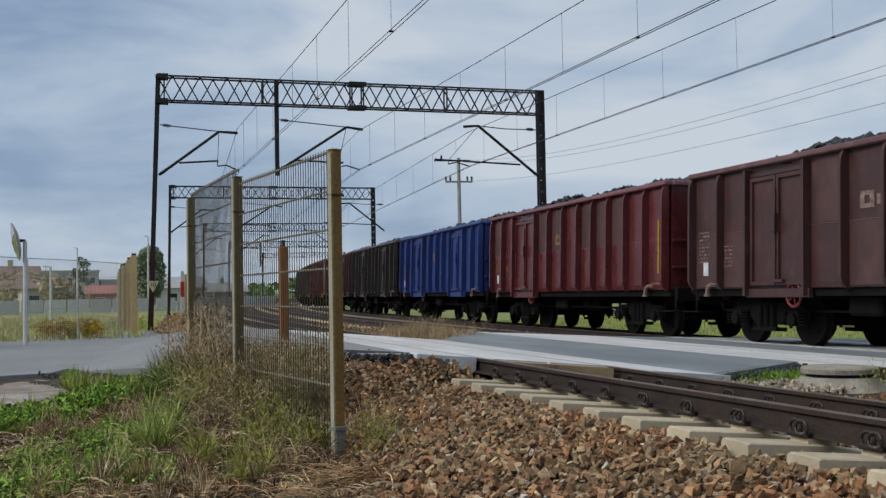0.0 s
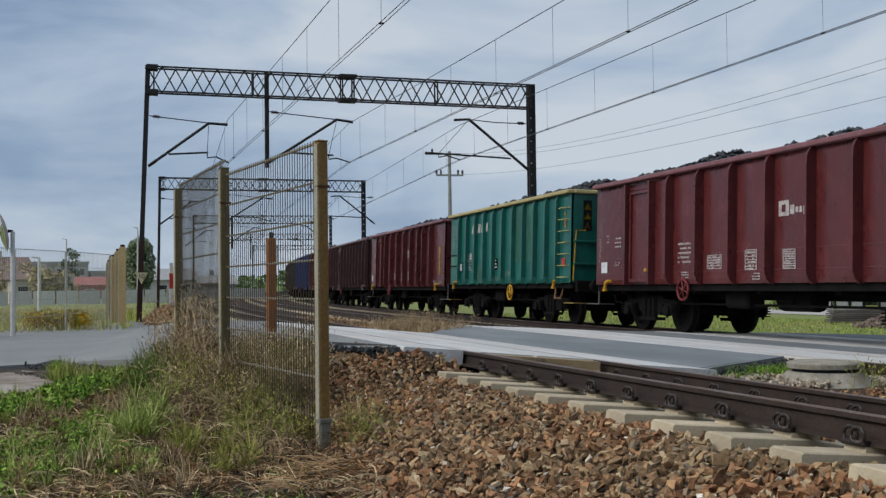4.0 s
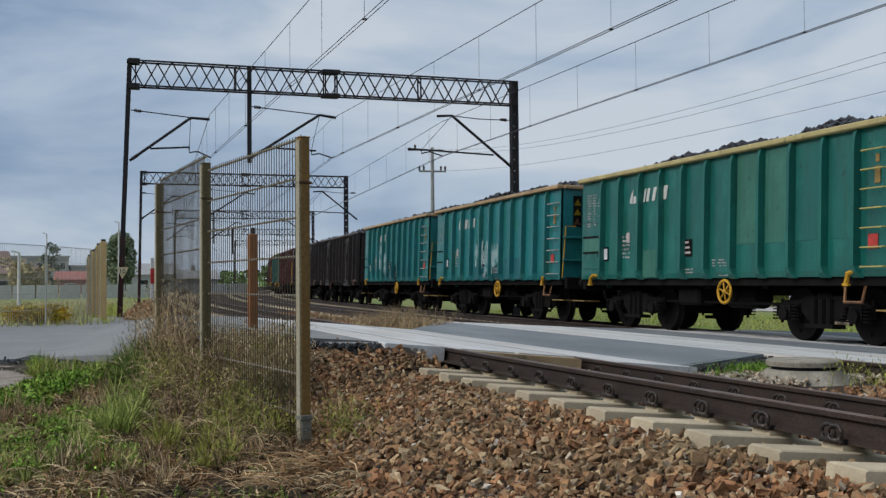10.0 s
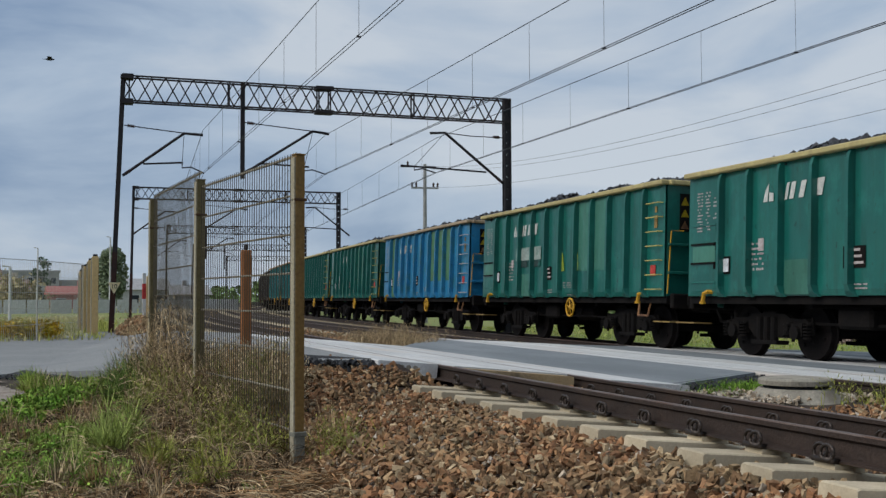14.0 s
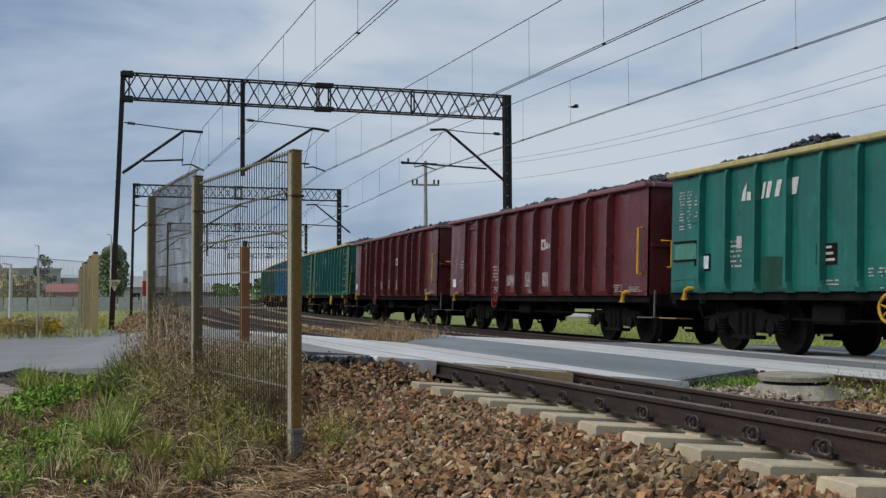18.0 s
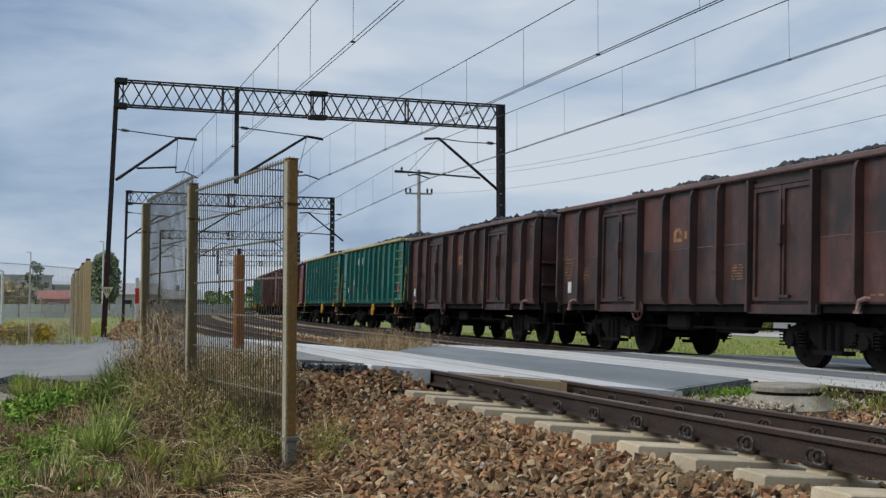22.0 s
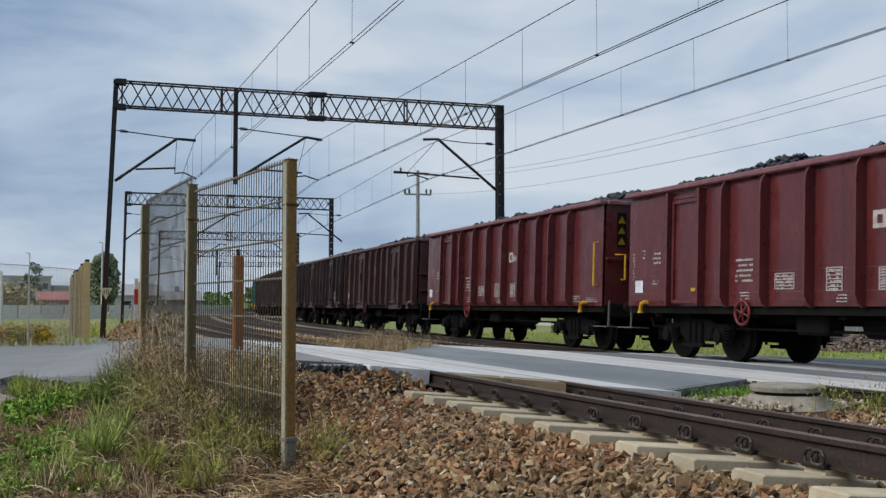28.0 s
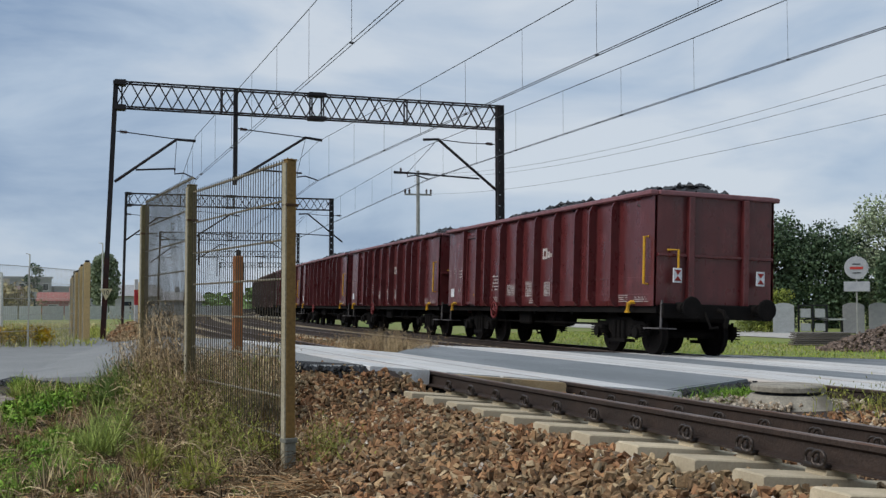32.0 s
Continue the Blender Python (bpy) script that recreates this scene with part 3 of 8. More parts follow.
M["handwheel_dark"] = material("handwheel_dark", (0.07, 0.025, 0.022), None, 0.6, bump=0)
M["white_mark"] = material("white_mark", (0.52, 0.47, 0.45), (0.36, 0.3, 0.29), 0.7, scale=9, fine=60, bump=0, stain=(0.3, 0.2, 0.19), stain_cover=0.3)
M["bright_mark"] = material("bright_mark", (0.62, 0.62, 0.58), (0.45, 0.46, 0.43), 0.6, scale=9, fine=60, bump=0, stain=(0.25, 0.32, 0.28), stain_cover=0.25)
M["old_mark"] = material("old_mark", (0.28, 0.2, 0.17), (0.18, 0.11, 0.1), 0.8, scale=12, fine=60, bump=0, stain=(0.1, 0.05, 0.045), stain_cover=0.4)
M["orange_mark"] = material("orange_mark", (0.36, 0.19, 0.085), (0.22, 0.11, 0.055), 0.8, scale=12, fine=60, bump=0, stain=(0.08, 0.04, 0.035), stain_cover=0.45)
M["paper"] = material("paper", (0.75, 0.77, 0.8), None, 0.5, bump=0)
M["red_mark"] = material("red_mark", (0.55, 0.06, 0.05), None, 0.6, bump=0)
M["step_grey"] = material("step_grey", (0.16, 0.15, 0.15), (0.1, 0.09, 0.09), 0.7, 0.3, scale=8, bump=0.1)
M["warning"] = material("warning", (0.6, 0.42, 0.02), (0.5, 0.36, 0.02), 0.6, scale=20, bump=0)
M["pale_yellow"] = material("pale_yellow", (0.5, 0.42, 0.13), (0.4, 0.33, 0.12), 0.55, scale=6, bump=0)
M["dull_yellow"] = material("dull_yellow", (0.3, 0.2, 0.06), (0.2, 0.13, 0.05), 0.7, scale=6, bump=0)
M["coal"] = material("coal", (0.012, 0.012, 0.014), (0.028, 0.028, 0.032), 0.45, scale=6, fine=30, bump=0.5, spec=0.5)


def rect_loop(verts, faces, x, ya, yb, za, zb, d=0.004):
    """A thin raised plate on the near side wall, which faces -x."""
    n = len(verts)
    verts += [(x, ya, za), (x, yb, za), (x, yb, zb), (x, ya, zb), (x - d, ya, za), (x - d, yb, za), (x - d, yb, zb), (x - d, ya, zb)]
    faces += [tuple(n + i for i in f) for f in ((4, 7, 6, 5), (0, 1, 5, 4), (1, 2, 6, 5), (2, 3, 7, 6), (3, 0, 4, 7), (0, 3, 2, 1))]


BULGE = {"single": 0.03, "ribbed": 0.025, "double": 0.02, "front": 0.025}


def swell(kind, y):
    """How far the side wall's sheet stands out between its posts, at y along the wagon."""
    K = KINDS[kind]
    length = K["pitch"] - 1.15
    d = length / 2 - y
    cols = sorted({0.0, length, *K["posts"], *[q for a in K["doors"] for q in a[:2]]})
    for a, b in zip(cols, cols[1:]):
        if a <= d <= b:
            if any(abs(a - q[0]) < 0.01 for q in K["doors"]) or b - a < 0.3:
                return 0.0
            return BULGE[kind] * math.sin(math.pi * (d - a) / (b - a))
    return 0.0


def marks_mesh(name, rects, mat, x=-1.424, kind="single"):
    """Thin painted or stuck-on fields that follow the wall's swelling."""
    v, f = [], []
    for ya, yb, za, zb in rects:
        n = max(1, int((yb - ya) / 0.16))
        k = len(v)
        for q in range(n + 1):
            y = ya + (yb - ya) * q / n
            xx = x - swell(kind, y) - 0.003
            v += [(xx, y, za), (xx, y, zb), (xx + 0.006, y, zb), (xx + 0.006, y, za)]
        for q in range(n):
            b = k + 4 * q
            f += [(b + e, b + (e + 1) % 4, b + 4 + (e + 1) % 4, b + 4 + e) for e in range(4)]
    return raw_mesh(name, v, f, mat)


def bars(y0, y1, z0, z1, rows, rng, gaps=0.35, char=0.035):
    """Unreadable lettering: rows of short bars."""
    out = []
    h = (z1 - z0) / rows
    for i in range(rows):
        y = y0
        while y < y1 - 0.03:
            w = char * rng.uniform(0.7, 1.5)
            if rng.random() > gaps * 0.5:
                out.append((y, min(y + w, y1), z0 + i * h + h * 0.28, z0 + i * h + h * rng.uniform(0.62, 0.76)))
            y += w + char * 0.35
    return out


def wheelset_mesh():
    prof = [(0.08, -0.9), (0.08, -0.82), (0.25, -0.81), (0.40, -0.80), (0.455, -0.80), (0.46, -0.70), (0.49, -0.685), (0.49, -0.665), (0.40, -0.665), (0.22, -0.70), (0.10, -0.68), (0.085, 0.0)]
    prof = prof + [(r, -x) for r, x in prof[-2::-1]]
    bm = lathe(prof, 24, "x")
    # spokes of wear: two bolts let one see it turn
    for sx in (-1, 1):
        for a in range(3):
            c, s_ = math.cos(a * 2.094), math.sin(a * 2.094)
            tube_bm(bm, [(sx * 0.80, 0.3 * c, 0.3 * s_), (sx * 0.83, 0.3 * c, 0.3 * s_)], 0.035, 6)
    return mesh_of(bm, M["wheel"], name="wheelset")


def side_frame_mesh():
    """Cast side frame of a freight bogie, seen from the side; x is its thickness."""
    out = [(-1.12, 0.50), (-1.12, 0.64), (-1.0, 0.70), (-0.62, 0.70), (-0.45, 0.78), (0.45, 0.78), (0.62, 0.70), (1.0, 0.70), (1.12, 0.64), (1.12, 0.50), (0.62, 0.55), (0.38, 0.36), (-0.38, 0.36), (-0.62, 0.55)]
    bm = bmesh.new()
    for x in (-0.07, 0.07):
        vs = [bm.verts.new((x, y, z)) for y, z in out]
        bm.faces.new(vs)
    bm.verts.ensure_lookup_table()
    n = len(out)
    for i in range(n):
        bm.faces.new((bm.verts[i], bm.verts[(i + 1) % n], bm.verts[n + (i + 1) % n], bm.verts[n + i]))
    for y in (-0.9, 0.9):
        box_bm(bm, -0.16, 0.12, y - 0.15, y + 0.15, 0.40, 0.62)
        tube_bm(bm, [(-0.22, y, 0.46), (-0.1, y, 0.46)], 0.12, 10)
        for dy in (-0.26, 0.26):
            tube_bm(bm, [(-0.06, y + dy, 0.42), (-0.06, y + dy, 0.64)], 0.07, 8)
    # coil springs and the brake blocks' hangers
    for y in (-1.16, -0.64, 0.64, 1.16):
        for q in range(5):
            tube_bm(bm, [(-0.13, y, 0.36 + q * 0.055), (-0.13, y, 0.385 + q * 0.055)], 0.075, 8)
        tube_bm(bm, [(-0.02, y, 0.3), (-0.02, y, 0.72)], 0.03, 5)
    for y in (-0.2, 0.0, 0.2):
        tube_bm(bm, [(-0.08, y, 0.30), (-0.08, y, 0.72)], 0.07, 8)
    box_bm(bm, -0.16, 0.1, -0.36, 0.36, 0.24, 0.31)
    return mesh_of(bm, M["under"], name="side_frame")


def buffer_mesh():
    bm = lathe([(0.11, 0.0), (0.11, 0.28), (0.075, 0.29), (0.075, 0.5), (0.2, 0.52), (0.225, 0.55), (0.21, 0.575), (0.1, 0.585)], 16, "y")
    return mesh_of(bm, M["under"], name="buffer")


def hand_wheel_mesh(mat):
    bm = bmesh.new()
    pts = [(0, 0.21 * math.cos(a), 0.21 * math.sin(a)) for a in [i * math.pi * 2 / 16 for i in range(17)]]
    tube_bm(bm, pts, 0.028, 6, caps=False)
    for a in (0.3, 1.35, 2.4):
        c, s_ = 0.2 * math.cos(a), 0.2 * math.sin(a)
        tube_bm(bm, [(0, -c, -s_), (0, c, s_)], 0.016, 5)
    tube_bm(bm, [(-0.03, 0, 0), (0.1, 0, 0)], 0.04, 8)
    return mesh_of(bm, mat, True, "hand_wheel")


def coal_meshes():
    out = []
    for k in range(4):
        rng = random.Random(40 + k)
        verts, faces = [], []
        ny, nxx = 52, 9
        ph = rng.uniform(0, 6)

        def top(u, v):
            y = -0.5 + u
            ridge = 0.35 + 0.09 * math.sin(u * 9 + ph) * math.sin(u * 4 + ph * 2) + 0.06 * math.sin(u * 23 + ph) + 0.05 * math.sin(u * 61 + 2 * ph)
            return max(-0.25, ridge * (1 - abs(v) ** 1.7) - 0.08 * abs(v) - 0.5 * max(0, abs(y) - 0.45) / 0.05)
        for j in range(ny + 1):
            for i in range(nxx + 1):
                u, v = j / ny, i / nxx * 2 - 1
                verts.append((v * 1.4, (u - 0.5), top(u, v) + rng.uniform(-0.03, 0.03)))
        w = nxx + 1
        faces += [(j * w + i, j * w + i + 1, (j + 1) * w + i + 1, (j + 1) * w + i) for j in range(ny) for i in range(nxx)]
        octa = [(1, 0, 0), (-1, 0, 0), (0, 1, 0), (0, -1, 0), (0, 0, 1), (0, 0, -1), (0.65, 0.65, 0.4), (-0.65, -0.6, 0.5)]
        tri = [(0, 6, 4), (6, 2, 4), (2, 1, 4), (1, 7, 4), (7, 3, 4), (3, 0, 4), (0, 2, 6), (2, 0, 5), (1, 2, 5), (3, 1, 5), (0, 3, 5), (1, 3, 7)]
        for q in range(1900):
            u, v = rng.random(), rng.uniform(-1, 0.6)
            r = rng.uniform(0.03, 0.075) if rng.random() < 0.82 else rng.uniform(0.075, 0.12)
            cx, cy, cz = v * 1.38, (u - 0.5) * 0.985, top(u, v) + r * 0.2
            n = len(verts)
            a = rng.uniform(0, 6.28)
            ca, sa = math.cos(a), math.sin(a)
            for x, y, z in octa:
                j = rng.uniform(0.75, 1.2) * r
                verts.append((cx + (x * ca - y * sa) * j, cy + (x * sa + y * ca) * j / 11.5, cz + z * j * 0.85))
            faces += [tuple(n + i for i in f) for f in tri]
        out.append((verts, faces))
    return out


COAL = coal_meshes()
WHEELSET, SIDE_FRAME, BUFFER = wheelset_mesh(), side_frame_mesh(), buffer_mesh()
WHEEL_RED, WHEEL_YELLOW, WHEEL_DARK = hand_wheel_mesh(M["handwheel_red"]), hand_wheel_mesh(M["yellow"]), hand_wheel_mesh(M["handwheel_dark"])

# per kind: length over buffers, posts and doors measured from the front corner, top, bottom of the walls
KINDS = {
    "single": dict(pitch=14.04, top=3.30, low=1.02, posts=(3.6, 4.77, 5.95, 7.13, 8.31, 9.48, 10.25, 11.33), doors=((1.72, 2.82, 1),)),
    "double": dict(pitch=12.585, top=3.26, low=1.05, posts=(0.05, 1.15, 4.88, 5.9, 6.8, 10.48, 11.38), doors=((2.13, 3.88, 2), (7.76, 9.48, 2))),
    "front": dict(pitch=12.585, top=3.26, low=1.02, posts=(0.05, 1.08, 4.78, 5.8, 6.77, 7.68, 8.57, 9.5, 10.47, 11.38), doors=((2.04, 3.8, 2),)),
    "ribbed": dict(pitch=11.637, top=3.36, low=1.08, posts=(1.15, 2.0, 2.9, 3.77, 4.64, 5.5, 6.38, 7.24, 8.1, 8.95, 9.72), doors=()),
}


def post_mesh(kind, low, top, mat):
    bm = bmesh.new()
    if kind == "ribbed":
        # hat section that flares into a sloping foot
        w0, w1, d = 0.05, 0.036, 0.13
    elif kind == "single":
        # deep narrow channel with a rounded gusset under the top rail
        w0, w1, d = 0.03, 0.026, 0.195
    else:
        w0, w1, d = 0.04, 0.034, 0.165
    flare = 2.4 if kind == "ribbed" else 1.0
    rings = []
    for z, k, f in ((low - 0.02, 0.3, flare), (low + 0.06, 0.75, 0.5 + 0.5 * flare), (low + 0.17, 1.0, 1.0), (top - 0.34, 1.0, 1.0), (top - 0.16, 0.93, 1.0), (top - 0.07, 0.72, 1.0), (top - 0.02, 0.5, 1.0)):
        rings.append([bm.verts.new(c) for c in ((0.012, -w0 * f, z), (-d * k, -w1 * f, z), (-d * k, w1 * f, z), (0.012, w0 * f, z))])
    for a, b in zip(rings, rings[1:]):
        for q in range(4):
            bm.faces.new((a[q], a[(q + 1) % 4], b[(q + 1) % 4], b[q]))
    bm.faces.new(rings[0][::-1])
    bm.faces.new(rings[-1])
    return mesh_of(bm, mat, name="post")


def warning_plate(wg, y, top, orange):
    """Yellow warning triangles on a dark plate at a wagon's rear end."""
    x = -0.98
    sign = part("warning_plate", box(x - 0.11, x + 0.11, y - 0.02, y - 0.002, top - 0.95, top - 0.18), M["under"], wg, "dark plate with yellow warning triangles")
    for q in range(3):
        z = top - 0.90 + q * 0.24
        bm = bmesh.new()
        bm.faces.new([bm.verts.new((x + dx, y - 0.024, z + dz)) for dx, dz in ((-0.095, 0), (0.095, 0), (0, 0.17))])
        bmesh.ops.solidify(bm, geom=bm.faces[:], thickness=0.003)
        part("warning_triangle", bm, M["orange_mark"] if q == 0 and orange else M["warning"], sign)


def build_wagon(kind, colour, label, seed):
    """One open coal wagon in parts. Local y runs forward, -x is the side that faces the road."""
    rng = random.Random(seed)
    K = KINDS[kind]
    body, cap = PAINT[colour]
    length = K["pitch"] - 1.15
    h = length / 2
    top, low = K["top"], K["low"]
    wg = thing("coal_wagon", label, "freight wagon", None, "wagons of the train")
    post = post_mesh(kind, low, top, body)
    for sx in (-1, 1):
        turn = pose(0, 0, 0) if sx < 0 else pose(0, 0, 0, 0, 0, 180)
        bm = bmesh.new()
        # wall plate, pressed in a little between the posts
        cols = sorted({0.0, length, *[p for p in K["posts"]], *[d for a in K["doors"] for d in a[:2]]})
        rows_z = [low, low + 0.12, top - 0.08, top]
        grid = []
        fine = []
        for a, b in zip(cols, cols[1:]):
            n = max(1, int((b - a) / 0.16))
            fine += [(a + (b - a) * q / n, swell(kind, h - (a + (b - a) * q / n))) for q in range(n)]
        fine.append((length, 0.0))
        for y, k in fine:
            col = []
            for zi, z in enumerate([low, low + 0.1, low + (top - low) * 0.3, low + (top - low) * 0.6, top - 0.1, top]):
                e = -k * (1 if 0 < zi < 5 else 0) + (0.004 * rng.random() if k else 0.0)
                col.append((bm.verts.new((-1.42 + e, h - y, z)), bm.verts.new((-1.36, h - y, z))))
            grid.append(col)
        for a, b in zip(grid, grid[1:]):
            for q in range(5):
                bm.faces.new((a[q][0], a[q + 1][0], b[q + 1][0], b[q][0]))
                bm.faces.new((a[q][1], b[q][1], b[q + 1][1], a[q + 1][1]))
            bm.faces.new((a[5][0], a[5][1], b[5][1], b[5][0]))
            bm.faces.new((a[0][0], b[0][0], b[0][1], a[0][1]))
        part("side_wall", bm, body, wg, at=turn)
        for p in K["posts"]:
            part("post", post, None, wg, at=turn @ pose(-1.42, (h - p) * (-sx), 0) if sx > 0 else turn @ pose(-1.42, h - p, 0))
        for y0, y1, leaves in K["doors"]:
            yy = (h - y0, h - y1) if sx < 0 else (-(h - y0), -(h - y1))
            ya, yb = min(yy), max(yy)
            for q in (ya, yb):
                part("door_jamb", box(-1.585, -1.42, q - 0.034, q + 0.034, low - 0.14 if leaves == 2 else low, top - 0.06), body, wg, at=turn)
            dr = part("door_head", box(-1.47, -1.42, ya + 0.05, yb - 0.05, top - 0.2, top - 0.13), body, wg, at=turn)
            w = (yb - ya - 0.13) / leaves
            for q in range(leaves):
                a = ya + 0.065 + q * w
                bm = bmesh.new()
                box_bm(bm, -1.452, -1.424, a + 0.01, a + w - 0.01, low + 0.05, top - 0.22)
                for za, zb in ((low + 0.05, low + 0.12), (top - 0.29, top - 0.22)):
                    box_bm(bm, -1.5, -1.452, a + 0.01, a + w - 0.01, za, zb)
                for yq in (a + 0.01, a + w - 0.08):
                    box_bm(bm, -1.5, -1.452, yq, yq + 0.07, low + 0.12, top - 0.29)
                leaf = part("door_leaf", bm, body, dr, at=None)
            if leaves == 2:
                ym = (ya + yb) / 2
                bm = bmesh.new()
                box_bm(bm, -1.53, -1.5, ym - 0.022, ym + 0.022, low + 0.1, top - 0.45)
                box_bm(bm, -1.575, -1.5, ym - 0.07, ym + 0.07, low + 1.0, low + 1.32)
                box_bm(bm, -1.56, -1.5, ym - 0.28, ym + 0.06, low + 0.1, low + 0.15)
                part("door_latch", bm, body, dr)
                part("door_sill", box(-1.50, -1.40, ya - 0.06, yb + 0.06, low - 0.17, low - 0.01, 0.01), body, wg, at=turn)
            else:
                bm = bmesh.new()
                box_bm(bm, -1.50, -1.47, ya + 0.1, ya + 0.32, low + 0.28, low + 0.34)
                part("door_latch", bm, M["yellow"] if sx < 0 else body, dr)
        bm = bmesh.new()
        box_bm(bm, -1.55, -1.36, -h - 0.04, h + 0.04, top - 0.015, top + 0.085)
        bmesh.ops.bevel(bm, geom=bm.edges[:], offset=0.02, segments=1, affect="EDGES")
        # cap colour holds a painted sky sheen, except the yellow and tan ones
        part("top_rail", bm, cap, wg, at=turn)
        part("sole_bar", box(-1.36, -1.2, -h, h, low - 0.14, low + 0.02), M["under"], wg, at=turn)
    for e in (1, -1):
        turn = pose(0, 0, 0) if e > 0 else pose(0, 0, 0, 0, 0, 180)
        part("end_wall", box(-1.36, 1.36, h - 0.06, h, low, top), body, wg, at=turn)
        for x in (-0.68, 0.62) if kind != "double" else (-0.9, 0.0, 0.9):
            part("end_post", box(x - 0.07, x + 0.07, h, h + (0.13 if kind != "double" else 0.22), low - 0.2, top - 0.02, 0.015), body, wg, at=turn)
        for z in (low + 1.02, low + 0.45) if kind != "single" else (low + 1.02,):
            part("end_beam", box(-1.36, 1.36, h, h + 0.075, z, z + 0.06, 0.01), body, wg, at=turn)
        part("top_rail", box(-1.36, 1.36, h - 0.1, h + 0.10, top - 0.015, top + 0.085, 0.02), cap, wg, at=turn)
        part("headstock", box(-1.30, 1.30, h + 0.02, h + 0.16, low - 0.24, low + 0.06, 0.02), M["under"], wg, at=turn)
        for x in (-0.875, 0.875):
            part("buffer", BUFFER, None, wg, at=turn @ pose(x, h + 0.02, 1.0))
        bm = bmesh.new()
        tube_bm(bm, [(0, h + 0.1, 0.98), (0, h + 0.35, 0.93), (0, h + 0.48, 0.8), (0, h + 0.42, 0.62)], 0.05, 6)
        tube_bm(bm, [(0.3, h + 0.12, 0.95), (0.33, h + 0.4, 0.6), (0.25, h + 0.56, 0.62)], 0.028, 5)
        part("coupling", bm, M["under"], wg, at=turn)
        # shunter's step and handle below the corner
        bm = bmesh.new()
        side = -1 if e > 0 else 1
        if kind != "ribbed":
            tube_bm(bm, [(side * 1.28, h + 0.1, low + 0.12), (side * 1.3, h + 0.1, 0.58)], 0.024, 5)
        box_bm(bm, side * 1.28 - 0.2, side * 1.28 + 0.2, h - 0.3, h + 0.35, 0.555, 0.58)
        part("step", bm, M["step_grey"] if kind == "single" else M["dull_yellow"] if kind == "ribbed" else M["under"], wg, at=turn)
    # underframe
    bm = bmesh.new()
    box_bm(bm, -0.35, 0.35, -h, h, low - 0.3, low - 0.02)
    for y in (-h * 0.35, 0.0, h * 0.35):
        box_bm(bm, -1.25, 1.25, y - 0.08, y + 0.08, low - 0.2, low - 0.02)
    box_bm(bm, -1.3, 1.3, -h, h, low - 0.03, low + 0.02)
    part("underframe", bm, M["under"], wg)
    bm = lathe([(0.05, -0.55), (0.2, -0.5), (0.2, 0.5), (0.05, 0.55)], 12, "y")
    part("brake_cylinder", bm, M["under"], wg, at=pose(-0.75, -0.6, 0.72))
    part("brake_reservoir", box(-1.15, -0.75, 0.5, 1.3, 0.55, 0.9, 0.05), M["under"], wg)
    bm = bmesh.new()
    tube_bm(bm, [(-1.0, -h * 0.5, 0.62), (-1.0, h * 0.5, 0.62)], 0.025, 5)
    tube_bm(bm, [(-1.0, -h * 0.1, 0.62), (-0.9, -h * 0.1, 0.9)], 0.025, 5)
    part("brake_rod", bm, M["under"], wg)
    half = h - 1.15 - 0.9
    for e in (1, -1):
        bogie = new("bogie")
        bogie.parent = wg
        bogie.matrix_local = pose(0, e * half, 0)
        for sx in (-1, 1):
            part("side_frame", SIDE_FRAME, None, bogie, at=pose(sx * 1.0, 0, 0) if sx < 0 else pose(1.0, 0, 0, 0, 0, 180))
        part("bolster", box(-1.05, 1.05, -0.2, 0.2, 0.45, low - 0.25, 0.02), M["under"], bogie)
        for y in (-0.9, 0.9):
            part("wheelset", WHEELSET, None, bogie, at=pose(0, y, 0.46))
    # brackets, hand wheel, steps and handles
    bright = M["yellow"] if kind in ("single", "ribbed") else M["old_mark"]
    for y in (h - 0.72, -h + 0.85):
        bm = bmesh.new()
        tube_bm(bm, [(-1.40, y - 0.1, low + 0.07), (-1.49, y - 0.06, low + 0.08), (-1.5, y + 0.06, low + 0.04), (-1.5, y + 0.1, low - 0.12)], 0.042, 6)
        box_bm(bm, -1.53, -1.47, y + 0.03, y + 0.16, low - 0.15, low - 0.11)
        part("tow_hook", bm, M["yellow"] if kind in ("single", "ribbed") else M["old_mark"], wg, "yellow tow bracket" if kind in ("single", "ribbed") else "worn grey-brown tow bracket")
    hw = {"single": h - 4.1, "double": 0.55 * h - 1.2, "front": h - 3.4, "ribbed": h - 6.13}[kind]
    part("hand_wheel", WHEEL_YELLOW if kind == "ribbed" else WHEEL_DARK if kind == "double" else WHEEL_RED, None, wg, "yellow brake wheel" if kind == "ribbed" else "rusty dark red brake wheel" if kind == "double" else "red brake wheel", at=pose(-1.46, hw, low - 0.12 if kind != "ribbed" else low - 0.26))
    if kind == "single":
        bm = tube([(-1.44, -h + 0.22, low + 0.45), (-1.53, -h + 0.22, low + 0.45), (-1.53, -h + 0.22, low + 1.42), (-1.44, -h + 0.22, low + 1.42)], 0.028, 6)
        part("grab_rail", bm, M["yellow"], wg, "yellow grab rail")
        bm = tube([(-0.95, -h, low + 0.6), (-0.95, -h - 0.16, low + 0.6), (-0.95, -h - 0.16, low + 1.15), (-1.15, -h - 0.05, low + 1.15)], 0.025, 6)
        part("grab_rail", bm, M["yellow"], wg, "yellow grab rail")
    if kind == "front":
        bm = tube([(-1.44, -h + 0.25, low + 0.35), (-1.53, -h + 0.25, low + 0.35), (-1.53, -h + 0.25, low + 1.5), (-1.44, -h + 0.25, low + 1.5)], 0.022, 6)
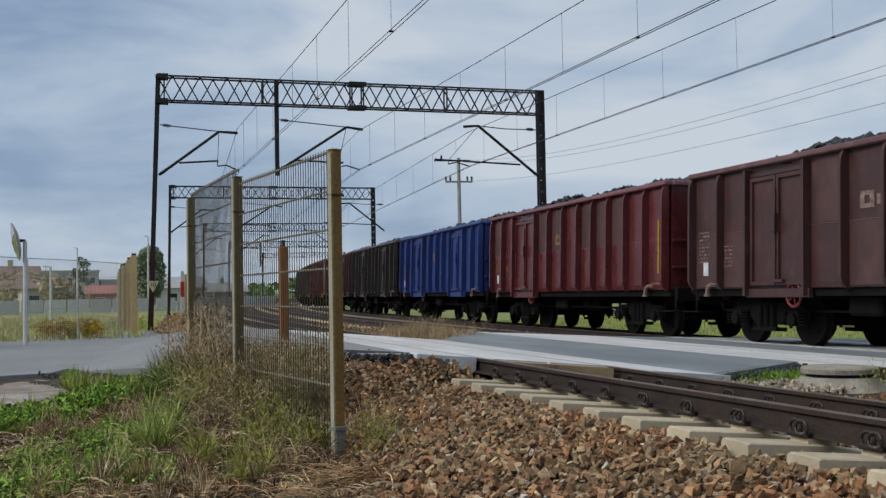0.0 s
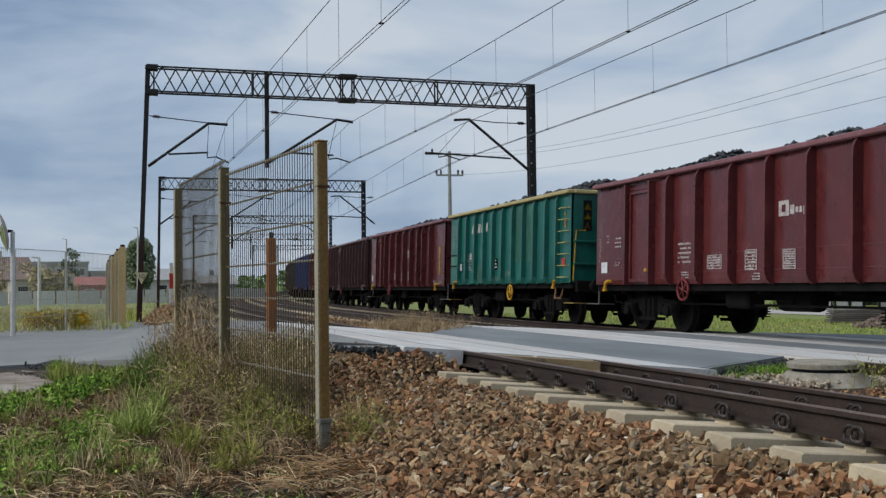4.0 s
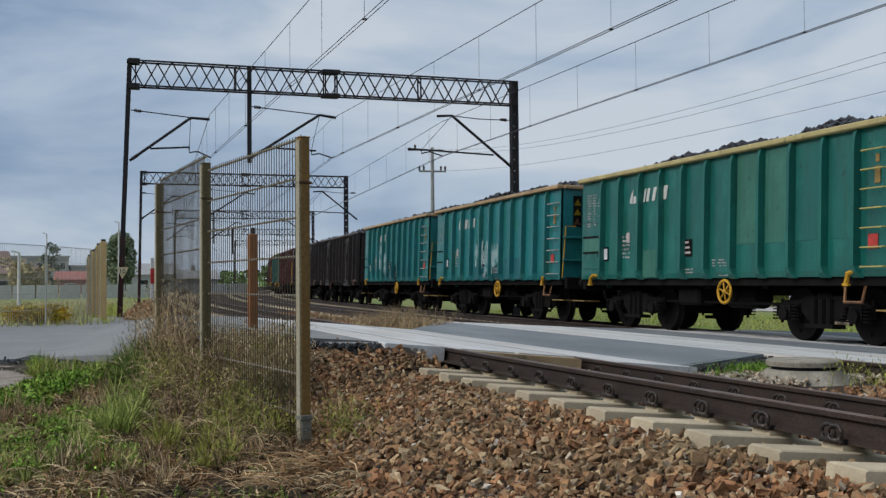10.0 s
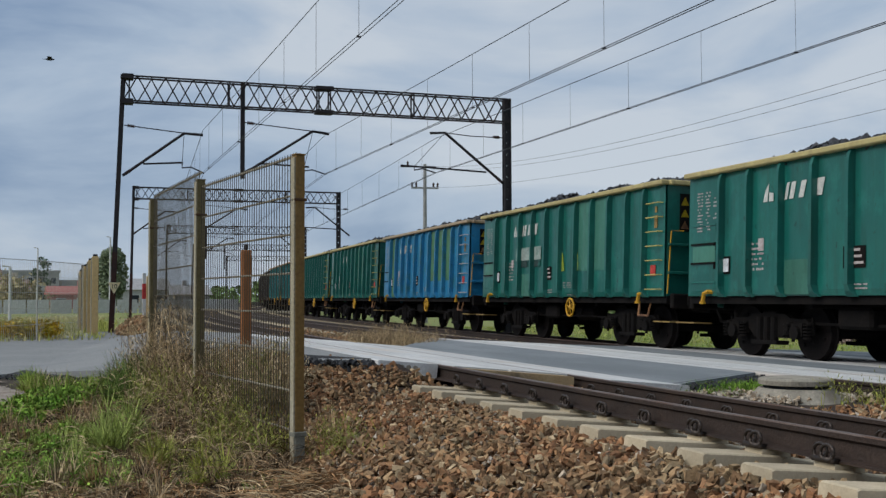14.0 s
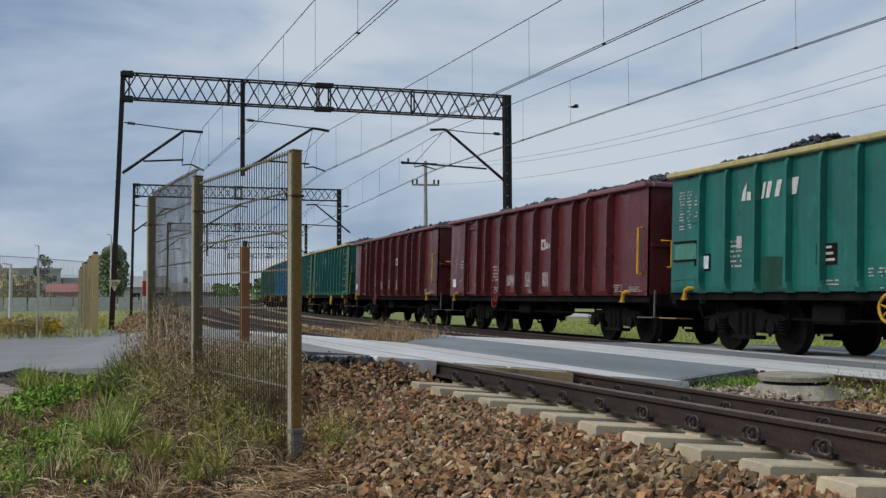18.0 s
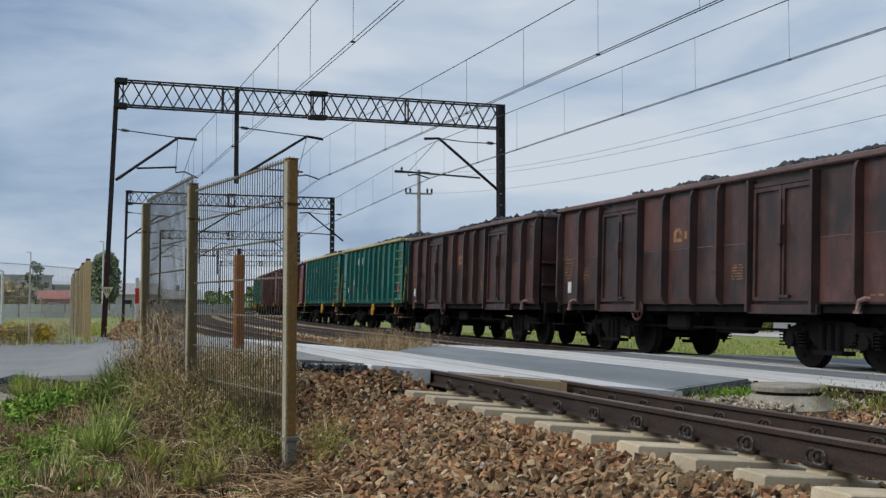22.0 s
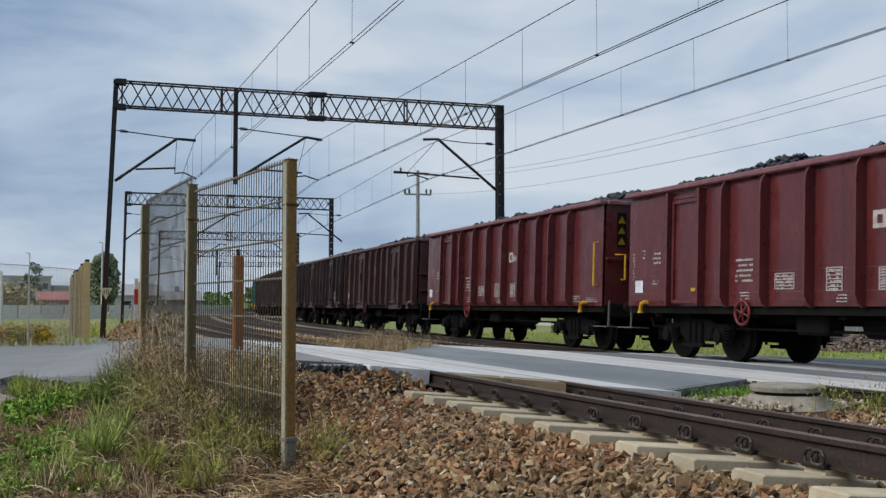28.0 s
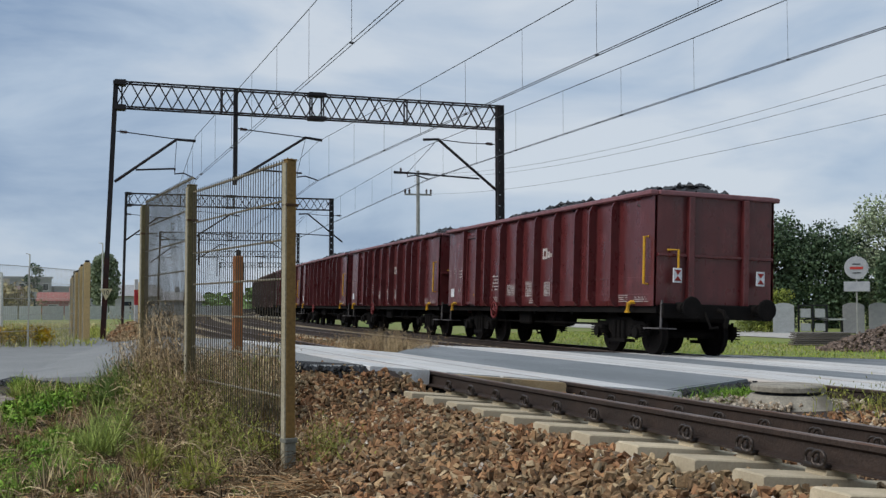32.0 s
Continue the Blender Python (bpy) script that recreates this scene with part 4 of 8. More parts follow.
        part("grab_rail", bm, M["yellow"] if colour == "red" else body, wg)
    if kind == "ribbed":
        for q in range(7):
            z = low + 0.14 + q * 0.295
            bm = tube([(-1.42, -h + 0.08, z), (-1.53, -h + 0.11, z), (-1.53, -h + 0.6, z), (-1.42, -h + 0.63, z)], 0.014, 5)
            part("ladder_rung", bm, M["pale_yellow"] if colour == "green" else M["white_mark"], wg)
        bm = bmesh.new()
        tube_bm(bm, [(-1.3, -h + 1.2, low), (-1.36, -h + 1.15, low - 0.4), (-1.36, -h + 0.75, low - 0.4), (-1.3, -h + 0.7, low)], 0.03, 5)
        part("stirrup", bm, M["orange_mark"], wg, "rusty orange step stirrup")
        bm = tube([(-1.36, -h - 0.03, low + 0.05), (-1.30, -h - 0.05, top - 0.95), (-1.05, -h - 0.09, top - 0.95)], 0.014, 5)
        part("grab_rail", bm, M["yellow"], wg, "yellow grab rail")
        for q, deep in enumerate((0.035, 0.05, 0.05, 0.035)):
            z = low + 0.24 + q * 0.36
            bm = box(-1.42 - deep, -1.42, h - 0.95, h - 0.14, z, z + 0.035)
            box_bm(bm, -1.44, -1.42, h - 0.93, h - 0.86, z - 0.1, z)
            part("front_step", bm, M["under"] if q in (1, 2) else body, wg)
        part("step_backing", marks_mesh("step_backing", [(h - 0.92, h - 0.16, low + 0.62, low + 0.94)], PATCH_LIGHT if colour == "green" else body, -1.4225, kind), None, wg)
    # yellow warning triangles on a dark plate at the rear end
    if kind == "ribbed":
        warning_plate(wg, -h, top, True)
    # markings
    if kind == "single":
        r = bars(h - 0.26, h - 0.17, low + 0.52, low + 1.1, 9, rng, 0.5) + bars(h - 0.7, h - 0.6, low + 0.95, low + 1.16, 3, rng, 0.2) + bars(h - 1.3, h - 1.02, low + 0.82, low + 1.1, 3, rng, 0.2, 0.06)
        r += bars(h - 1.26, h - 1.0, low + 0.42, low + 0.52, 2, rng, 0.3) + bars(h - 4.38, h - 3.86, low + 0.4, low + 0.86, 5, rng, 0.3) + bars(h - 4.3, h - 4.0, low + 0.1, low + 0.26, 3, rng, 0.2)
        r += bars(h - 6.78, h - 6.52, low + 0.05, low + 0.2, 3, rng, 0.2) + bars(-h + 0.2, -h + 0.75, low + 0.07, low + 0.2, 3, rng, 0.4) + bars(-h + 1.05, -h + 1.5, low + 0.07, low + 0.24, 4, rng, 0.2)
        # three ruled tables
        for ya, yb, za, zb, rows_n in ((h - 5.52, h - 4.98, 0.28, 0.54, 5), (h - 6.68, h - 6.3, 0.24, 0.6, 6), (h - 7.83, h - 7.46, 0.24, 0.57, 8)):
            dz = (zb - za) / rows_n
            r += [(ya, yb, low + za + q * dz, low + za + q * dz + 0.014) for q in range(rows_n + 1)]
            r += [(ya, ya + 0.02, low + za, low + zb), (yb - 0.02, yb, low + za, low + zb)] + bars(ya + 0.04, yb - 0.04, low + za, low + zb, rows_n, rng, 0.7)
        # the company's mark, as plain shapes
        y = h - 7.32
        r += [(y - 0.32, y, 2.38, 2.45), (y - 0.32, y, 2.18, 2.25), (y - 0.1, y, 2.25, 2.38), (y - 0.32, y - 0.22, 2.25, 2.38)]
        r += [(y - 0.47, y - 0.35, 2.2, 2.36), (y - 0.58, y - 0.5, 2.22, 2.32), (y - 0.68, y - 0.61, 2.22, 2.32), (y - 0.8, y - 0.71, 2.18, 2.32)]
        part("lettering", marks_mesh("lettering", [q for q in r], M["white_mark"], kind=kind), None, wg, "white lettering and company mark")["kind"] = "stuff"
        part("weld_seam", marks_mesh("weld_seam", [(-h + 0.1, h - 0.05, 1.61, 1.617), (-h + 0.1, h - 0.05, low + 0.235, low + 0.243)], PAINT["red"][1], kind=kind), None, wg)
        part("sticker", marks_mesh("sticker", [(h - 0.65, h - 0.32, low + 0.27, low + 0.52)], M["paper"], -1.43, kind=kind), None, wg, "white waybill sheet")
    elif kind in ("double", "front"):
        mat = M["old_mark"] if rng.random() < 0.6 else M["orange_mark"]
        r = bars(h - 0.62, h - 0.2, low + 0.5, low + 1.15, 9, rng, 0.6) + bars(h - 1.45, h - 0.95, low + 0.4, low + 0.85, 6, rng, 0.7) + bars(-1.75, -1.4, low + 0.42, low + 0.72, 6, rng, 0.2) + bars(-h + 0.35, -h + 0.8, low + 0.1, low + 0.17, 1, rng, 0.2)
        y = 0.6
        r += [(y - 0.34, y, 2.46, 2.53), (y - 0.34, y, 2.26, 2.33), (y - 0.11, y, 2.33, 2.46), (y - 0.34, y - 0.23, 2.33, 2.46), (y - 0.5, y - 0.39, 2.3, 2.46), (y - 0.62, y - 0.54, 2.3, 2.42), (y - 0.72, y - 0.65, 2.3, 2.42)]
        part("lettering", marks_mesh("lettering", r, mat, kind=kind), None, wg, "faded lettering")["kind"] = "stuff"
        bays = sorted([*K["posts"], *[q for a in K["doors"] for q in a[:2]]])
        for a, b in zip(bays, bays[1:]):
            if any(abs(a - q[0]) < 0.01 for q in K["doors"]):
                continue
            part("weld_seam", marks_mesh("weld_seam", [(h - b + 0.05, h - a - 0.05, low + 1.06, low + 1.075)], cap, kind=kind), None, wg)
            if rng.random() < 0.6 and colour != "blue":
                part("repaint", marks_mesh("repaint", [(h - b + 0.06, h - a - 0.06, *rng.choice(((low + 0.03, low + 1.05), (low + 1.09, top - 0.12))))], PATCH_RUST if colour != "black" else PATCH_SOOT, -1.4215, kind), None, wg, "newer coat of paint on one bay")
        part("sticker", marks_mesh("sticker", [(h - 0.6, h - 0.42, low + 0.26, low + 0.52)], M["paper"], -1.43, kind=kind), None, wg, "white waybill sheet")
    else:
        r = []
        # small print in columns and rows
        r += bars(h - 0.5, h - 0.3, 2.28, 3.06, 13, rng, 0.5) + bars(h - 0.75, h - 0.58, 2.3, 3.06, 12, rng, 0.5) + bars(h - 0.95, h - 0.85, 2.5, 2.95, 6, rng, 0.5)
        r += bars(h - 2.42, h - 1.92, 1.5, 2.04, 6, rng, 0.6) + [(h - 2.42, h - 2.26, 1.86, 2.08)] + bars(h - 5.0, h - 4.6, low + 0.08, low + 0.2, 2, rng, 0.3) + bars(-0.9, -0.4, low + 0.2, low + 0.36, 3, rng, 0.5) + bars(h - 6.3, h - 5.9, low + 0.02, low + 0.07, 1, rng, 0.2)
        # the company's mark, as plain slanted shapes
        bm = bmesh.new()
        for shape in (((2.4, 2.7), (2.52, 2.7), (2.56, 3.02), (2.46, 2.9)), ((2.56, 2.7), (2.68, 2.7), (2.68, 2.84), (2.57, 2.86)),
                      ((2.96, 2.7), (3.04, 2.7), (3.12, 2.98), (3.04, 2.98)), ((3.1, 2.7), (3.22, 2.7), (3.3, 2.98), (3.18, 2.98)), ((3.36, 2.7), (3.48, 2.7), (3.56, 2.98), (3.44, 2.98)), ((3.74, 2.7), (3.94, 2.7), (4.02, 2.98), (3.82, 2.98))):
            vs = [bm.verts.new((-1.43 - swell(kind, h - yy), h - yy, zz)) for yy, zz in shape]
            bm.faces.new(vs)
        bmesh.ops.recalc_face_normals(bm, faces=bm.faces[:])
        bmesh.ops.solidify(bm, geom=bm.faces[:], thickness=0.003)
        part("company_mark", bm, M["bright_mark"], wg, "white company mark of slanted shapes")["kind"] = "stuff"
        part("lettering", marks_mesh("lettering", r, M["white_mark"], kind=kind), None, wg, "white lettering and company mark")["kind"] = "stuff"
        part("notice", marks_mesh("notice", [(h - 4.96, h - 4.45, 1.5, 1.84)], M["under"], -1.427, kind=kind), None, wg, "dark notice panel with pale lines")
        part("notice_text", marks_mesh("notice_text", [(h - 4.92 + 0.04 * q, h - 4.5, 1.56 + q * 0.1, 1.6 + q * 0.1) for q in range(3)], M["white_mark"], -1.432, kind=kind), None, wg)
        part("sticker_frame", marks_mesh("sticker_frame", [(h - 1.42, h - 0.98, 1.48, 1.8)], M["under"], -1.43, kind=kind), None, wg)
        part("sticker", marks_mesh("sticker", [(h - 1.38, h - 1.03, 1.52, 1.76)], M["paper"], -1.436, kind=kind), None, wg, "white waybill sheet")
        part("warning_sign", marks_mesh("warning_sign", [(-h + 0.3, -h + 0.52, 1.5, 1.72)], M["red_mark"], -1.428, kind=kind), None, wg, "small red sign")
        part("warning_sign", marks_mesh("warning_sign", [(-h + 0.26, -h + 0.38, low + 1.4, low + 1.66), (-h + 0.28, -h + 0.36, low + 1.72, low + 1.84)], M["dull_yellow"], -1.428, kind=kind), None, wg, "small yellow sign")
    if kind == "ribbed":
        # repainted fields of a slightly different green
        ps = K["posts"]
        for m, n in {"green": ((PATCH_LIGHT, 2), (PATCH_DARK, 2)), "sky": ((PATCH_LIGHT, 0),), "teal": ((PATCH_TEAL, 2),)}[colour]:
            r = []
            for _ in range(n):
                i0 = rng.randint(1, 7)
                z0, z1 = rng.choice(((low + 0.02, low + 0.6), (low + 0.6, top - 0.07)))
                for q in range(i0, min(i0 + rng.randint(1, 4), 10)):
                    r.append((h - ps[q + 1] + 0.08, h - ps[q] - 0.08, z0, z1))
            if colour == "sky":
                # bays left in an older olive green
                r = [(h - ps[q + 1] + 0.06, h - ps[q] - 0.06, low + z, top - 0.07) for q, z in ((0, 0.02), (6, 0.55), (7, 0.55), (8, 0.55))]
                m = PATCH_OLIVE
            for q in r:
                part("repaint", marks_mesh("repaint", [q], m, -1.4215, kind), None, wg, "repainted patch on the ribbed wall")
    return wg


PATCH_LIGHT = paint("patch_light", (0.045, 0.17, 0.125), (0.04, 0.145, 0.1), (0.03, 0.1, 0.07), 0.3, 0.3)
PATCH_RUST = paint("patch_rust", (0.072, 0.029, 0.026), (0.05, 0.022, 0.02), (0.03, 0.016, 0.015), 0.45, 0.4)
PATCH_SOOT = paint("patch_soot", (0.04, 0.027, 0.024), (0.03, 0.022, 0.02), (0.02, 0.015, 0.014), 0.45, 0.4)
PATCH_TEAL = paint("patch_teal", (0.008, 0.1, 0.115), (0.008, 0.08, 0.095), (0.014, 0.085, 0.06), 0.3, 0.3)
PATCH_OLIVE = paint("patch_olive", (0.05, 0.16, 0.075), (0.06, 0.13, 0.06), (0.03, 0.06, 0.04), 0.42, 0.35)
PATCH_DARK = paint("patch_dark", (0.006, 0.105, 0.085), (0.007, 0.085, 0.072), (0.012, 0.058, 0.044), 0.3, 0.3)
LABELS = {
    ("single", "red"): "dark red steel open wagon with one narrow side door",
    ("double", "brown"): "rusty brown open wagon with two double side doors",
    ("double", "wine"): "weathered wine-red open wagon with double side doors",
    ("double", "black"): "soot-blackened brown open wagon with two double side doors",
    ("double", "blue"): "deep blue open wagon with double side doors, coal-laden",
    ("front", "wine"): "dull wine-red open wagon with one double door, coal-laden",
    ("front", "red"): "red open wagon with one double door and yellow rail",
    ("ribbed", "green"): "sea-green ribbed open wagon with yellow top rail, coal-laden",
    ("ribbed", "teal"): "teal and green ribbed open wagon with tan top rail",
    ("ribbed", "sky"): "blue and green patched ribbed open wagon with tan top rail",
}
# from the tail forward
TRAIN = [("single", "red")] * 4 + [("double", "wine")] + [("double", "brown")] * 3 + [("double", "brown")] + [("ribbed", "green")] * 2 + [("single", "red")] * 2 + [("ribbed", "green")] * 2 \
    + [("ribbed", "sky")] + [("ribbed", "green")] * 2 + [("ribbed", "teal")] * 2 + [("double", "black")] * 2 + [("single", "red"), ("ribbed", "green"), ("single", "red"), ("front", "wine"), ("front", "red"),
    ("double", "blue"), ("double", "black"), ("double", "wine"), ("single", "red"), ("double", "brown"), ("double", "brown"), ("double", "black")]
PITCH_OFF = [-0.08, 0.08, 0.14, 0.02, 0.03, -0.06, -0.03, 0.09, 0.03, -0.08, -0.03, 0.15, 0.15, 0.15, 0.15, -0.17, 0.06, -0.02, 0.02, -0.03, 0.01, 0.07, 0.03, -0.06, -0.27, -0.12, -0.02]


def tail_station(t):
    d = t - 32
    slows = 0.0375 * max(0.0, t - 28) ** 2
    return 19.76 + 10.143 * d - 0.033 * d * d / 200 + 0.776 * d ** 3 / 6000 - slows


made, wagons, loads = {}, [], []
# slack in the couplings: how far a wagon rides ahead of its even place
SLACK = {23: 0.36, 13: 0.4, 16: 0.21, 18: 0.12, 20: 0.05, 11: -0.16, 10: 0.05, 9: 0.1, 7: -0.07, 5: -0.14, 3: -0.1, 1: -0.05, 0: -0.05}
rear = 0.0
for n, key in enumerate(TRAIN):
    K = KINDS[key[0]]
    length = K["pitch"] - 1.15
    first = key not in made
    if first:
        made[key] = build_wagon(key[0], key[1], LABELS[key], 100 + n)
    wg = made[key] if first else copy_thing(made[key], Matrix.Identity(4))
    wagons.append((wg, rear + length / 2 + SLACK.get(n, 0.0)))
    verts, faces = COAL[n % 4]
    ck = (key[0], n % 4)
    if ck not in made:
        made[ck] = raw_mesh("coal_load", [(x, y * (length - 0.2), z + K["top"]) for x, y, z in verts], faces, M["coal"])
    coal = new("coal_load", made[ck])
    tagged(coal, "heap of black lump coal in an open wagon", "coal", "coal loads of the train", "stuff")
    loads.append((coal, rear + length / 2 + SLACK.get(n, 0.0)))
    rear += K["pitch"] + (PITCH_OFF[n] if n < len(PITCH_OFF) else 0.0)

warning_plate(wagons[3][0], -(KINDS["single"]["pitch"] - 1.15) / 2, KINDS["single"]["top"], False)
# tail signals on the last wagon
tail = wagons[0][0]
tail_h = (KINDS["single"]["pitch"] - 1.15) / 2
for x, z in ((-0.98, 1.5), (0.98, 1.5)):
    board = part("tail_signal", box(x - 0.1, x + 0.1, -tail_h - 0.19, -tail_h - 0.16, z, z + 0.3, 0.008), M["paper"], tail, "white tail board with red triangles")
    for zz, d in ((z + 0.04, 1), (z + 0.26, -1)):
        bm = bmesh.new()
        for px, pz in ((x - 0.08, zz), (x + 0.08, zz), (x, zz + d * 0.1)):
            bm.verts.new((px, -tail_h - 0.196, pz))
        bm.faces.new(bm.verts[:])
        bmesh.ops.solidify(bm, geom=bm.faces[:], thickness=0.003)
        part("red_triangle", bm, M["red_mark"], board)
# faded tags on one green wagon: pale slabs of paint and slanted shapes
def strip_of(y0, y1, z0, z1, steps=14):
    """Lower and upper edge of a field of paint, in even steps along the wall."""
    ys = [y0 + (y1 - y0) * k / steps for k in range(steps + 1)]
    return [(y, z0) for y in ys], [(y, z1) for y in ys]


for nm, shapes, mt in (("graffiti", [([(0.12 + k, 1.7), (0.3 + k, 1.7), (0.5 + k, 1.7)], [(0.26 + k, 2.14), (0.33 + k, 2.16), (0.4 + k, 2.14)]) for k in (-0.62, -1.44)], (0.28, 0.36, 0.04)),
                       ("graffiti", [strip_of(0.95, 2.65, 2.04, 2.38)], (0.34, 0.41, 0.37)),
                       ("graffiti", [strip_of(1.0, 1.75, 1.86, 2.02), strip_of(1.85, 2.6, 1.87, 2.02)], (0.03, 0.06, 0.055))):
    key = "tag_%g" % mt[0]
    M[key] = material(key, mt, tuple(c * 0.7 for c in mt), 0.6, scale=4, fine=40, bump=0, stain=(0.01, 0.11, 0.09), stain_cover=0.4)
    for low_edge, high_edge in shapes:
        bm = bmesh.new()
        rows = [[bm.verts.new((-1.438 - swell("ribbed", y), y, z)) for y, z in edge] for edge in (low_edge, high_edge)]
        for k in range(len(low_edge) - 1):
            bm.faces.new((rows[0][k], rows[0][k + 1], rows[1][k + 1], rows[1][k]))
        bmesh.ops.recalc_face_normals(bm, faces=bm.faces[:])
        bmesh.ops.solidify(bm, geom=bm.faces[:], thickness=0.002)
        part(nm, bm, M[key], wagons[14][0], "faded sprayed shape")
M["faded_spray"] = material("faded_spray", (0.36, 0.46, 0.46), (0.24, 0.37, 0.38), 0.6, scale=7, fine=50, bump=0, stain=(0.02, 0.17, 0.17), stain_cover=0.46)
# graffiti as plain strokes of paint
for n, rects in ((18, ((0.4, 1.1, 1.35, 2.3), (-0.4, 0.2, 1.3, 2.2), (-1.0, -0.55, 1.5, 2.1))), (19, ((1.6, 2.5, 1.5, 2.6), (0.7, 1.4, 1.4, 2.35))), (5, ((0.95, 1.6, 1.15, 1.8), (-4.6, -3.9, 1.1, 1.75), (-3.4, -3.0, 2.1, 2.8), (2.3, 2.42, 2.2, 2.85)))):
    v, f = [], []
    rg = random.Random(n)
    fine_k = 0.45 if n == 5 else 1.0
    for y0, y1, z0, z1 in rects:
        for q in range(70):
            cy, cz = rg.uniform(y0, y1), rg.uniform(z0 + 0.15, z1 - 0.15)
            a, ln, w = rg.choice((1.35, 1.5, 1.7, 1.9, 0.4)) + rg.uniform(-0.15, 0.15), rg.uniform(0.1, 0.28) * fine_k, rg.uniform(0.025, 0.055) * fine_k
            dy, dz = math.cos(a), math.sin(a)
            k = len(v)
            x = -1.432 - 0.0004 * q - swell(TRAIN[n][0], cy)
            v += [(x, cy + dy * ln * e - dz * w * g, cz + dz * ln * e + dy * w * g) for e, g in ((-1, -1), (-1, 1), (0.6, 1.2), (1, 0.1), (0.7, -1.1))]
            f.append(tuple(range(k + 4, k - 1, -1)))
    part("graffiti", raw_mesh("graffiti", v, f, M["faded_spray"] if n > 10 else M["white_mark"]), None, wagons[n][0], "white sprayed strokes of paint")["kind"] = "stuff"


# ---- overhead line ----
def beam_bm(bm, a, b, w, up=Vector((0, 0, 1))):
    """A square bar from a to b."""
    a, b = Vector(a), Vector(b)
    d = (b - a).normalized()
    u = d.cross(up if abs(d.dot(up)) < 0.95 else Vector((0, 1, 0))).normalized() * (w / 2)
    v = d.cross(u).normalized() * (w / 2)
    ra = [bm.verts.new(a + x * u + y * v) for x, y in ((-1, -1), (1, -1), (1, 1), (-1, 1))]
    rb = [bm.verts.new(b + x * u + y * v) for x, y in ((-1, -1), (1, -1), (1, 1), (-1, 1))]
    for k in range(4):
        bm.faces.new((ra[k], ra[(k + 1) % 4], rb[(k + 1) % 4], rb[k]))
    bm.faces.new(ra[::-1])
    bm.faces.new(rb)


def lattice_column(bm, x, z0, z1, w, d):
    """Two channels joined by plates."""
    for sx in (-1, 1):
        for sy in (-1, 1):
            beam_bm(bm, (x + sx * w / 2, sy * d / 2, z0), (x + sx * w / 2, sy * d / 2, z1), 0.075)
    n = int((z1 - z0) / 0.42)
    for k in range(n):
        a, b = z0 + (z1 - z0) * k / n, z0 + (z1 - z0) * (k + 1) / n
        for sy in (-1, 1):
            box_bm(bm, x - w / 2, x + w / 2, sy * d / 2 - 0.012, sy * d / 2 + 0.012, a + 0.02, a + 0.385)
            box_bm(bm, x - w / 2 - 0.012, x - w / 2 + 0.012, -d / 2, d / 2, a + 0.02, a + 0.385) if sy > 0 else None


# arms of the overhead line: (across, height) of their bends
ARMS = (
    dict(arm=((-3.12, 5.03), (-1.02, 6.61), (-0.36, 6.58)), tie=((-3.08, 6.82), (-1.02, 6.62)), reg=((-2.42, 5.47), (-1.05, 5.56)), steady=((-1.08, 5.52), (-1.08, 5.37), (-0.77, 5.41), (-0.32, 5.2))),
    dict(arm=((1.05, 5.2), (3.62, 6.88), (4.23, 6.8)), tie=((1.1, 7.1), (3.62, 6.88)), reg=((1.75, 5.62), (3.48, 5.55)), steady=((3.31, 5.56), (3.31, 5.4), (3.6, 5.45), (4.09, 5.3))),
    dict(arm=((11.1, 5.15), (8.73, 7.04), (8.14, 7.0)), tie=((11.05, 6.94), (9.8, 6.95), (8.73, 7.04)), reg=((6.98, 5.73), (10.4, 5.57)), steady=((7.51, 5.7), (7.51, 5.56), (7.83, 5.63), (8.36, 5.48))),
)


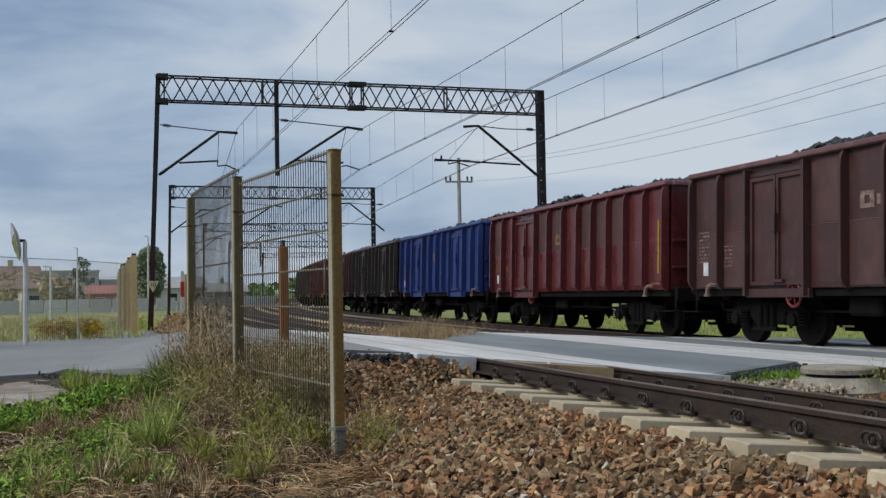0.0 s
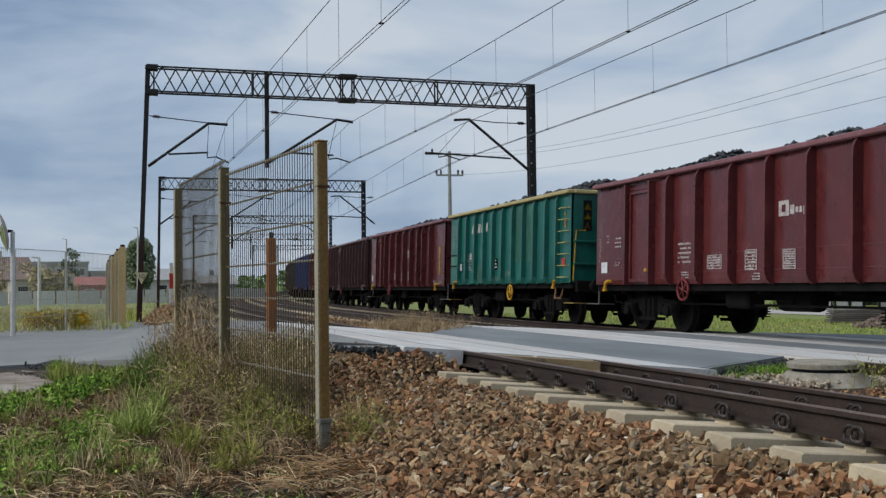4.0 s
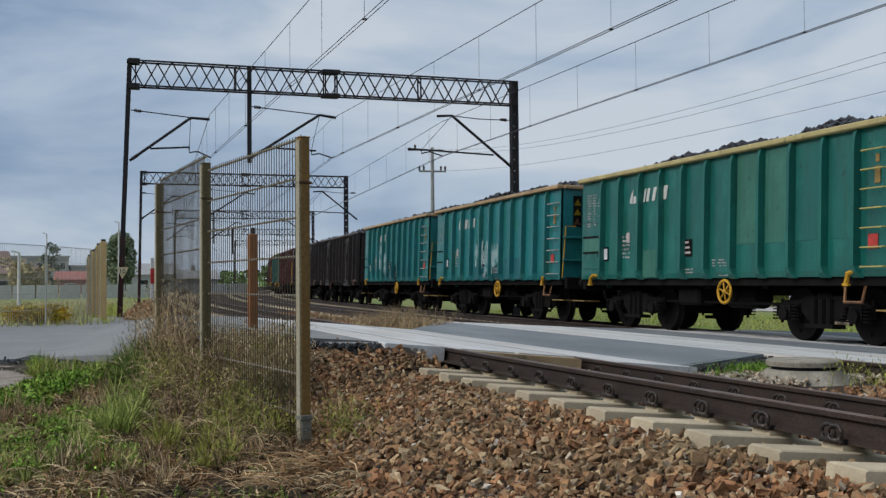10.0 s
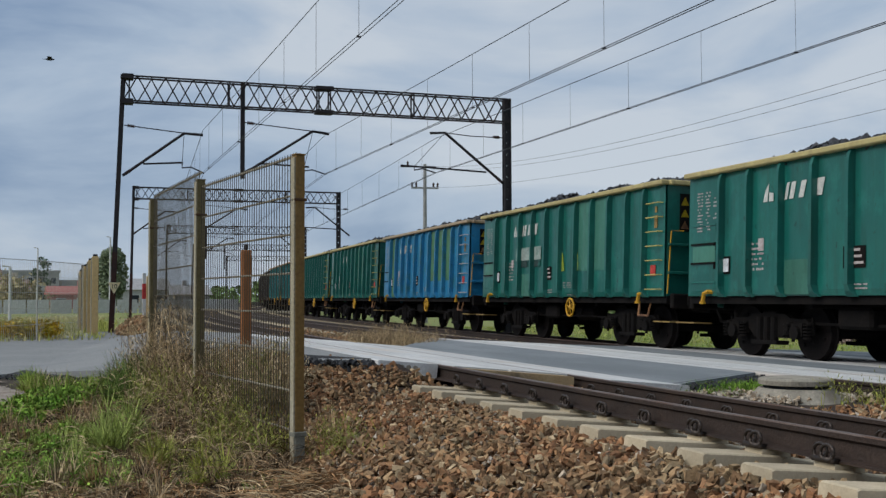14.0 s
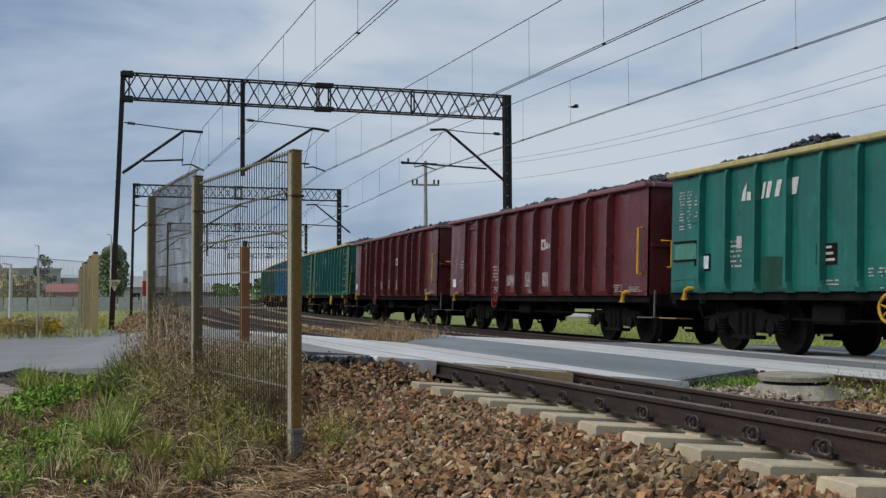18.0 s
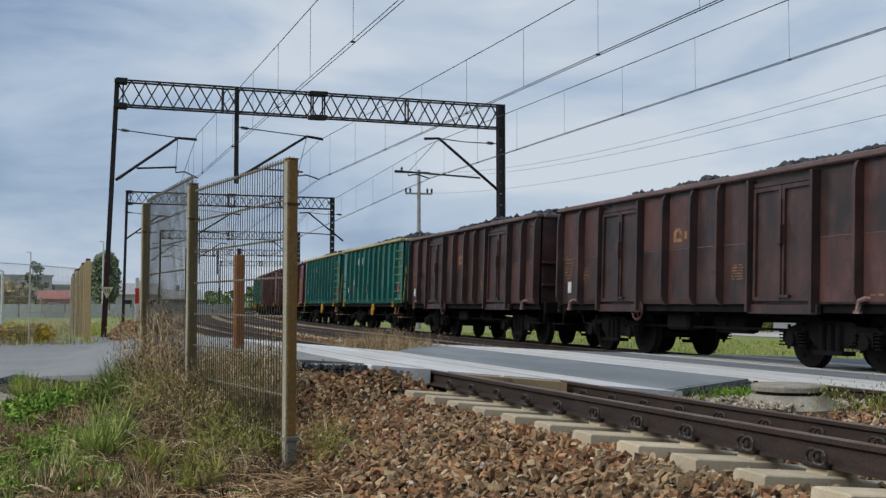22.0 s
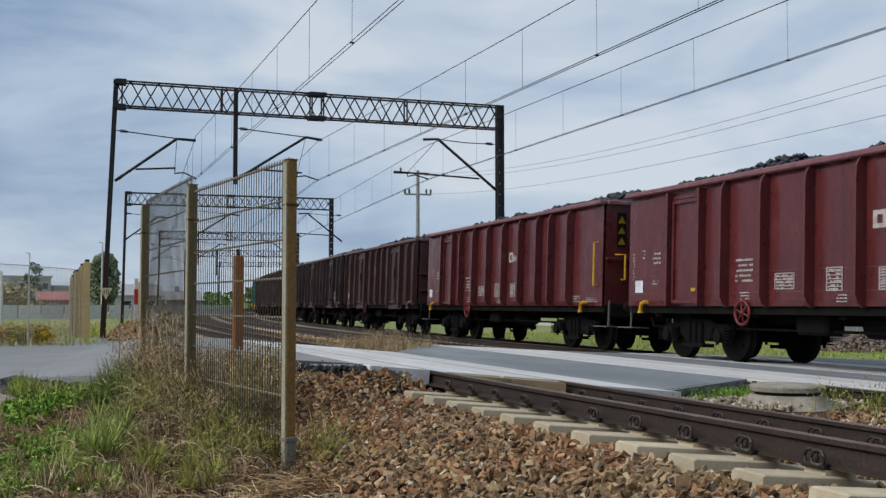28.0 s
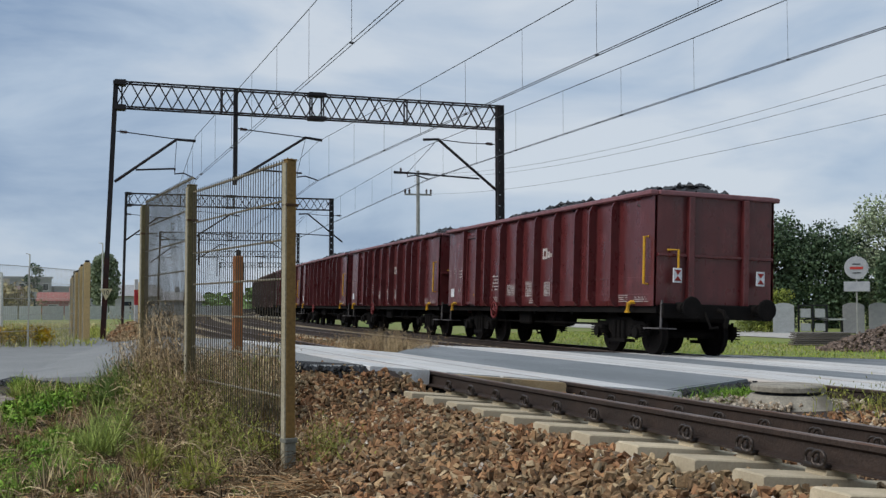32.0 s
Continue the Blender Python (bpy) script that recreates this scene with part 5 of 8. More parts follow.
def gantry(s, left, right, top_l, top_r, deep, drops, lean, label, detail=True):
    """A portal across all tracks: two columns, a lattice beam, drop posts and registration arms. Local x runs across the tracks."""
    p = plan(s, 0)
    drop = 0.0 if s < 50 else -0.2
    g = thing("catenary_gantry", label, "gantry", pose(p.x, p.y, 0, 0, 0, -math.degrees(s / R3)), "gantries over the tracks")
    bm = bmesh.new()
    k = 3.1 / (top_l + 0.8)
    knee = (left - lean * (1 - k), 0, -0.75 + 3.1)
    beam_bm(bm, knee, (left, 0, top_l + 0.05), 0.165)
    for z in (top_l + 0.0, top_l - deep):
        box_bm(bm, left - 0.05, left + 0.34, -0.24, 0.24, z - 0.1, z + 0.07)
    beam_bm(bm, (left + 0.2, 0.0, top_l - deep), (left + 0.2, 0.0, top_l), 0.05)
    part("column", bm, M["steel_dark"], g)
    bm = bmesh.new()
    beam_bm(bm, (left - lean, 0, -0.75), knee, 0.185)
    box_bm(bm, left - lean - 0.2, left - lean + 0.2, -0.2, 0.2, -0.62, -0.5)
    part("column_base", bm, M["steel_rust"], g, "rusty red foot of the column")
    bm = bmesh.new()
    lattice_column(bm, right, -1.1, top_r + 0.05, 0.2, 0.22)
    part("column", bm, M["steel_dark"], g)
    for x, dz in ((left - lean, -0.55), (right, -0.95)):
        part("footing", box(x - 0.35, x + 0.35, -0.35, 0.35, dz - 0.4, dz, 0.03), M["concrete"], g)

    def tz_(x):
        return top_l + (top_r - top_l) * (x - left) / (right - left)
    w = 0.42
    for sy in (-1, 1):
        for dz in (0.0, -deep):
            bm = bmesh.new()
            beam_bm(bm, (left - 0.1, sy * w / 2, tz_(left) + dz), (right + 0.1, sy * w / 2, tz_(right) + dz), 0.056)
            part("chord", bm, M["steel_dark"], g)
    n = int((right - left) / 0.9)
    half_w = (right - left) / n / 2
    slope = (top_r - top_l) / (right - left)
    bar = bmesh.new()
    beam_bm(bar, (0, 0, -deep), (half_w, 0, slope * half_w), 0.042)
    up_bar = mesh_of(bar, M["steel_dark"], name="lacing_bar")
    bar = bmesh.new()
    beam_bm(bar, (0, 0, 0), (half_w, 0, slope * half_w - deep), 0.042)
    down_bar = mesh_of(bar, M["steel_dark"], name="lacing_bar")
    for sy in (-1, 1):
        for k in range(n):
            xa = left + (right - left) * k / n
            first, then = (up_bar, down_bar) if sy < 0 else (down_bar, up_bar)
            part("lacing_bar", first, None, g, at=pose(xa, sy * w / 2, tz_(xa)))
            part("lacing_bar", then, None, g, at=pose(xa + half_w, sy * w / 2, tz_(xa + half_w)))
    bar = bmesh.new()
    beam_bm(bar, (0, -w / 2, 0), (0, w / 2, 0), 0.03)
    cross_bar = mesh_of(bar, M["steel_dark"], name="cross_bar")
    for k in range(n + 1):
        x = left + (right - left) * k / n
        for dz in (0, -deep):
            part("cross_bar", cross_bar, None, g, at=pose(x, 0, tz_(x) + dz))
    for fr in (0.255, 0.482, 0.512, 0.735, 0.995):
        x = left + (right - left) * fr
        bm = bmesh.new()
        for sy in (-1, 1):
            beam_bm(bm, (x, sy * w / 2, tz_(x) - deep), (x, sy * w / 2, tz_(x)), 0.05)
        if fr == 0.482:
            for dz in (0.0, -deep):
                box_bm(bm, x - 0.1, x + 0.54, -w / 2 - 0.05, w / 2 + 0.05, tz_(x) + dz - 0.07, tz_(x) + dz + 0.06)
        part("stiffener", bm, M["steel_dark"], g)
    for x, z in drops:
        bm = bmesh.new()
        beam_bm(bm, (x, 0, z), (x, 0, tz_(x) + 0.02), 0.15)
        part("drop_post", bm, M["steel_dark"], g)
    if not detail:
        return g
    for A in ARMS:
        arm = bmesh.new()
        tube_bm(arm, [(x, 0, z + drop) for x, z in A["arm"]], 0.055, 6)
        hold = part("arm", arm, M["steel_dark"], g, "raking tubular arm of the overhead line")
        part("tie_rod", tube([(x, 0, z + drop) for x, z in A["tie"]], 0.02, 5), M["steel_dark"], hold)
        part("registration_tube", tube([(x, 0, z + drop) for x, z in A["reg"]], 0.035, 5), M["steel_dark"], hold)
        k = A["arm"][1]
        part("drop_wire", tube([(k[0], 0, k[1] + drop), (A["steady"][0][0], 0, A["steady"][0][1] + drop)], 0.01, 4), M["steel_dark"], hold)
        part("steady_arm", tube([(x, 0, z + drop) for x, z in A["steady"]], 0.026, 5), M["steel_dark"], hold)
        for (xa, za), (xb, zb) in ((A["tie"][0], A["tie"][-1]), (A["arm"][0], A["arm"][1])):
            d = Vector((xb - xa, 0, zb - za)).normalized()
            p0 = Vector((xa, 0, za + drop)) + d * 0.12
            bm = bmesh.new()
            for q in range(4):
                tube_bm(bm, [p0 + d * (0.06 * q), p0 + d * (0.06 * q + 0.035)], 0.062, 8)
            tube_bm(bm, [p0, p0 + d * 0.26], 0.035, 6)
            part("insulator", bm, M["insulator"], hold)
    return g


GANTRIES = [
    (39.0, -3.12, 11.25, 8.55, 8.42, 0.88, [(1.05, 5.05)], 0.34, "dark riveted steel portal carrying the overhead wires across three tracks", True),
    (72.0, -3.02, 10.35, 7.95, 7.85, 0.75, [(1.2, 4.6)], 0.15, "dark steel portal of the overhead line, second along the tracks", True),
    (108.0, -2.2, 11.2, 7.85, 7.8, 0.75, [(1.5, 4.6)], 0.1, "distant dark steel portal of the overhead line", True),
    (146.0, -2.6, 11.3, 7.9, 7.85, 0.75, [(1.5, 4.6)], 0.1, "distant dark steel portal of the overhead line", False),
    (186.0, -2.6, 11.3, 7.9, 7.85, 0.75, [(1.5, 4.6)], 0.1, "distant dark steel portal of the overhead line", False),
]
for row in GANTRIES:
    gantry(*row)
tri = bmesh.new()
for x, y in ((-0.215, 0.41), (0.215, 0.41), (0.0, 0.0)):
    tri.verts.new((x, -0.01, y))
tri.faces.new(tri.verts[:])
bmesh.ops.solidify(tri, geom=tri.faces[:], thickness=0.02)
p = plan(38.7, -3.42)
sign10 = thing("speed_board", "yellow-white triangular speed board reading 10 on the column", "sign", pose(p.x + 0.06, p.y, 0.87, 0, 0, -6))
M["board"] = material("board", (0.82, 0.76, 0.55), (0.76, 0.68, 0.46), 0.5, scale=6, bump=0.02, grit=0.05)
M["ink"] = material("ink", (0.02, 0.02, 0.02), None, 0.6, bump=0)
part("board", tri, M["board"], sign10)
tx = bpy.data.curves.new("digits", "FONT")
tx.body, tx.size, tx.align_x = "10", 0.22, "CENTER"
tx.extrude = 0.003
dig = new("digits", tx)
dig.data.materials.append(M["ink"])
dig.parent = sign10
dig.matrix_local = pose(0, -0.035, 0.2, 90)

# ---- wires ----
def gantry_point(s, l):
    p = plan(s, l)
    return Vector((p.x, p.y, 0))


# one chord from portal to portal; the first ends at a portal behind the viewer
for base, behind, z0, off, lift, hang in ((0.0, (4.15, -33.46), 5.2, -0.36, 1.55, 0.13), (L2, (9.27, -33.75), 5.3, -0.07, 1.45, 0.22), (L3, (13.0, -34.0), 5.48, 0.06, 1.32, 0.15)):
    ln = thing("overhead_line", "thin grey overhead contact line with droppers above a track", "overhead line", None, "overhead lines")
    sup = [Vector((*behind, z0 + 0.05))] + [gantry_point(s, base + off) + Vector((0, 0, z0 - (0.0 if s < 50 else 0.2))) for s in (39.0, 72.0, 108.0, 146.0, 186.0)]
    for q, (a, b) in enumerate(zip(sup, sup[1:])):
        span = (b - a).length
        n = max(6, int(span / 3))
        sag = hang * min(1.0, (span / 60) ** 2)
        mess = [a.lerp(b, t / n) + Vector((0, 0, lift - 4 * sag * (t / n) * (1 - t / n))) for t in range(n + 1)]
        part("messenger_wire", tube(mess, 0.011, 4), M["wire"], ln)
        side = (b - a).cross(Vector((0, 0, 1))).normalized() * 0.04
        for e in (-1, 1):
            part("contact_wire", tube([a + side * e, a.lerp(b, 0.5) + side * e, b + side * e], 0.0095, 4), M["wire"], ln)
        if q < 3:
            m = 22 if q == 0 else 8
            for k in range(m):
                t = (k + 0.5) / m
                top = a.lerp(b, t) + Vector((0, 0, lift - 4 * sag * t * (1 - t)))
                dr = part("dropper", tube([top, a.lerp(b, t)], 0.0045, 4), M["wire"], ln)
                if q == 0 and k % 2:
                    part("clamp", tube([a.lerp(b, t) - side, a.lerp(b, t) + side], 0.02, 5), M["steel_dark"], ln)

# feeder pole beyond the far track, and its wires
pole_at = plan(71.5, 16.25)
pole = thing("utility_pole", "grey concrete pole with two cross-arms behind the train", "utility pole", pose(pole_at.x, pole_at.y, -1.0, 0, 0, -8))
M["pole"] = material("pole", (0.36, 0.36, 0.35), (0.28, 0.28, 0.27), 0.85, scale=2, fine=30)
part("mast", tube([(0, 0, 0), (0, 0, 10.9)], 0.17, 10, 0.11), M["pole"], pole)
part("cross_arm", box(-0.95, 0.95, -0.05, 0.05, 9.2, 9.32, 0.01), M["pole"], pole)
part("cross_arm", box(-1.7, 0.8, -0.05, 0.05, 10.66, 10.76, 0.01), M["steel_dark"], pole)
for x in (-0.9, -0.6, 0.6, 0.9):
    part("insulator", lathe([(0.03, 0.0), (0.09, 0.06), (0.05, 0.12), (0.09, 0.2), (0.03, 0.32)], 8), M["insulator"], pole, at=pose(x, 0, 9.32))
part("insulator", lathe([(0.03, 0.0), (0.09, 0.06), (0.05, 0.12), (0.09, 0.2), (0.03, 0.32)], 8), M["insulator"], pole, at=pose(-1.2, 0, 10.76))
M["feeder"] = material("feeder", (0.2, 0.22, 0.25), None, 0.6, 0.2, bump=0)
feed = thing("feeder_wires", "thin feeder wires slung beside the tracks", "power line")
for l, low_z, mid, k in ((16.2, 6.78, 27, 0.00152), (16.55, 6.62, 27, 0.00150), (17.1, 5.97, 24, 0.00104)):
    part("feeder_wire", tube([plan(s, l, low_z + (s - mid) ** 2 * k) for s in range(-19, 72, 3)], 0.0075, 4), M["feeder"], feed)


# ---- fence ----
def fence_post(fence, x, y, z0, z1, turn, w=0.08, mat="post_paint"):
    h = z1 - z0
    f = part("post", box(-w / 2, w / 2, -0.035, 0.035, -0.3, h, 0.006), M[mat], fence, at=pose(x, y, z0, 0, 0, turn))
    # thin strip added to show the post's left side as lit
    part("edge_strip", box(-w / 2 - 0.012, -w / 2 - 0.001, -0.03, 0.03, 0.1, h - 0.02), M["post_lit_side"], f)
    part("cap", box(-w / 2 - 0.005, w / 2 + 0.005, -0.04, 0.04, h, h + 0.012, 0.004), M[mat], f)
    part("clamp", box(-w / 2 - 0.012, w / 2 + 0.016, -0.043, 0.043, h - 0.36, h - 0.338, 0.004), M["clamp_rust"], f, "rusty steel clamp")
    part("foot_sleeve", box(-w / 2 - 0.006, w / 2 + 0.006, -0.042, 0.042, -0.3, 0.33, 0.01), M["sleeve"], f, "grey foot sleeve")
    part("band", box(-w / 2 - 0.014, w / 2 + 0.014, -0.05, 0.05, 0.3, 0.34, 0.006), M["sleeve"], f)
    return f


WIRE_V = {}
M["cross_wire"] = material("cross_wire", (0.36, 0.31, 0.22), (0.25, 0.22, 0.16), 0.45, 0.2, bump=0)


def fence_panel(fence, a, b, z0, z1, pitch=0.065, step=0.31, r=0.0038, rc=0.0095, mat="mesh_wire"):
    """A welded mesh panel from a to b: upright wires between doubled cross wires, spikes on top."""
    a, b = Vector((*a, 0)), Vector((*b, 0))
    d = b - a
    ln = d.length
    ang = math.degrees(math.atan2(d.y, d.x))
    f = new("panel")
    f.parent = fence
    f.matrix_local = pose(a.x, a.y, z0, 0, 0, ang)
    h = z1 - z0
    key = (round(h, 2), r, mat)
    if key not in WIRE_V:
        WIRE_V[key] = mesh_of(tube([(0, 0, 0), (0, 0, h + 0.022)], r, 4), M[mat], name="upright_wire")
    n = int((ln - 0.08) / pitch)
    x0 = (ln - n * pitch) / 2
    for k in range(n + 1):
        part("upright_wire", WIRE_V[key], None, f, at=pose(x0 + k * pitch, 0, 0))
    for q in range(int(h / step) + 1):
        z = h - q * step
        part("cross_wire", tube([(0.0, -0.012, z), (ln, -0.012, z)], rc * (1.35 if q == 0 else 1.0), 5), M["cross_wire"] if mat == "mesh_wire" else M[mat], f)
    return f


P1, P2, P3 = (1.92, 8.37), (1.558, 11.18), (1.387, 14.08)
fence = thing("wire_fence", "brown welded-mesh fence on mustard-yellow posts overgrown with dry weeds", "fence")
fence_post(fence, *P1, -0.66, 1.83, 14)
fence_post(fence, *P2, -0.62, 1.908, 10, 0.085, "post_olive")
fence_post(fence, *P3, -0.62, 1.947, 8, 0.085, "post_olive")
fence_panel(fence, P1, P2, -0.56, 1.84)
fence_panel(fence, P2, P3, -0.56, 1.99)
# a post of the fence close beside the viewer
part("post", box(-0.052, 0.04, -0.035, 0.035, -0.3, 2.43, 0.004), M["post_rust"], fence, "rust-stained mustard post", at=pose(0.618, 0.559, -0.6, 0, 0, -42))


# ---- stones ----
def stone_material(name, palette, patch_colour):
    """Crushed stone: each piece takes a colour of its own, and whole patches are dustier than others."""
    m = material(name, palette[0], palette[1], 0.9, scale=14, fine=60, bump=0.5)
    nd, lk = m.node_tree.nodes, m.node_tree.links
    bs = nd["Principled BSDF"]
    geo = nd.new("ShaderNodeNewGeometry")
    ramp = nd.new("ShaderNodeValToRGB")
    ramp.color_ramp.interpolation = "CONSTANT"
    el = ramp.color_ramp.elements
    while len(el) < len(palette):
        el.new(0.5)
    for k, c in enumerate(palette):
        el[k].position, el[k].color = k / len(palette), (*c, 1)
    lk.new(geo.outputs["Random Per Island"], ramp.inputs[0])
    co = nd.new("ShaderNodeTexCoord")
    n = nd.new("ShaderNodeTexNoise")
    n.inputs["Scale"].default_value, n.inputs["Detail"].default_value = 0.9, 3
    lk.new(co.outputs["Object"], n.inputs["Vector"])
    mr = nd.new("ShaderNodeMapRange")
    mr.inputs[1].default_value, mr.inputs[2].default_value, mr.inputs[4].default_value = 0.46, 0.62, 0.6
    lk.new(n.outputs[0], mr.inputs[0])
    tint = nd.new("ShaderNodeMix")
    tint.data_type = "RGBA"
    lk.new(mr.outputs[0], tint.inputs[0])
    lk.new(ramp.outputs[0], tint.inputs[6])
    tint.inputs[7].default_value = (*patch_colour, 1)
    fine = nd.new("ShaderNodeTexNoise")
    fine.inputs["Scale"].default_value, fine.inputs["Detail"].default_value = 34, 4
    lk.new(co.outputs["Object"], fine.inputs["Vector"])
    spread = nd.new("ShaderNodeMath")
    spread.operation = "MULTIPLY_ADD"
    spread.inputs[1].default_value, spread.inputs[2].default_value = 7.3, 0.0
    lk.new(geo.outputs["Random Per Island"], spread.inputs[0])
    frac = nd.new("ShaderNodeMath")
    frac.operation = "FRACT"
    lk.new(spread.outputs[0], frac.inputs[0])
    value = nd.new("ShaderNodeMath")
    value.operation = "ADD"
    lk.new(frac.outputs[0], value.inputs[0])
    lk.new(fine.outputs[0], value.inputs[1])
    vr = nd.new("ShaderNodeMapRange")
    vr.inputs[1].default_value, vr.inputs[2].default_value, vr.inputs[3].default_value, vr.inputs[4].default_value = 0.3, 1.6, 0.25, 1.62
    lk.new(value.outputs[0], vr.inputs[0])
    hsv = nd.new("ShaderNodeHueSaturation")
    lk.new(vr.outputs[0], hsv.inputs["Value"])
    lk.new(tint.outputs[2], hsv.inputs["Color"])
    lk.new(hsv.outputs[0], bs.inputs["Base Color"])
    return m


M["stone"] = stone_material("stone", [(0.26, 0.129, 0.062), (0.282, 0.158, 0.076), (0.218, 0.11, 0.055), (0.29, 0.188, 0.1), (0.235, 0.12, 0.058), (0.23, 0.145, 0.078), (0.27, 0.138, 0.064), (0.36, 0.27, 0.165)], (0.24, 0.18, 0.1))
M["grey_stone"] = stone_material("grey_stone", [(0.34, 0.275, 0.2), (0.44, 0.385, 0.31), (0.25, 0.2, 0.145), (0.47, 0.42, 0.355), (0.28, 0.205, 0.135)], (0.34, 0.285, 0.215))


def rock_shapes(count, seed):
    """Small angular stones: blocks with every corner knocked out of place."""
    rng = np.random.RandomState(seed)
    block = np.array([(-1, -1, -1), (1, -1, -1), (1, 1, -1), (-1, 1, -1), (-1, -1, 1), (1, -1, 1), (1, 1, 1), (-1, 1, 1)]) * 0.62
    tri = np.array([(0, 2, 1), (0, 3, 2), (4, 5, 6), (4, 6, 7), (0, 1, 5), (0, 5, 4), (1, 2, 6), (1, 6, 5), (2, 3, 7), (2, 7, 6), (3, 0, 4), (3, 4, 7)])
    return [block * rng.uniform(0.42, 1.22, (8, 3)) * np.array([1.15, rng.uniform(0.6, 0.95), rng.uniform(0.34, 0.6)]) for _ in range(count)], tri


def scatter_stones(name, places, sizes, mat, label, seed):
    shapes, tri = rock_shapes(24, seed)
    rng = np.random.RandomState(seed + 1)
    V, F = [], []
    n = 0
    for (x, y, z), r in zip(places, sizes):
        b = shapes[rng.randint(24)]
        e = Euler((rng.normal() * 0.75, rng.normal() * 0.75, rng.uniform(0, 6.28))).to_matrix()
        V.append(b @ np.array(e).T * r + (x, y, z))
        F.append(tri + n)
        n += 8
    V, F = np.concatenate(V), np.concatenate(F)
    me = bpy.data.meshes.new(name)
    me.from_pydata(V.tolist(), [], F.tolist())
    me.materials.append(mat)
    ob = new(name, me)
    return tagged(ob, label, "ballast stones", kind="stuff")


def stone_field(s0, s1, l0, l1, per_m2, r0, r1, seed, skip=None, lift=0.0):
    rng = random.Random(seed)
    pl, sz = [], []
    for _ in range(int((s1 - s0) * (l1 - l0) * per_m2)):
        s, l = rng.uniform(s0, s1), rng.uniform(l0, l1)
        if skip and skip(s, l):
            continue
        p = plan(s, l)
        pl.append((p.x, p.y, (bed_z(s, l) if s < 9.3 else max(bed_z(s, l), ground_z(p.x, p.y) + 0.02)) + rng.uniform(-0.03, 0.045) + lift))
        sz.append(rng.uniform(r0, r1))
    return pl, sz


def on_sleeper(s, l):
    """Keeps the stones off the sleepers' tops and the rails."""
    for base in (0.0, L2, L3):
        d = l - base
        if abs(abs(d) - 0.75) < 0.1:
            return True
        if abs(d) < 1.33:
            k = (s - (4.62 - 7.2)) % 0.6
            return min(k, 0.6 - k) < 0.17
    return False


def near_end(s, l):
    return on_sleeper(s, l) or (abs(l - 2.3) < 0.62 and -0.85 < s - 8.95 < 0.6) or (s > 10.55 and -1.6 < l < 1.8) or (s > 9.2 and l > 0.9)


pl, sz = stone_field(2.5, 12.3, -3.15, -1.0, 860, 0.024, 0.055, 1, near_end)
more = stone_field(10.9, 13.4, -3.7, -1.5, 420, 0.026, 0.055, 14, lambda s, l: (s > 10.55 and l > -1.62) or l > -1.5 - (s - 10.9) * 0.47, 0.02)
scatter_stones("ballast_stones", pl + more[0], sz + more[1], M["stone"], "angular brown and grey crushed stones beside the track", 5)
pl, sz = stone_field(2.5, 11.0, -3.1, 2.9, 60, 0.02, 0.042, 11, near_end)
scatter_stones("ballast_stones", pl, sz, M["grey_stone"], "pale grey crushed stones among the ballast", 6)
pl, sz = stone_field(2.0, 10.4, -1.05, 3.4, 400, 0.026, 0.048, 2, near_end)
scatter_stones("ballast_stones", pl, sz, M["stone"], "brown crushed stones between the rails", 7)
pl, sz = stone_field(20.3, 38, -2.4, 6.0, 55, 0.035, 0.06, 3, on_sleeper)
scatter_stones("ballast_stones", pl, sz, M["stone"], "brown crushed stones beyond the crossing", 8)
rng = random.Random(4)
pl = []
for _ in range(1500):
    s, l = rng.uniform(8.6, 10.1), rng.uniform(1.5, 3.1)
    p = plan(s, l)
    pl.append((p.x, p.y, bed_z(s, l) + rng.uniform(0.0, 0.07)))
scatter_stones("gravel", pl, [rng.uniform(0.02, 0.045) for _ in pl], M["grey_stone"], "pale gravel at the edge of the asphalt", 9)
pl = []
for _ in range(1300):
    s, l = rng.uniform(11.3, 13.2), rng.uniform(-2.4, -1.5)
    p = plan(s, l)
    pl.append((p.x, p.y, max(ground_z(p.x, p.y), bed_z(s, l)) + rng.uniform(0.05, 0.1)))
M["asphalt_chunk"] = material("asphalt_chunk", (0.03, 0.032, 0.036), (0.05, 0.052, 0.056), 0.85, scale=10, fine=60, bump=0.6, per_piece=0.4, islands=True)
for (sa, la, za), (sb, lb, zb), count, wide in (((10.9, -1.52, 0.03), (13.6, -2.75, -0.02), 420, 0.16), ((10.0, 1.8, -0.25), (10.3, 3.0, -0.21), 260, 0.1), ((15.8, -4.05, -0.42), (18.5, -5.35, -0.5), 260, 0.2)):
    pl = []
    for _ in range(count):
        t = rng.random()
        p = plan(sa + (sb - sa) * t - abs(rng.gauss(0, wide)), la + (lb - la) * t - abs(rng.gauss(0, wide * 0.4)))
        pl.append((p.x, p.y, za + (zb - za) * t + rng.uniform(-0.06, 0.02)))
    scatter_stones("broken_asphalt", pl, [rng.uniform(0.025, 0.06) for _ in pl], M["asphalt_chunk"], "crumbled black asphalt at the road's edge", 13)
M["slate"] = material("slate", (0.17, 0.17, 0.165), (0.27, 0.26, 0.245), 0.9, scale=14, fine=60, bump=0.5, per_piece=0.5, islands=True)
scatter_stones("gravel", pl, [rng.uniform(0.02, 0.04) for _ in pl], M["slate"], "grey gravel below the road's edge", 10)
pl = []
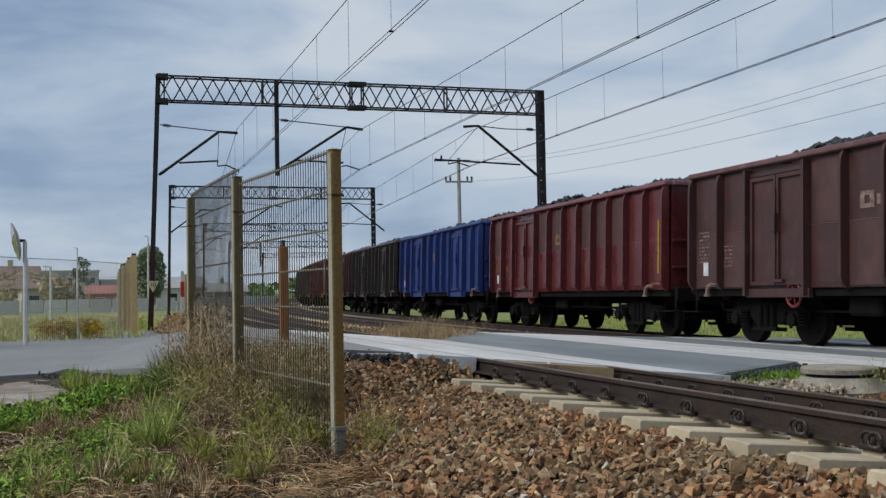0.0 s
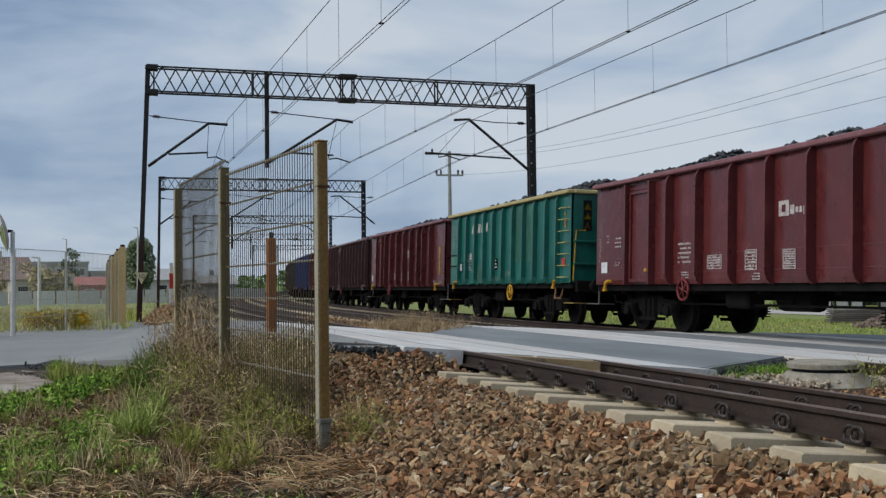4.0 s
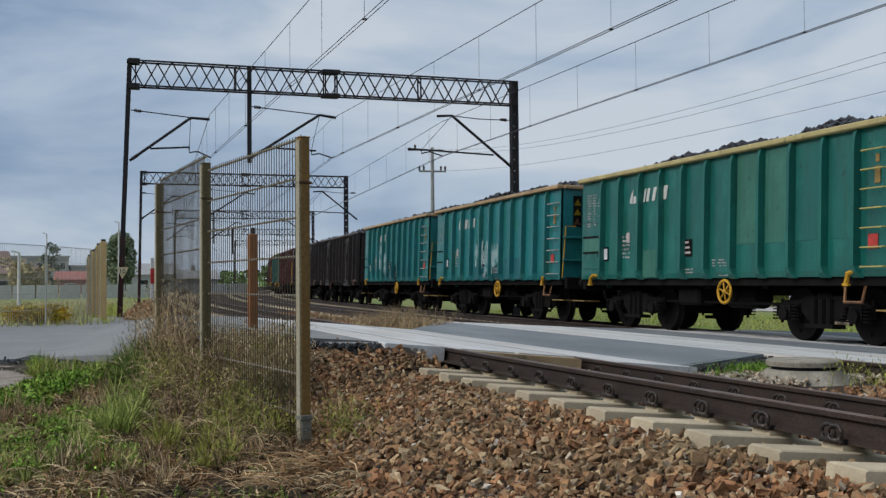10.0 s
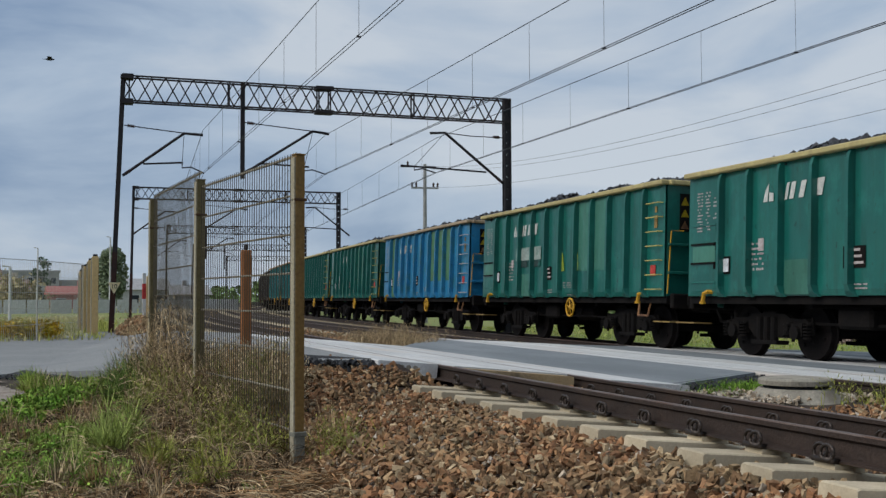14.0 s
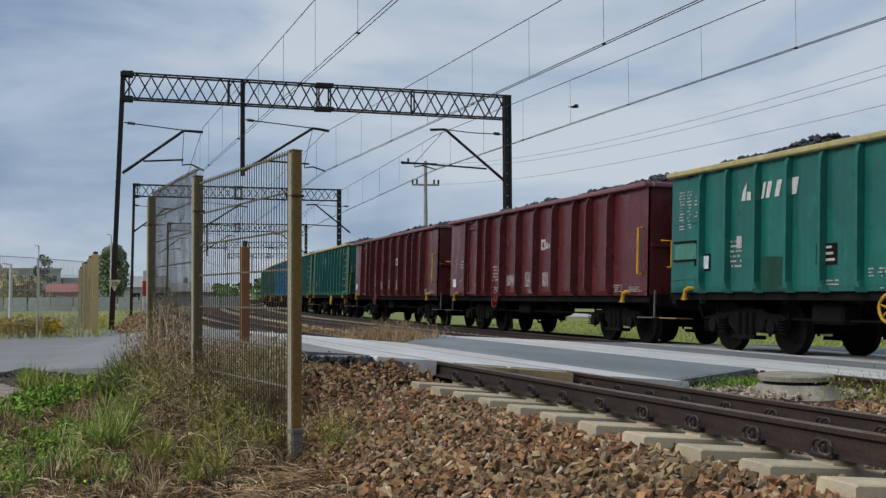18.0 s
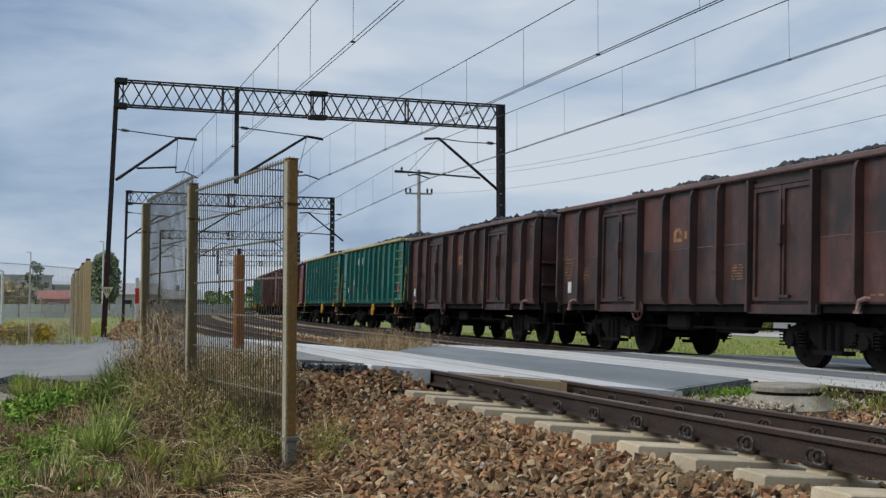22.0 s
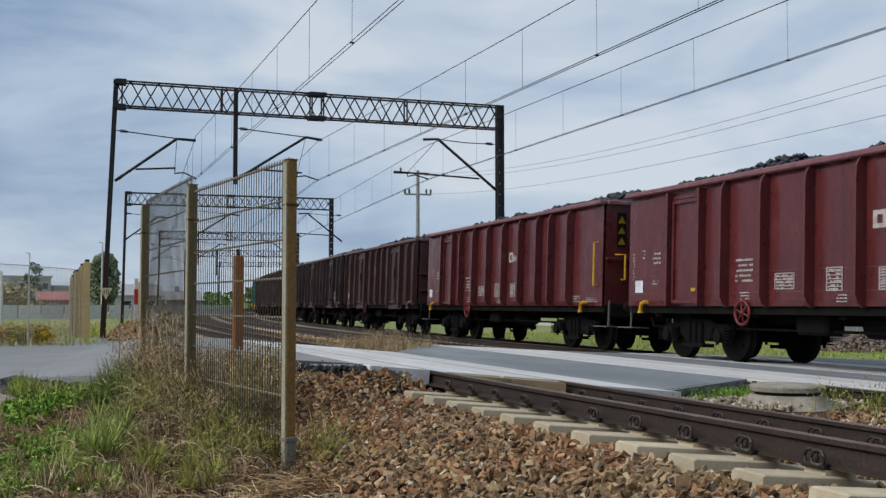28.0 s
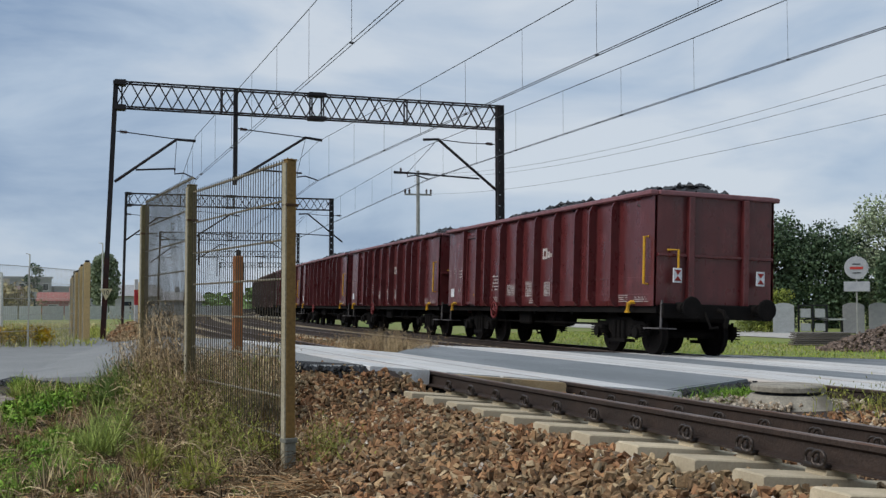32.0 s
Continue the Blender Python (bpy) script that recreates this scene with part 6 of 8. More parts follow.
for _ in range(1800):
    a, r = rng.uniform(0, 6.28), 1.7 * math.sqrt(rng.random())
    p = plan(37.2 + r * math.cos(a) * 2.3, -2.55 + r * math.sin(a) * 0.45)
    pl.append((p.x, p.y, -0.46 + 0.52 * max(0, 1 - (r / 1.75) ** 1.6) + rng.uniform(0, 0.08)))
scatter_stones("stone_heap", pl, [rng.uniform(0.05, 0.1) for _ in pl], M["stone"], "low heap of brown stones by the track", 12)


# ---- plants ----
def plant_material(name, a, b, spread=0.35):
    return material(name, a, b, 0.75, scale=2.2, fine=20, bump=0, per_piece=spread + 0.15, islands=True, spec=0.15)


M["grass_green"] = plant_material("grass_green", (0.16, 0.26, 0.035), (0.3, 0.38, 0.08), 0.6)
M["grass_olive"] = plant_material("grass_olive", (0.34, 0.34, 0.07), (0.25, 0.28, 0.07))
M["grass_dry"] = plant_material("grass_dry", (0.52, 0.4, 0.23), (0.32, 0.22, 0.125), 0.65)
M["weed_brown"] = plant_material("weed_brown", (0.1, 0.065, 0.036), (0.3, 0.205, 0.115), 0.85)
M["leaf_green"] = plant_material("leaf_green", (0.12, 0.25, 0.03), (0.24, 0.36, 0.06), 0.65)
M["flower"] = plant_material("flower", (0.55, 0.33, 0.02), (0.3, 0.26, 0.03), 0.3)


def blades(name, roots, mat, label, category, h0, h1, width, lean, seed, segs=3):
    """Bent grass blades, all in one mesh."""
    rng = np.random.RandomState(seed)
    V, F = [], []
    n = 0
    for x, y, z in roots:
        h = rng.uniform(h0, h1)
        a = rng.uniform(0, 6.283)
        b = rng.uniform(0, 6.283)
        bend = rng.uniform(0.1, lean) * h
        wx, wy = math.cos(a) * width * 0.5, math.sin(a) * width * 0.5
        for i in range(segs):
            t = i / segs
            ox, oy = math.cos(b) * bend * t * t, math.sin(b) * bend * t * t
            k = 1 - t * 0.6
            zz = z + h * t * (1 - 0.25 * t * min(1.0, bend / h))
            V.append((x + ox - wx * k, y + oy - wy * k, zz))
            V.append((x + ox + wx * k, y + oy + wy * k, zz))
        V.append((x + math.cos(b) * bend, y + math.sin(b) * bend, z + h * (1 - 0.25 * min(1.0, bend / h))))
        for i in range(segs - 1):
            q = n + 2 * i
            F.append((q, q + 1, q + 3, q + 2))
        q = n + 2 * (segs - 1)
        F.append((q, q + 1, q + 2))
        n += 2 * segs + 1
    ob = new(name, raw_mesh(name, V, F, mat))
    return tagged(ob, label, category, kind="stuff")


def seed_weeds(name, roots, mat, label, h0, h1, seed, twigs=7):
    """Stiff dry stalks with short side twigs and seed heads."""
    rng = np.random.RandomState(seed)
    V, F = [], []

    def strip_of(p, q, w):
        n = len(V)
        d = rng.uniform(0, 6.283)
        ox, oy = math.cos(d) * w, math.sin(d) * w
        V.extend([(p[0] - ox, p[1] - oy, p[2]), (p[0] + ox, p[1] + oy, p[2]), (q[0] + ox * 0.5, q[1] + oy * 0.5, q[2]), (q[0] - ox * 0.5, q[1] - oy * 0.5, q[2])])
        F.append((n, n + 1, n + 2, n + 3))
    for x, y, z in roots:
        h = rng.uniform(h0, h1)
        a, lean = rng.uniform(0, 6.283), rng.uniform(0, 0.45) * h
        top = (x + math.cos(a) * lean, y + math.sin(a) * lean, z + h)
        mid = (x + math.cos(a) * lean * 0.4, y + math.sin(a) * lean * 0.4, z + h * 0.5)
        strip_of((x, y, z), mid, 0.0035)
        strip_of(mid, top, 0.003)
        for _ in range(twigs):
            t = rng.uniform(0.3, 1.0)
            p = [mid[i] + (top[i] - mid[i]) * (2 * t - 1) if t > 0.5 else (x, y, z)[i] + (mid[i] - (x, y, z)[i]) * 2 * t for i in range(3)]
            b, r = rng.uniform(0, 6.283), rng.uniform(0.03, 0.13)
            q = (p[0] + math.cos(b) * r, p[1] + math.sin(b) * r, p[2] + rng.uniform(0.0, 0.1))
            strip_of(p, q, 0.0025)
            strip_of(q, (q[0] + rng.uniform(-0.02, 0.02), q[1] + rng.uniform(-0.02, 0.02), q[2] + rng.uniform(0.01, 0.03)), 0.006)
    ob = new(name, raw_mesh(name, V, F, mat))
    return tagged(ob, label, "weeds", kind="stuff")


def leaf_clump(name, centres, mat, label, category, r, per, size, seed, flat=0.6, kind="stuff"):
    """Clumps of small leaves, each a folded pair of triangles."""
    rng = np.random.RandomState(seed)
    V, F = [], []
    for cx, cy, cz, k in centres:
        for _ in range(per):
            d = rng.normal(size=3)
            d /= np.linalg.norm(d)
            rr = r * k * rng.uniform(0.35, 1.0)
            p = np.array((cx, cy, cz)) + d * rr * (1, 1, flat)
            u = rng.normal(size=3)
            u /= np.linalg.norm(u)
            w = np.cross(u, rng.normal(size=3))
            w /= np.linalg.norm(w) + 1e-6
            s = size * rng.uniform(0.6, 1.3)
            n = len(V)
            V.extend([tuple(p - u * s), tuple(p + w * s * 0.45), tuple(p + u * s), tuple(p - w * s * 0.45)])
            F.append((n, n + 1, n + 2, n + 3))
    ob = new(name, raw_mesh(name, V, F, mat))
    return tagged(ob, label, category, kind=kind)


def ground_roots(count, seed, x_of, keep=None):
    rng = random.Random(seed)
    out = []
    while len(out) < count:
        x, y = x_of(rng)
        if keep and not keep(x, y, rng):
            continue
        out.append((x, y, ground_z(x, y) - 0.01))
    return out


def fence_x(y):
    return lerp_table(y, [(4.0, 2.9), (8.37, 1.92), (11.18, 1.56), (14.08, 1.39), (20, 0.7)])


def road_near(x):
    return 10.9 + max(0.0, 2.6 - x) * 2.55


M["meadow_dry"] = plant_material("meadow_dry", (0.62, 0.53, 0.28), (0.48, 0.42, 0.2), 0.3)
M["meadow_olive"] = plant_material("meadow_olive", (0.44, 0.44, 0.11), (0.34, 0.38, 0.1), 0.3)
M["grass_pale"] = plant_material("grass_pale", (0.28, 0.37, 0.085), (0.41, 0.46, 0.14), 0.45)
M["grass_deep"] = plant_material("grass_deep", (0.1, 0.17, 0.04), (0.17, 0.24, 0.06), 0.5)
M["grass_grey"] = plant_material("grass_grey", (0.52, 0.4, 0.24), (0.3, 0.22, 0.13), 0.75)
M["straw"] = plant_material("straw", (0.66, 0.54, 0.34), (0.46, 0.35, 0.21), 0.5)
M["grass_rust"] = plant_material("grass_rust", (0.4, 0.235, 0.11), (0.27, 0.155, 0.075), 0.5)


def strands(name, roots, mat, label, l0, l1, width, rise, seed, segs=4):
    """Limp withered strands that rise from the root, arch over and lie down."""
    rng = np.random.RandomState(seed)
    V, F = [], []
    for x, y, z in roots:
        ln, a = rng.uniform(l0, l1), rng.uniform(0, 6.283)
        up, turn = ln * rng.uniform(0.15, 1.0) * rise, rng.uniform(-0.8, 0.8)
        n = len(V)
        for i in range(segs + 1):
            t = i / segs
            c, sn = math.cos(a + turn * t), math.sin(a + turn * t)
            w = width * (1 - 0.7 * t)
            px, py = x + c * ln * t * 0.8, y + sn * ln * t * 0.8
            pz = z + 4 * up * t * (1 - 0.72 * t) * 0.7 + 0.01
            V.append((px - sn * w, py + c * w, pz))
            V.append((px + sn * w * 0.4, py - c * w * 0.4, pz + w * 1.3))
        F += [(n + 2 * i, n + 2 * i + 1, n + 2 * i + 3, n + 2 * i + 2) for i in range(segs)]
    ob = new(name, raw_mesh(name, V, F, mat))
    return tagged(ob, label, "grass", kind="stuff")


def around(spots):
    """Roots gathered round some places: (x, y, radius)."""
    def pick(r):
        x, y, w = r.choice(spots)
        return r.gauss(x, w), r.gauss(y, w * 1.3)
    return pick


def tufts(name, spots, mat, label, category, count, l0, l1, width, droop, seed, segs=4):
    """Fountains of blades: every tuft springs from one root and arches outwards."""
    rng = np.random.RandomState(seed)
    V, F = [], []
    for x, y, r in spots:
        z = ground_z(x, y) - 0.015
        big = rng.uniform(0.65, 1.2)
        for _ in range(count):
            a, out = rng.uniform(0, 6.283), rng.uniform(0.05, 1.0)
            ln = rng.uniform(l0, l1) * big
            c, sn = math.cos(a), math.sin(a)
            rx, ry = x + c * r * out * 0.5, y + sn * r * out * 0.5
            curl, w = rng.uniform(-1.1, 1.1), width * rng.uniform(0.6, 1.2)
            lean = 0.15 + 0.75 * out
            n = len(V)
            for i in range(segs + 1):
                t = i / segs
                reach = ln * lean * t ** 1.4
                px, py = rx + math.cos(a + curl * t) * reach, ry + math.sin(a + curl * t) * reach
                pz = z + ln * (t * (1.15 - 0.35 * lean) - droop * out * t * t)
                k = w * (1 - 0.85 * t ** 1.5)
                V.append((px - sn * k, py + c * k, pz))
                V.append((px + sn * k, py - c * k, pz))
            F += [(n + 2 * i, n + 2 * i + 1, n + 2 * i + 3, n + 2 * i + 2) for i in range(segs)]
    ob = new(name, raw_mesh(name, V, F, mat))
    return tagged(ob, label, category, kind="stuff")


def in_spots(x, y, spots):
    return any(((x - a) / p) ** 2 + ((y - b) / q) ** 2 < 1 for a, b, p, q in spots)


def pick_spots(count, seed, fields, radius):
    """Places for tufts inside some oval fields of the plan: (x, y, half width, half depth)."""
    rng = random.Random(seed)
    out = []
    while len(out) < count:
        a, b, p, q = rng.choice(fields)
        u, v = rng.uniform(-1, 1), rng.uniform(-1, 1)
        x, y = a + p * u, b + q * v
        if u * u + v * v < 1 and off_road(x, y) and x < fence_x(y) + 0.1:
            out.append((x, y, radius * rng.uniform(0.6, 1.3)))
    return out


VERGE = lambda r: (lambda y: (r.uniform(-1.3, fence_x(y) + 0.12), y))(6.4 + 8.6 * r.random() ** 1.25)
NEAR_FENCE = lambda w, y0, y1: (lambda r: (lambda y: (fence_x(y) + r.gauss(-0.1, w * 0.85), y))(r.uniform(y0, y1)))
off_road = lambda x, y: y < road_near(x) - 0.1
on_verge = lambda x, y, r: off_road(x, y) and x < fence_x(y) + 0.2
in_field = lambda x, y, r: off_road(x, y) and x < fence_x(y) + 0.25 and x < 0.226 * y
# where things grow: (x, y, half width, half depth)
BARE = [(-0.75, 14.9, 0.72, 2.3), (-1.4, 13.5, 0.7, 2.4)]
LEAFY = [(-0.18, 12.0, 0.34, 1.1), (-0.55, 11.6, 0.3, 0.9), (0.53, 13.1, 0.22, 0.8), (0.15, 13.2, 0.3, 1.0)]
RIDGE = [(0.75, 15.4, 0.6, 2.2), (0.3, 16.6, 0.5, 1.7), (0.55, 13.9, 0.5, 1.3)]
SHADY = [(1.12, 13.6, 0.26, 1.4), (0.95, 12.4, 0.2, 0.7)]
PALE = [(-0.1, 9.0, 0.36, 1.5), (0.35, 8.4, 0.3, 0.9), (-0.35, 8.0, 0.35, 1.2), (0.3, 10.2, 0.25, 0.8)]
TALL = [(0.79, 10.65, 0.2, 0.75), (0.62, 9.7, 0.14, 0.4)]
OLIVE = [(1.13, 8.05, 0.18, 0.42), (1.62, 9.7, 0.1, 0.4), (1.35, 9.3, 0.12, 0.4), (0.95, 8.9, 0.12, 0.3)]
DEAD = [(1.1, 9.0, 0.5, 1.9), (0.75, 8.0, 0.5, 0.9), (0.5, 11.6, 0.3, 0.9), (1.2, 11.4, 0.3, 1.4), (-0.15, 10.6, 0.25, 0.5), (1.3, 10.4, 0.25, 1.2), (0.3, 7.6, 0.7, 0.7)]
GREEN = LEAFY + RIDGE + SHADY + TALL
# matted withered grass over all of the verge, in patches of its own tint
for k, (mt, lab, cut, count, l0, l1, up) in enumerate((("weed_brown", "dark brown matted dead grass on the verge", -0.25, 4600, 0.08, 0.28, 0.35), ("grass_grey", "greyish matted dead grass on the verge", -0.02, 3400, 0.1, 0.34, 0.35), ("grass_rust", "rust-brown withered grass on the verge", 0.1, 1700, 0.08, 0.3, 0.45), ("grass_dry", "straw-coloured lying grass on the verge", 0.08, 1200, 0.1, 0.36, 0.4))):
    strands("withered_grass", ground_roots(count, 60 + k, VERGE, lambda x, y, r: on_verge(x, y, r) and not in_spots(x, y, BARE) and noise.noise(Vector((x * 1.7, y * 1.7, 11.0 * k))) > cut), M[mt], lab, l0, l1, 0.006, up, 70 + k)
# dead tussocks
for k, (mt, lab, count, l0, l1) in enumerate((("weed_brown", "dark brown dead tussocks on the verge", 62, 0.12, 0.3), ("grass_grey", "grey-brown dead tussocks on the verge", 40, 0.12, 0.32), ("grass_dry", "straw-coloured dead tussocks on the verge", 26, 0.12, 0.3), ("grass_rust", "rust-brown dead tussocks on the verge", 30, 0.1, 0.28))):
    tufts("dead_grass", pick_spots(count, 300 + k, DEAD, 0.16), M[mt], lab, "grass", 40, l0, l1, 0.0048, 0.85, 310 + k)
# green patches
blades("grass", ground_roots(2600, 1, VERGE, lambda x, y, r: on_verge(x, y, r) and not in_spots(x, y, BARE) and (in_spots(x, y, PALE) or noise.noise(Vector((x * 2.6, y * 2.6, 5.0))) > 0.22)), M["grass_green"], "short green grass among dead grass on the verge", "grass", 0.04, 0.14, 0.011, 1.4, 21)
tufts("grass", pick_spots(150, 320, PALE, 0.12), M["grass_pale"], "low pale green grass tufts on the verge", "grass", 34, 0.08, 0.2, 0.006, 0.6, 321)
tufts("grass", pick_spots(90, 322, RIDGE, 0.16), M["grass_green"], "green grass tufts before the road", "grass", 40, 0.14, 0.34, 0.0075, 0.5, 323)
tufts("grass", pick_spots(60, 324, RIDGE + LEAFY, 0.14), M["grass_olive"], "olive grass tufts before the road", "grass", 34, 0.12, 0.32, 0.0075, 0.5, 325)
tufts("grass", pick_spots(40, 326, SHADY, 0.15), M["grass_deep"], "tall dark green grass by the fence", "grass", 46, 0.25, 0.5, 0.0075, 0.4, 327)
tufts("grass", pick_spots(15, 328, TALL, 0.12), M["grass_pale"], "tall light green grass tuft on the verge", "grass", 52, 0.22, 0.46, 0.0065, 0.45, 329)
tufts("grass", pick_spots(34, 330, OLIVE, 0.1), M["grass_olive"], "yellow-green grass tuft by the fence", "grass", 56, 0.14, 0.34, 0.0055, 0.55, 331)
tufts("withered_grass", pick_spots(40, 332, RIDGE, 0.14), M["grass_grey"], "withered tufts between the green ones before the road", "grass", 26, 0.14, 0.36, 0.006, 0.6, 333)
# broad-leaved plants
leaf_clump("herbs", [(x, y, ground_z(x, y) + 0.09, r * 6) for x, y, r in pick_spots(110, 340, LEAFY, 0.15)], M["leaf_green"], "low broad-leaved green weeds", "weeds", 0.15, 90, 0.026, 29, 0.75)
leaf_clump("herbs", [(x, y, ground_z(x, y) + 0.06, r * 6) for x, y, r in pick_spots(170, 341, RIDGE + PALE + SHADY, 0.12)], M["leaf_green"], "scattered broad-leaved green weeds on the verge", "weeds", 0.15, 46, 0.02, 92, 0.5)
leaf_clump("herbs", [(x, y, ground_z(x, y) + 0.04, r * 6) for x, y, r in pick_spots(50, 342, PALE + LEAFY + OLIVE, 0.12)], M["grass_olive"], "low olive-green weeds", "weeds", 0.15, 40, 0.016, 30, 0.5)
# the tangle along the fence: low by the nearest post, high further on
seed_weeds("dry_weeds", ground_roots(170, 4, NEAR_FENCE(0.2, 8.6, 11.0), in_field), M["weed_brown"], "tangled brown dry weeds along the fence", 0.12, 0.42, 24, 7)
seed_weeds("dry_weeds", ground_roots(170, 44, NEAR_FENCE(0.24, 10.6, 14.0), in_field), M["weed_brown"], "tangled brown dry weeds along the far panel", 0.16, 0.5, 23, 7)
seed_weeds("dry_weeds", ground_roots(300, 45, NEAR_FENCE(0.24, 9.6, 13.6), in_field), M["grass_grey"], "grey-brown twiggy weeds along the fence", 0.16, 0.46, 46, 7)
seed_weeds("dry_weeds", ground_roots(210, 5, NEAR_FENCE(0.16, 11.3, 14.4), in_field), M["grass_dry"], "tall straw-coloured weeds with seed heads by the fence", 0.4, 1.0, 25, 7)
tufts("dead_grass", [(fence_x(y) - 0.12 - 0.1 * (k % 3), y, 0.14) for k, y in enumerate([10.9 + 0.16 * q for q in range(20)])], M["grass_dry"], "tall bleached grass leaning along the far panel", "grass", 30, 0.35, 0.85, 0.0045, 0.45, 343)
strands("withered_grass", ground_roots(1300, 6, NEAR_FENCE(0.3, 8.2, 13.0), in_field), M["grass_grey"], "grey-brown withered grass hanging along the fence", 0.2, 0.5, 0.0055, 0.7, 26)
strands("withered_grass", ground_roots(1500, 16, NEAR_FENCE(0.36, 7.6, 11.6), in_field), M["weed_brown"], "brown withered grass by the fence", 0.2, 0.45, 0.0055, 0.65, 36)
seed_weeds("green_weeds", ground_roots(300, 82, NEAR_FENCE(0.26, 8.4, 12.8), in_field), M["grass_olive"], "olive-green weeds among the dead ones along the fence", 0.12, 0.42, 83, 12)
# weeds behind the mesh, seen through it
behind = lambda r: (lambda y: (r.uniform(fence_x(y) + 0.05, 0.224 * y), y))(r.uniform(10.2, 13.4))
behind_ok = lambda x, y, r: off_road(x, y) and x < 0.224 * y
seed_weeds("dry_weeds", ground_roots(800, 47, behind, behind_ok), M["straw"], "straw-coloured weeds behind the mesh", 0.15, 0.5, 48, 9)
seed_weeds("dry_weeds", ground_roots(110, 49, behind, behind_ok), M["grass_rust"], "rust-brown weeds behind the mesh", 0.15, 0.5, 50, 11)
seed_weeds("dry_weeds", ground_roots(200, 51, behind, behind_ok), M["grass_olive"], "olive weeds behind the mesh", 0.15, 0.45, 52, 11)
tufts("dead_grass", [(x, y, 0.2) for x, y, _ in ground_roots(80, 59, behind, behind_ok)], M["straw"], "bleached straw tussocks behind the mesh", "grass", 36, 0.2, 0.55, 0.006, 0.4, 344)
strands("withered_grass", ground_roots(200, 54, around([(1.72, 7.3, 0.14), (1.95, 7.5, 0.12), (1.5, 7.1, 0.14)])), M["grass_rust"], "orange-brown straw lying at the post's foot", 0.25, 0.7, 0.005, 0.25, 55)
strands("withered_grass", ground_roots(140, 56, around([(1.72, 7.3, 0.14), (1.95, 7.5, 0.12), (1.5, 7.1, 0.14)])), M["grass_dry"], "pale straw lying at the post's foot", 0.25, 0.6, 0.004, 0.3, 57)
# bare trodden earth beside the road
b_verts, b_faces, b_at = [], [], {}
for j in range(60):
    for i in range(40):
        x, y = -2.6 + 0.07 * i, 11.2 + 0.12 * j
        if in_spots(x, y, [(a, b, p * (1.05 + 0.5 * noise.noise(Vector((x * 3, y * 2, 2)))), q * (1.05 + 0.4 * noise.noise(Vector((x * 3, y * 2, 6))))) for a, b, p, q in BARE]) and off_road(x, y - 0.15):
            b_at[i, j] = len(b_verts)
            b_verts.append((x, y, ground_z(x, y) + 0.03 + 0.01 * noise.noise(Vector((x * 6, y * 6, 1)))))
for (i, j) in b_at:
    q = [(i, j), (i + 1, j), (i + 1, j + 1), (i, j + 1)]
    if all(c in b_at for c in q):
        b_faces.append([b_at[c] for c in q])
M["dirt"] = material("dirt", (0.3, 0.245, 0.2), (0.22, 0.18, 0.145), 0.95, scale=2.5, fine=40, bump=0.6, stain=(0.36, 0.33, 0.3), stain_cover=0.4)
bare = new("bare_earth", raw_mesh("bare_earth", b_verts, b_faces, M["dirt"], True))
tagged(bare, "bare trodden grey-brown earth beside the road", "ground", kind="structure")
rng = random.Random(350)
pl = [(x, y, ground_z(x, y) + 0.012) for x, y in ((rng.uniform(-1.9, -0.1), rng.uniform(12.4, 17.4)) for _ in range(900)) if in_spots(x, y, BARE) and off_road(x, y)]
scatter_stones("gravel", pl, [rng.uniform(0.01, 0.03) for _ in pl], M["grey_stone"], "loose gravel on the bare earth beside the road", 351)
# the sprinkling of pale stones by the post's foot
pl = [(rng.gauss(2.06, 0.12), rng.gauss(7.55, 0.16), 0.0) for _ in range(26)]
pl = [(x, y, max(ground_z(x, y), bed_z(*lateral(x, y)) if lateral(x, y)[1] > -3.3 else -9) + 0.02) for x, y, _ in pl]
scatter_stones("gravel", pl, [rng.uniform(0.015, 0.035) for _ in pl], M["grey_stone"], "a few pale stones at the post's foot", 352)
# by the post's foot, on the ballast's edge
seed_weeds("dry_weeds", ground_roots(46, 9, lambda r: (r.gauss(2.32, 0.13), r.gauss(8.55, 0.3))), M["grass_olive"], "thin green-grey weeds at the post's foot", 0.12, 0.42, 31, 9)
seed_weeds("dry_weeds", ground_roots(34, 53, lambda r: (r.gauss(2.3, 0.12), r.gauss(8.9, 0.3))), M["grass_dry"], "thin dry stalks at the post's foot", 0.2, 0.5, 58, 6)
# between the tracks
def bed_roots(count, seed, s_of, l_of):
    rng = random.Random(seed)
    out = []
    for _ in range(count):
        s, l = s_of(rng), l_of(rng)
        p = plan(s, l)
        out.append((p.x, p.y, bed_z(s, l) - 0.01))
    return out


blades("grass", bed_roots(3200, 10, lambda r: r.uniform(20.6, 25.0), lambda r: r.gauss(2.3, 0.4)), M["grass_dry"], "dry grass between two tracks", "grass", 0.12, 0.42, 0.012, 0.8, 32)
seed_weeds("dry_weeds", bed_roots(260, 11, lambda r: r.uniform(20.6, 25.0), lambda r: r.gauss(2.3, 0.45)), M["grass_dry"], "dry weeds between two tracks", 0.25, 0.55, 33)
blades("grass", bed_roots(1500, 12, lambda r: r.gauss(9.75, 0.2), lambda r: r.gauss(2.35, 0.28)), M["leaf_green"], "bright green grass by the asphalt's edge", "grass", 0.08, 0.2, 0.012, 1.0, 34)
seed_weeds("green_weeds", bed_roots(36, 13, lambda r: r.uniform(6.8, 8.9), lambda r: r.gauss(2.95, 0.3)), M["grass_olive"], "sparse green weeds beside the concrete ring", 0.1, 0.34, 35, 12)
